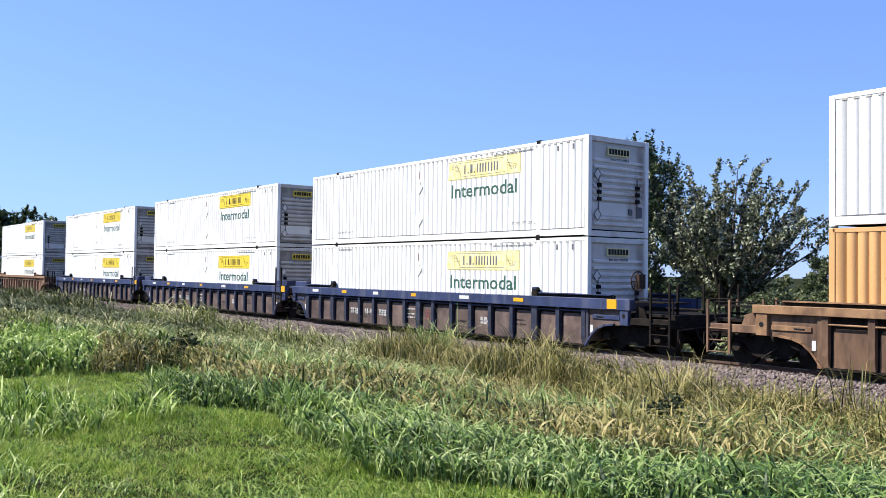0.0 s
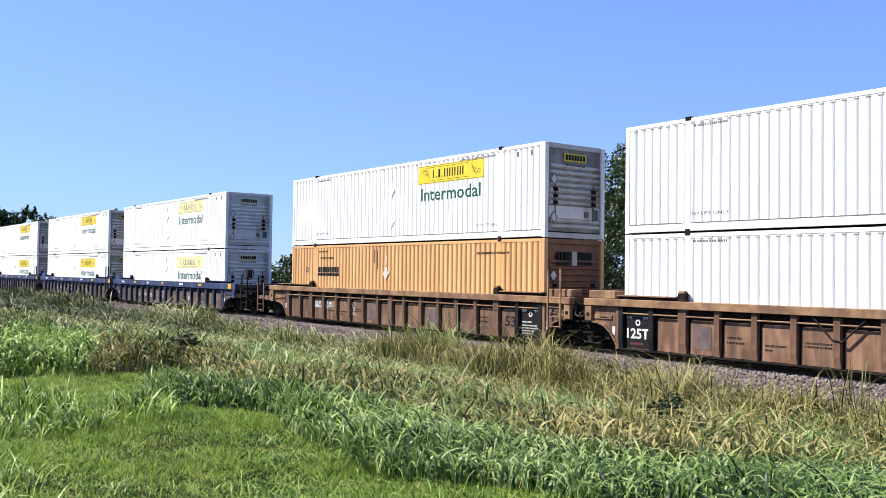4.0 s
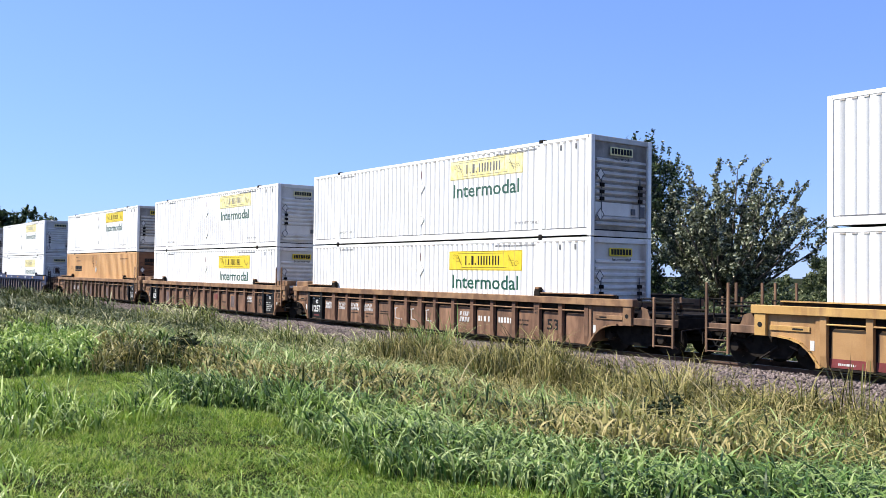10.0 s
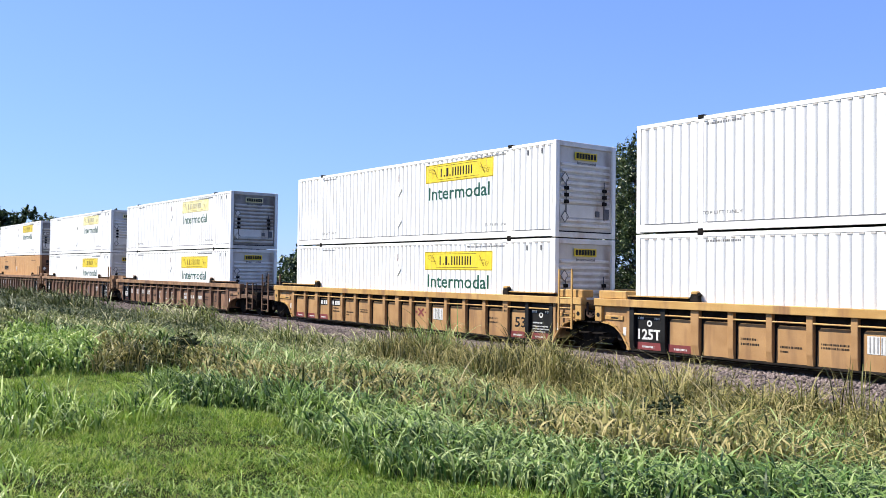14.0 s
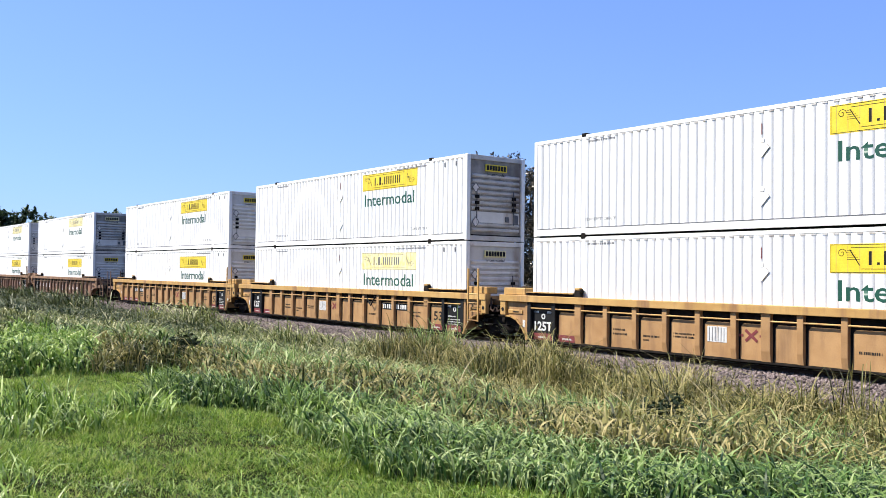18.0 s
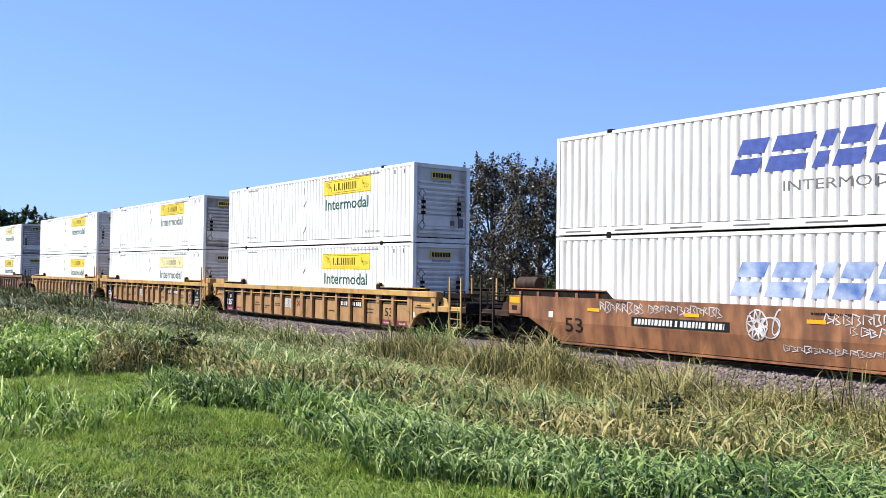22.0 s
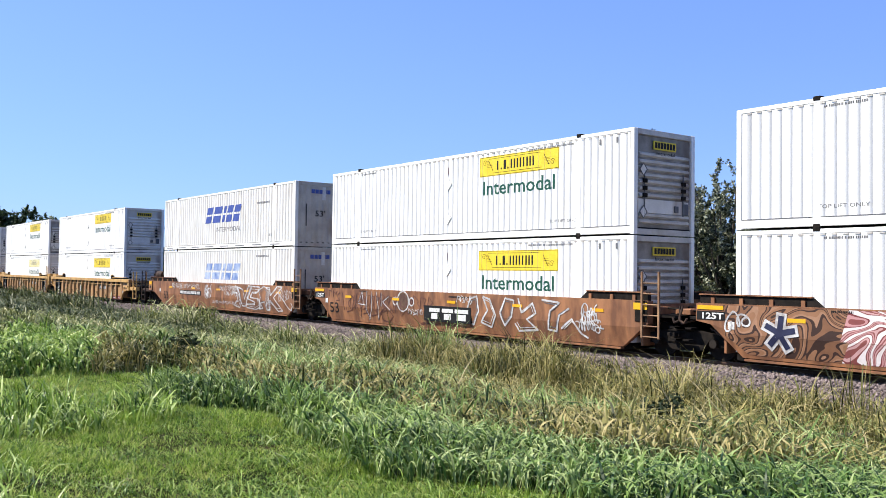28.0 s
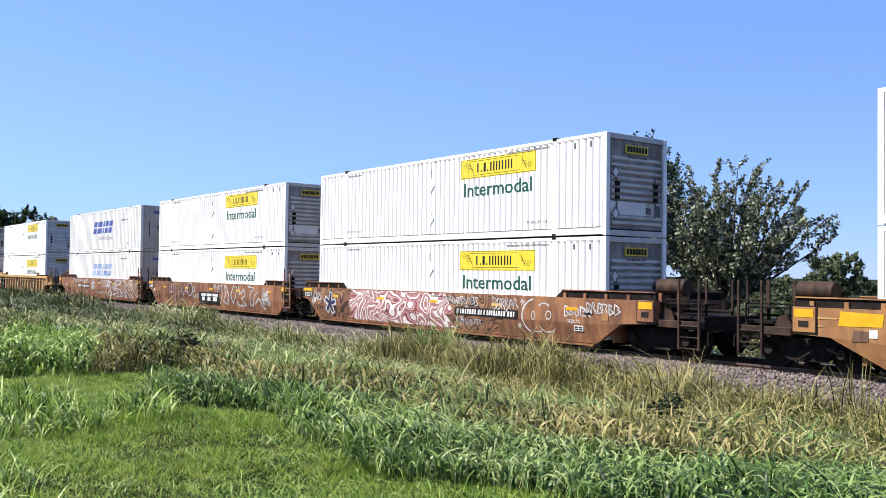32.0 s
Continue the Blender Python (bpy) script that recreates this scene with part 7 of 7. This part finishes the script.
sow("field_grass", [], [], (14, 50, -34, -4), 10, 0.40, 0.04, 0.9, 143, OLIVE, "rough meadow grass beyond the mown lawn", 1)
sow("field_grass", [], [], (-62, -22, -34, -17.5), 12, 0.30, 0.035, 0.9, 144, OLIVE, "rough meadow grass beyond the mown lawn", 1)
sow("field_grass", [], [], (-5, 40, 3.8, 24), 8, 0.5, 0.05, 0.8, 145, OLIVE, "rough field grass behind the railway", 1)


def weed(x, y, r, h, seed, label):
    """A dark leafy weed: thin stems with drooping narrow leaves."""
    rng = np.random.default_rng(seed)
    z = float(ground_z(np.array([x]), np.array([y]))[0])
    t = tagged(new("weed"), label, "weed")
    t.location = (x, y, z)
    tips = []
    for k in range(9):
        a = rng.uniform(0, 6.28)
        tip = (r * rng.uniform(0.3, 1) * math.cos(a), r * rng.uniform(0.3, 1) * math.sin(a), h * rng.uniform(0.55, 1))
        bm = bmesh.new()
        limb(bm, (0.03 * math.cos(a), 0.03 * math.sin(a), -0.02), tip, 0.008, 0.003, rng.uniform(-0.05, 0.05))
        part("stem", bm, WEED, t)
        tips += [tip, tuple(0.65 * q for q in tip)]
    v, f = leaf_cloud(np.array(tips), np.full((len(tips), 3), 0.16), 34, 0.045, rng, 0.08)
    part("leaves", np_mesh("leaves", v, f), WEED, t)


weed(-16.45, -13.6, 0.34, 0.60, 201, "dark leafy weed at the edge of the mown lawn")
weed(-15.9, -13.4, 0.24, 0.36, 202, "dark leafy weed at the edge of the mown lawn")
weed(-8.75, -9.4, 0.42, 0.72, 203, "dark low weed among the rough grass")


def dead_branch(x, y, length, turn, seed):
    """A rotten forked branch lying in the grass."""
    t = tagged(new("dead_branch"), "dark rotten forked branch lying in the rough grass", "branch")
    t.matrix_world = pose(x, y, float(ground_z(np.array([x]), np.array([y]))[0]) + 0.22, 0, -6, turn)
    bm = bmesh.new()
    limb(bm, (-length / 2, 0, 0), (length / 2, 0.05, 0.03), 0.05, 0.035, 0.04, 6)
    part("bough", bm, BARK, t)
    bm = bmesh.new()
    limb(bm, (length * 0.2, 0, 0.02), (length * 0.55, -0.1, 0.16), 0.035, 0.012, 0.02)
    part("fork", bm, BARK, t)


dead_branch(-8.0, -5.95, 0.95, 20, 1)


# ---- what moves ----
def motions():
    ts, ss = [t for t, _ in TRAIN], [s for _, s in TRAIN]
    for ob, x, *z in MOVING:
        walk(ob, [(t, pose(x + s, 0, z[0] if z else 0)) for t, s in TRAIN])
    steps = [k / 15 for k in range(481)]
    turn = [math.degrees(float(np.interp(t, ts, ss)) / WR) for t in steps]
    for ob, dx in WHEELSETS:
        walk(ob, [(t, pose(dx, 0, WR, 0, a, 0)) for t, a in zip(steps, turn)])


motions()
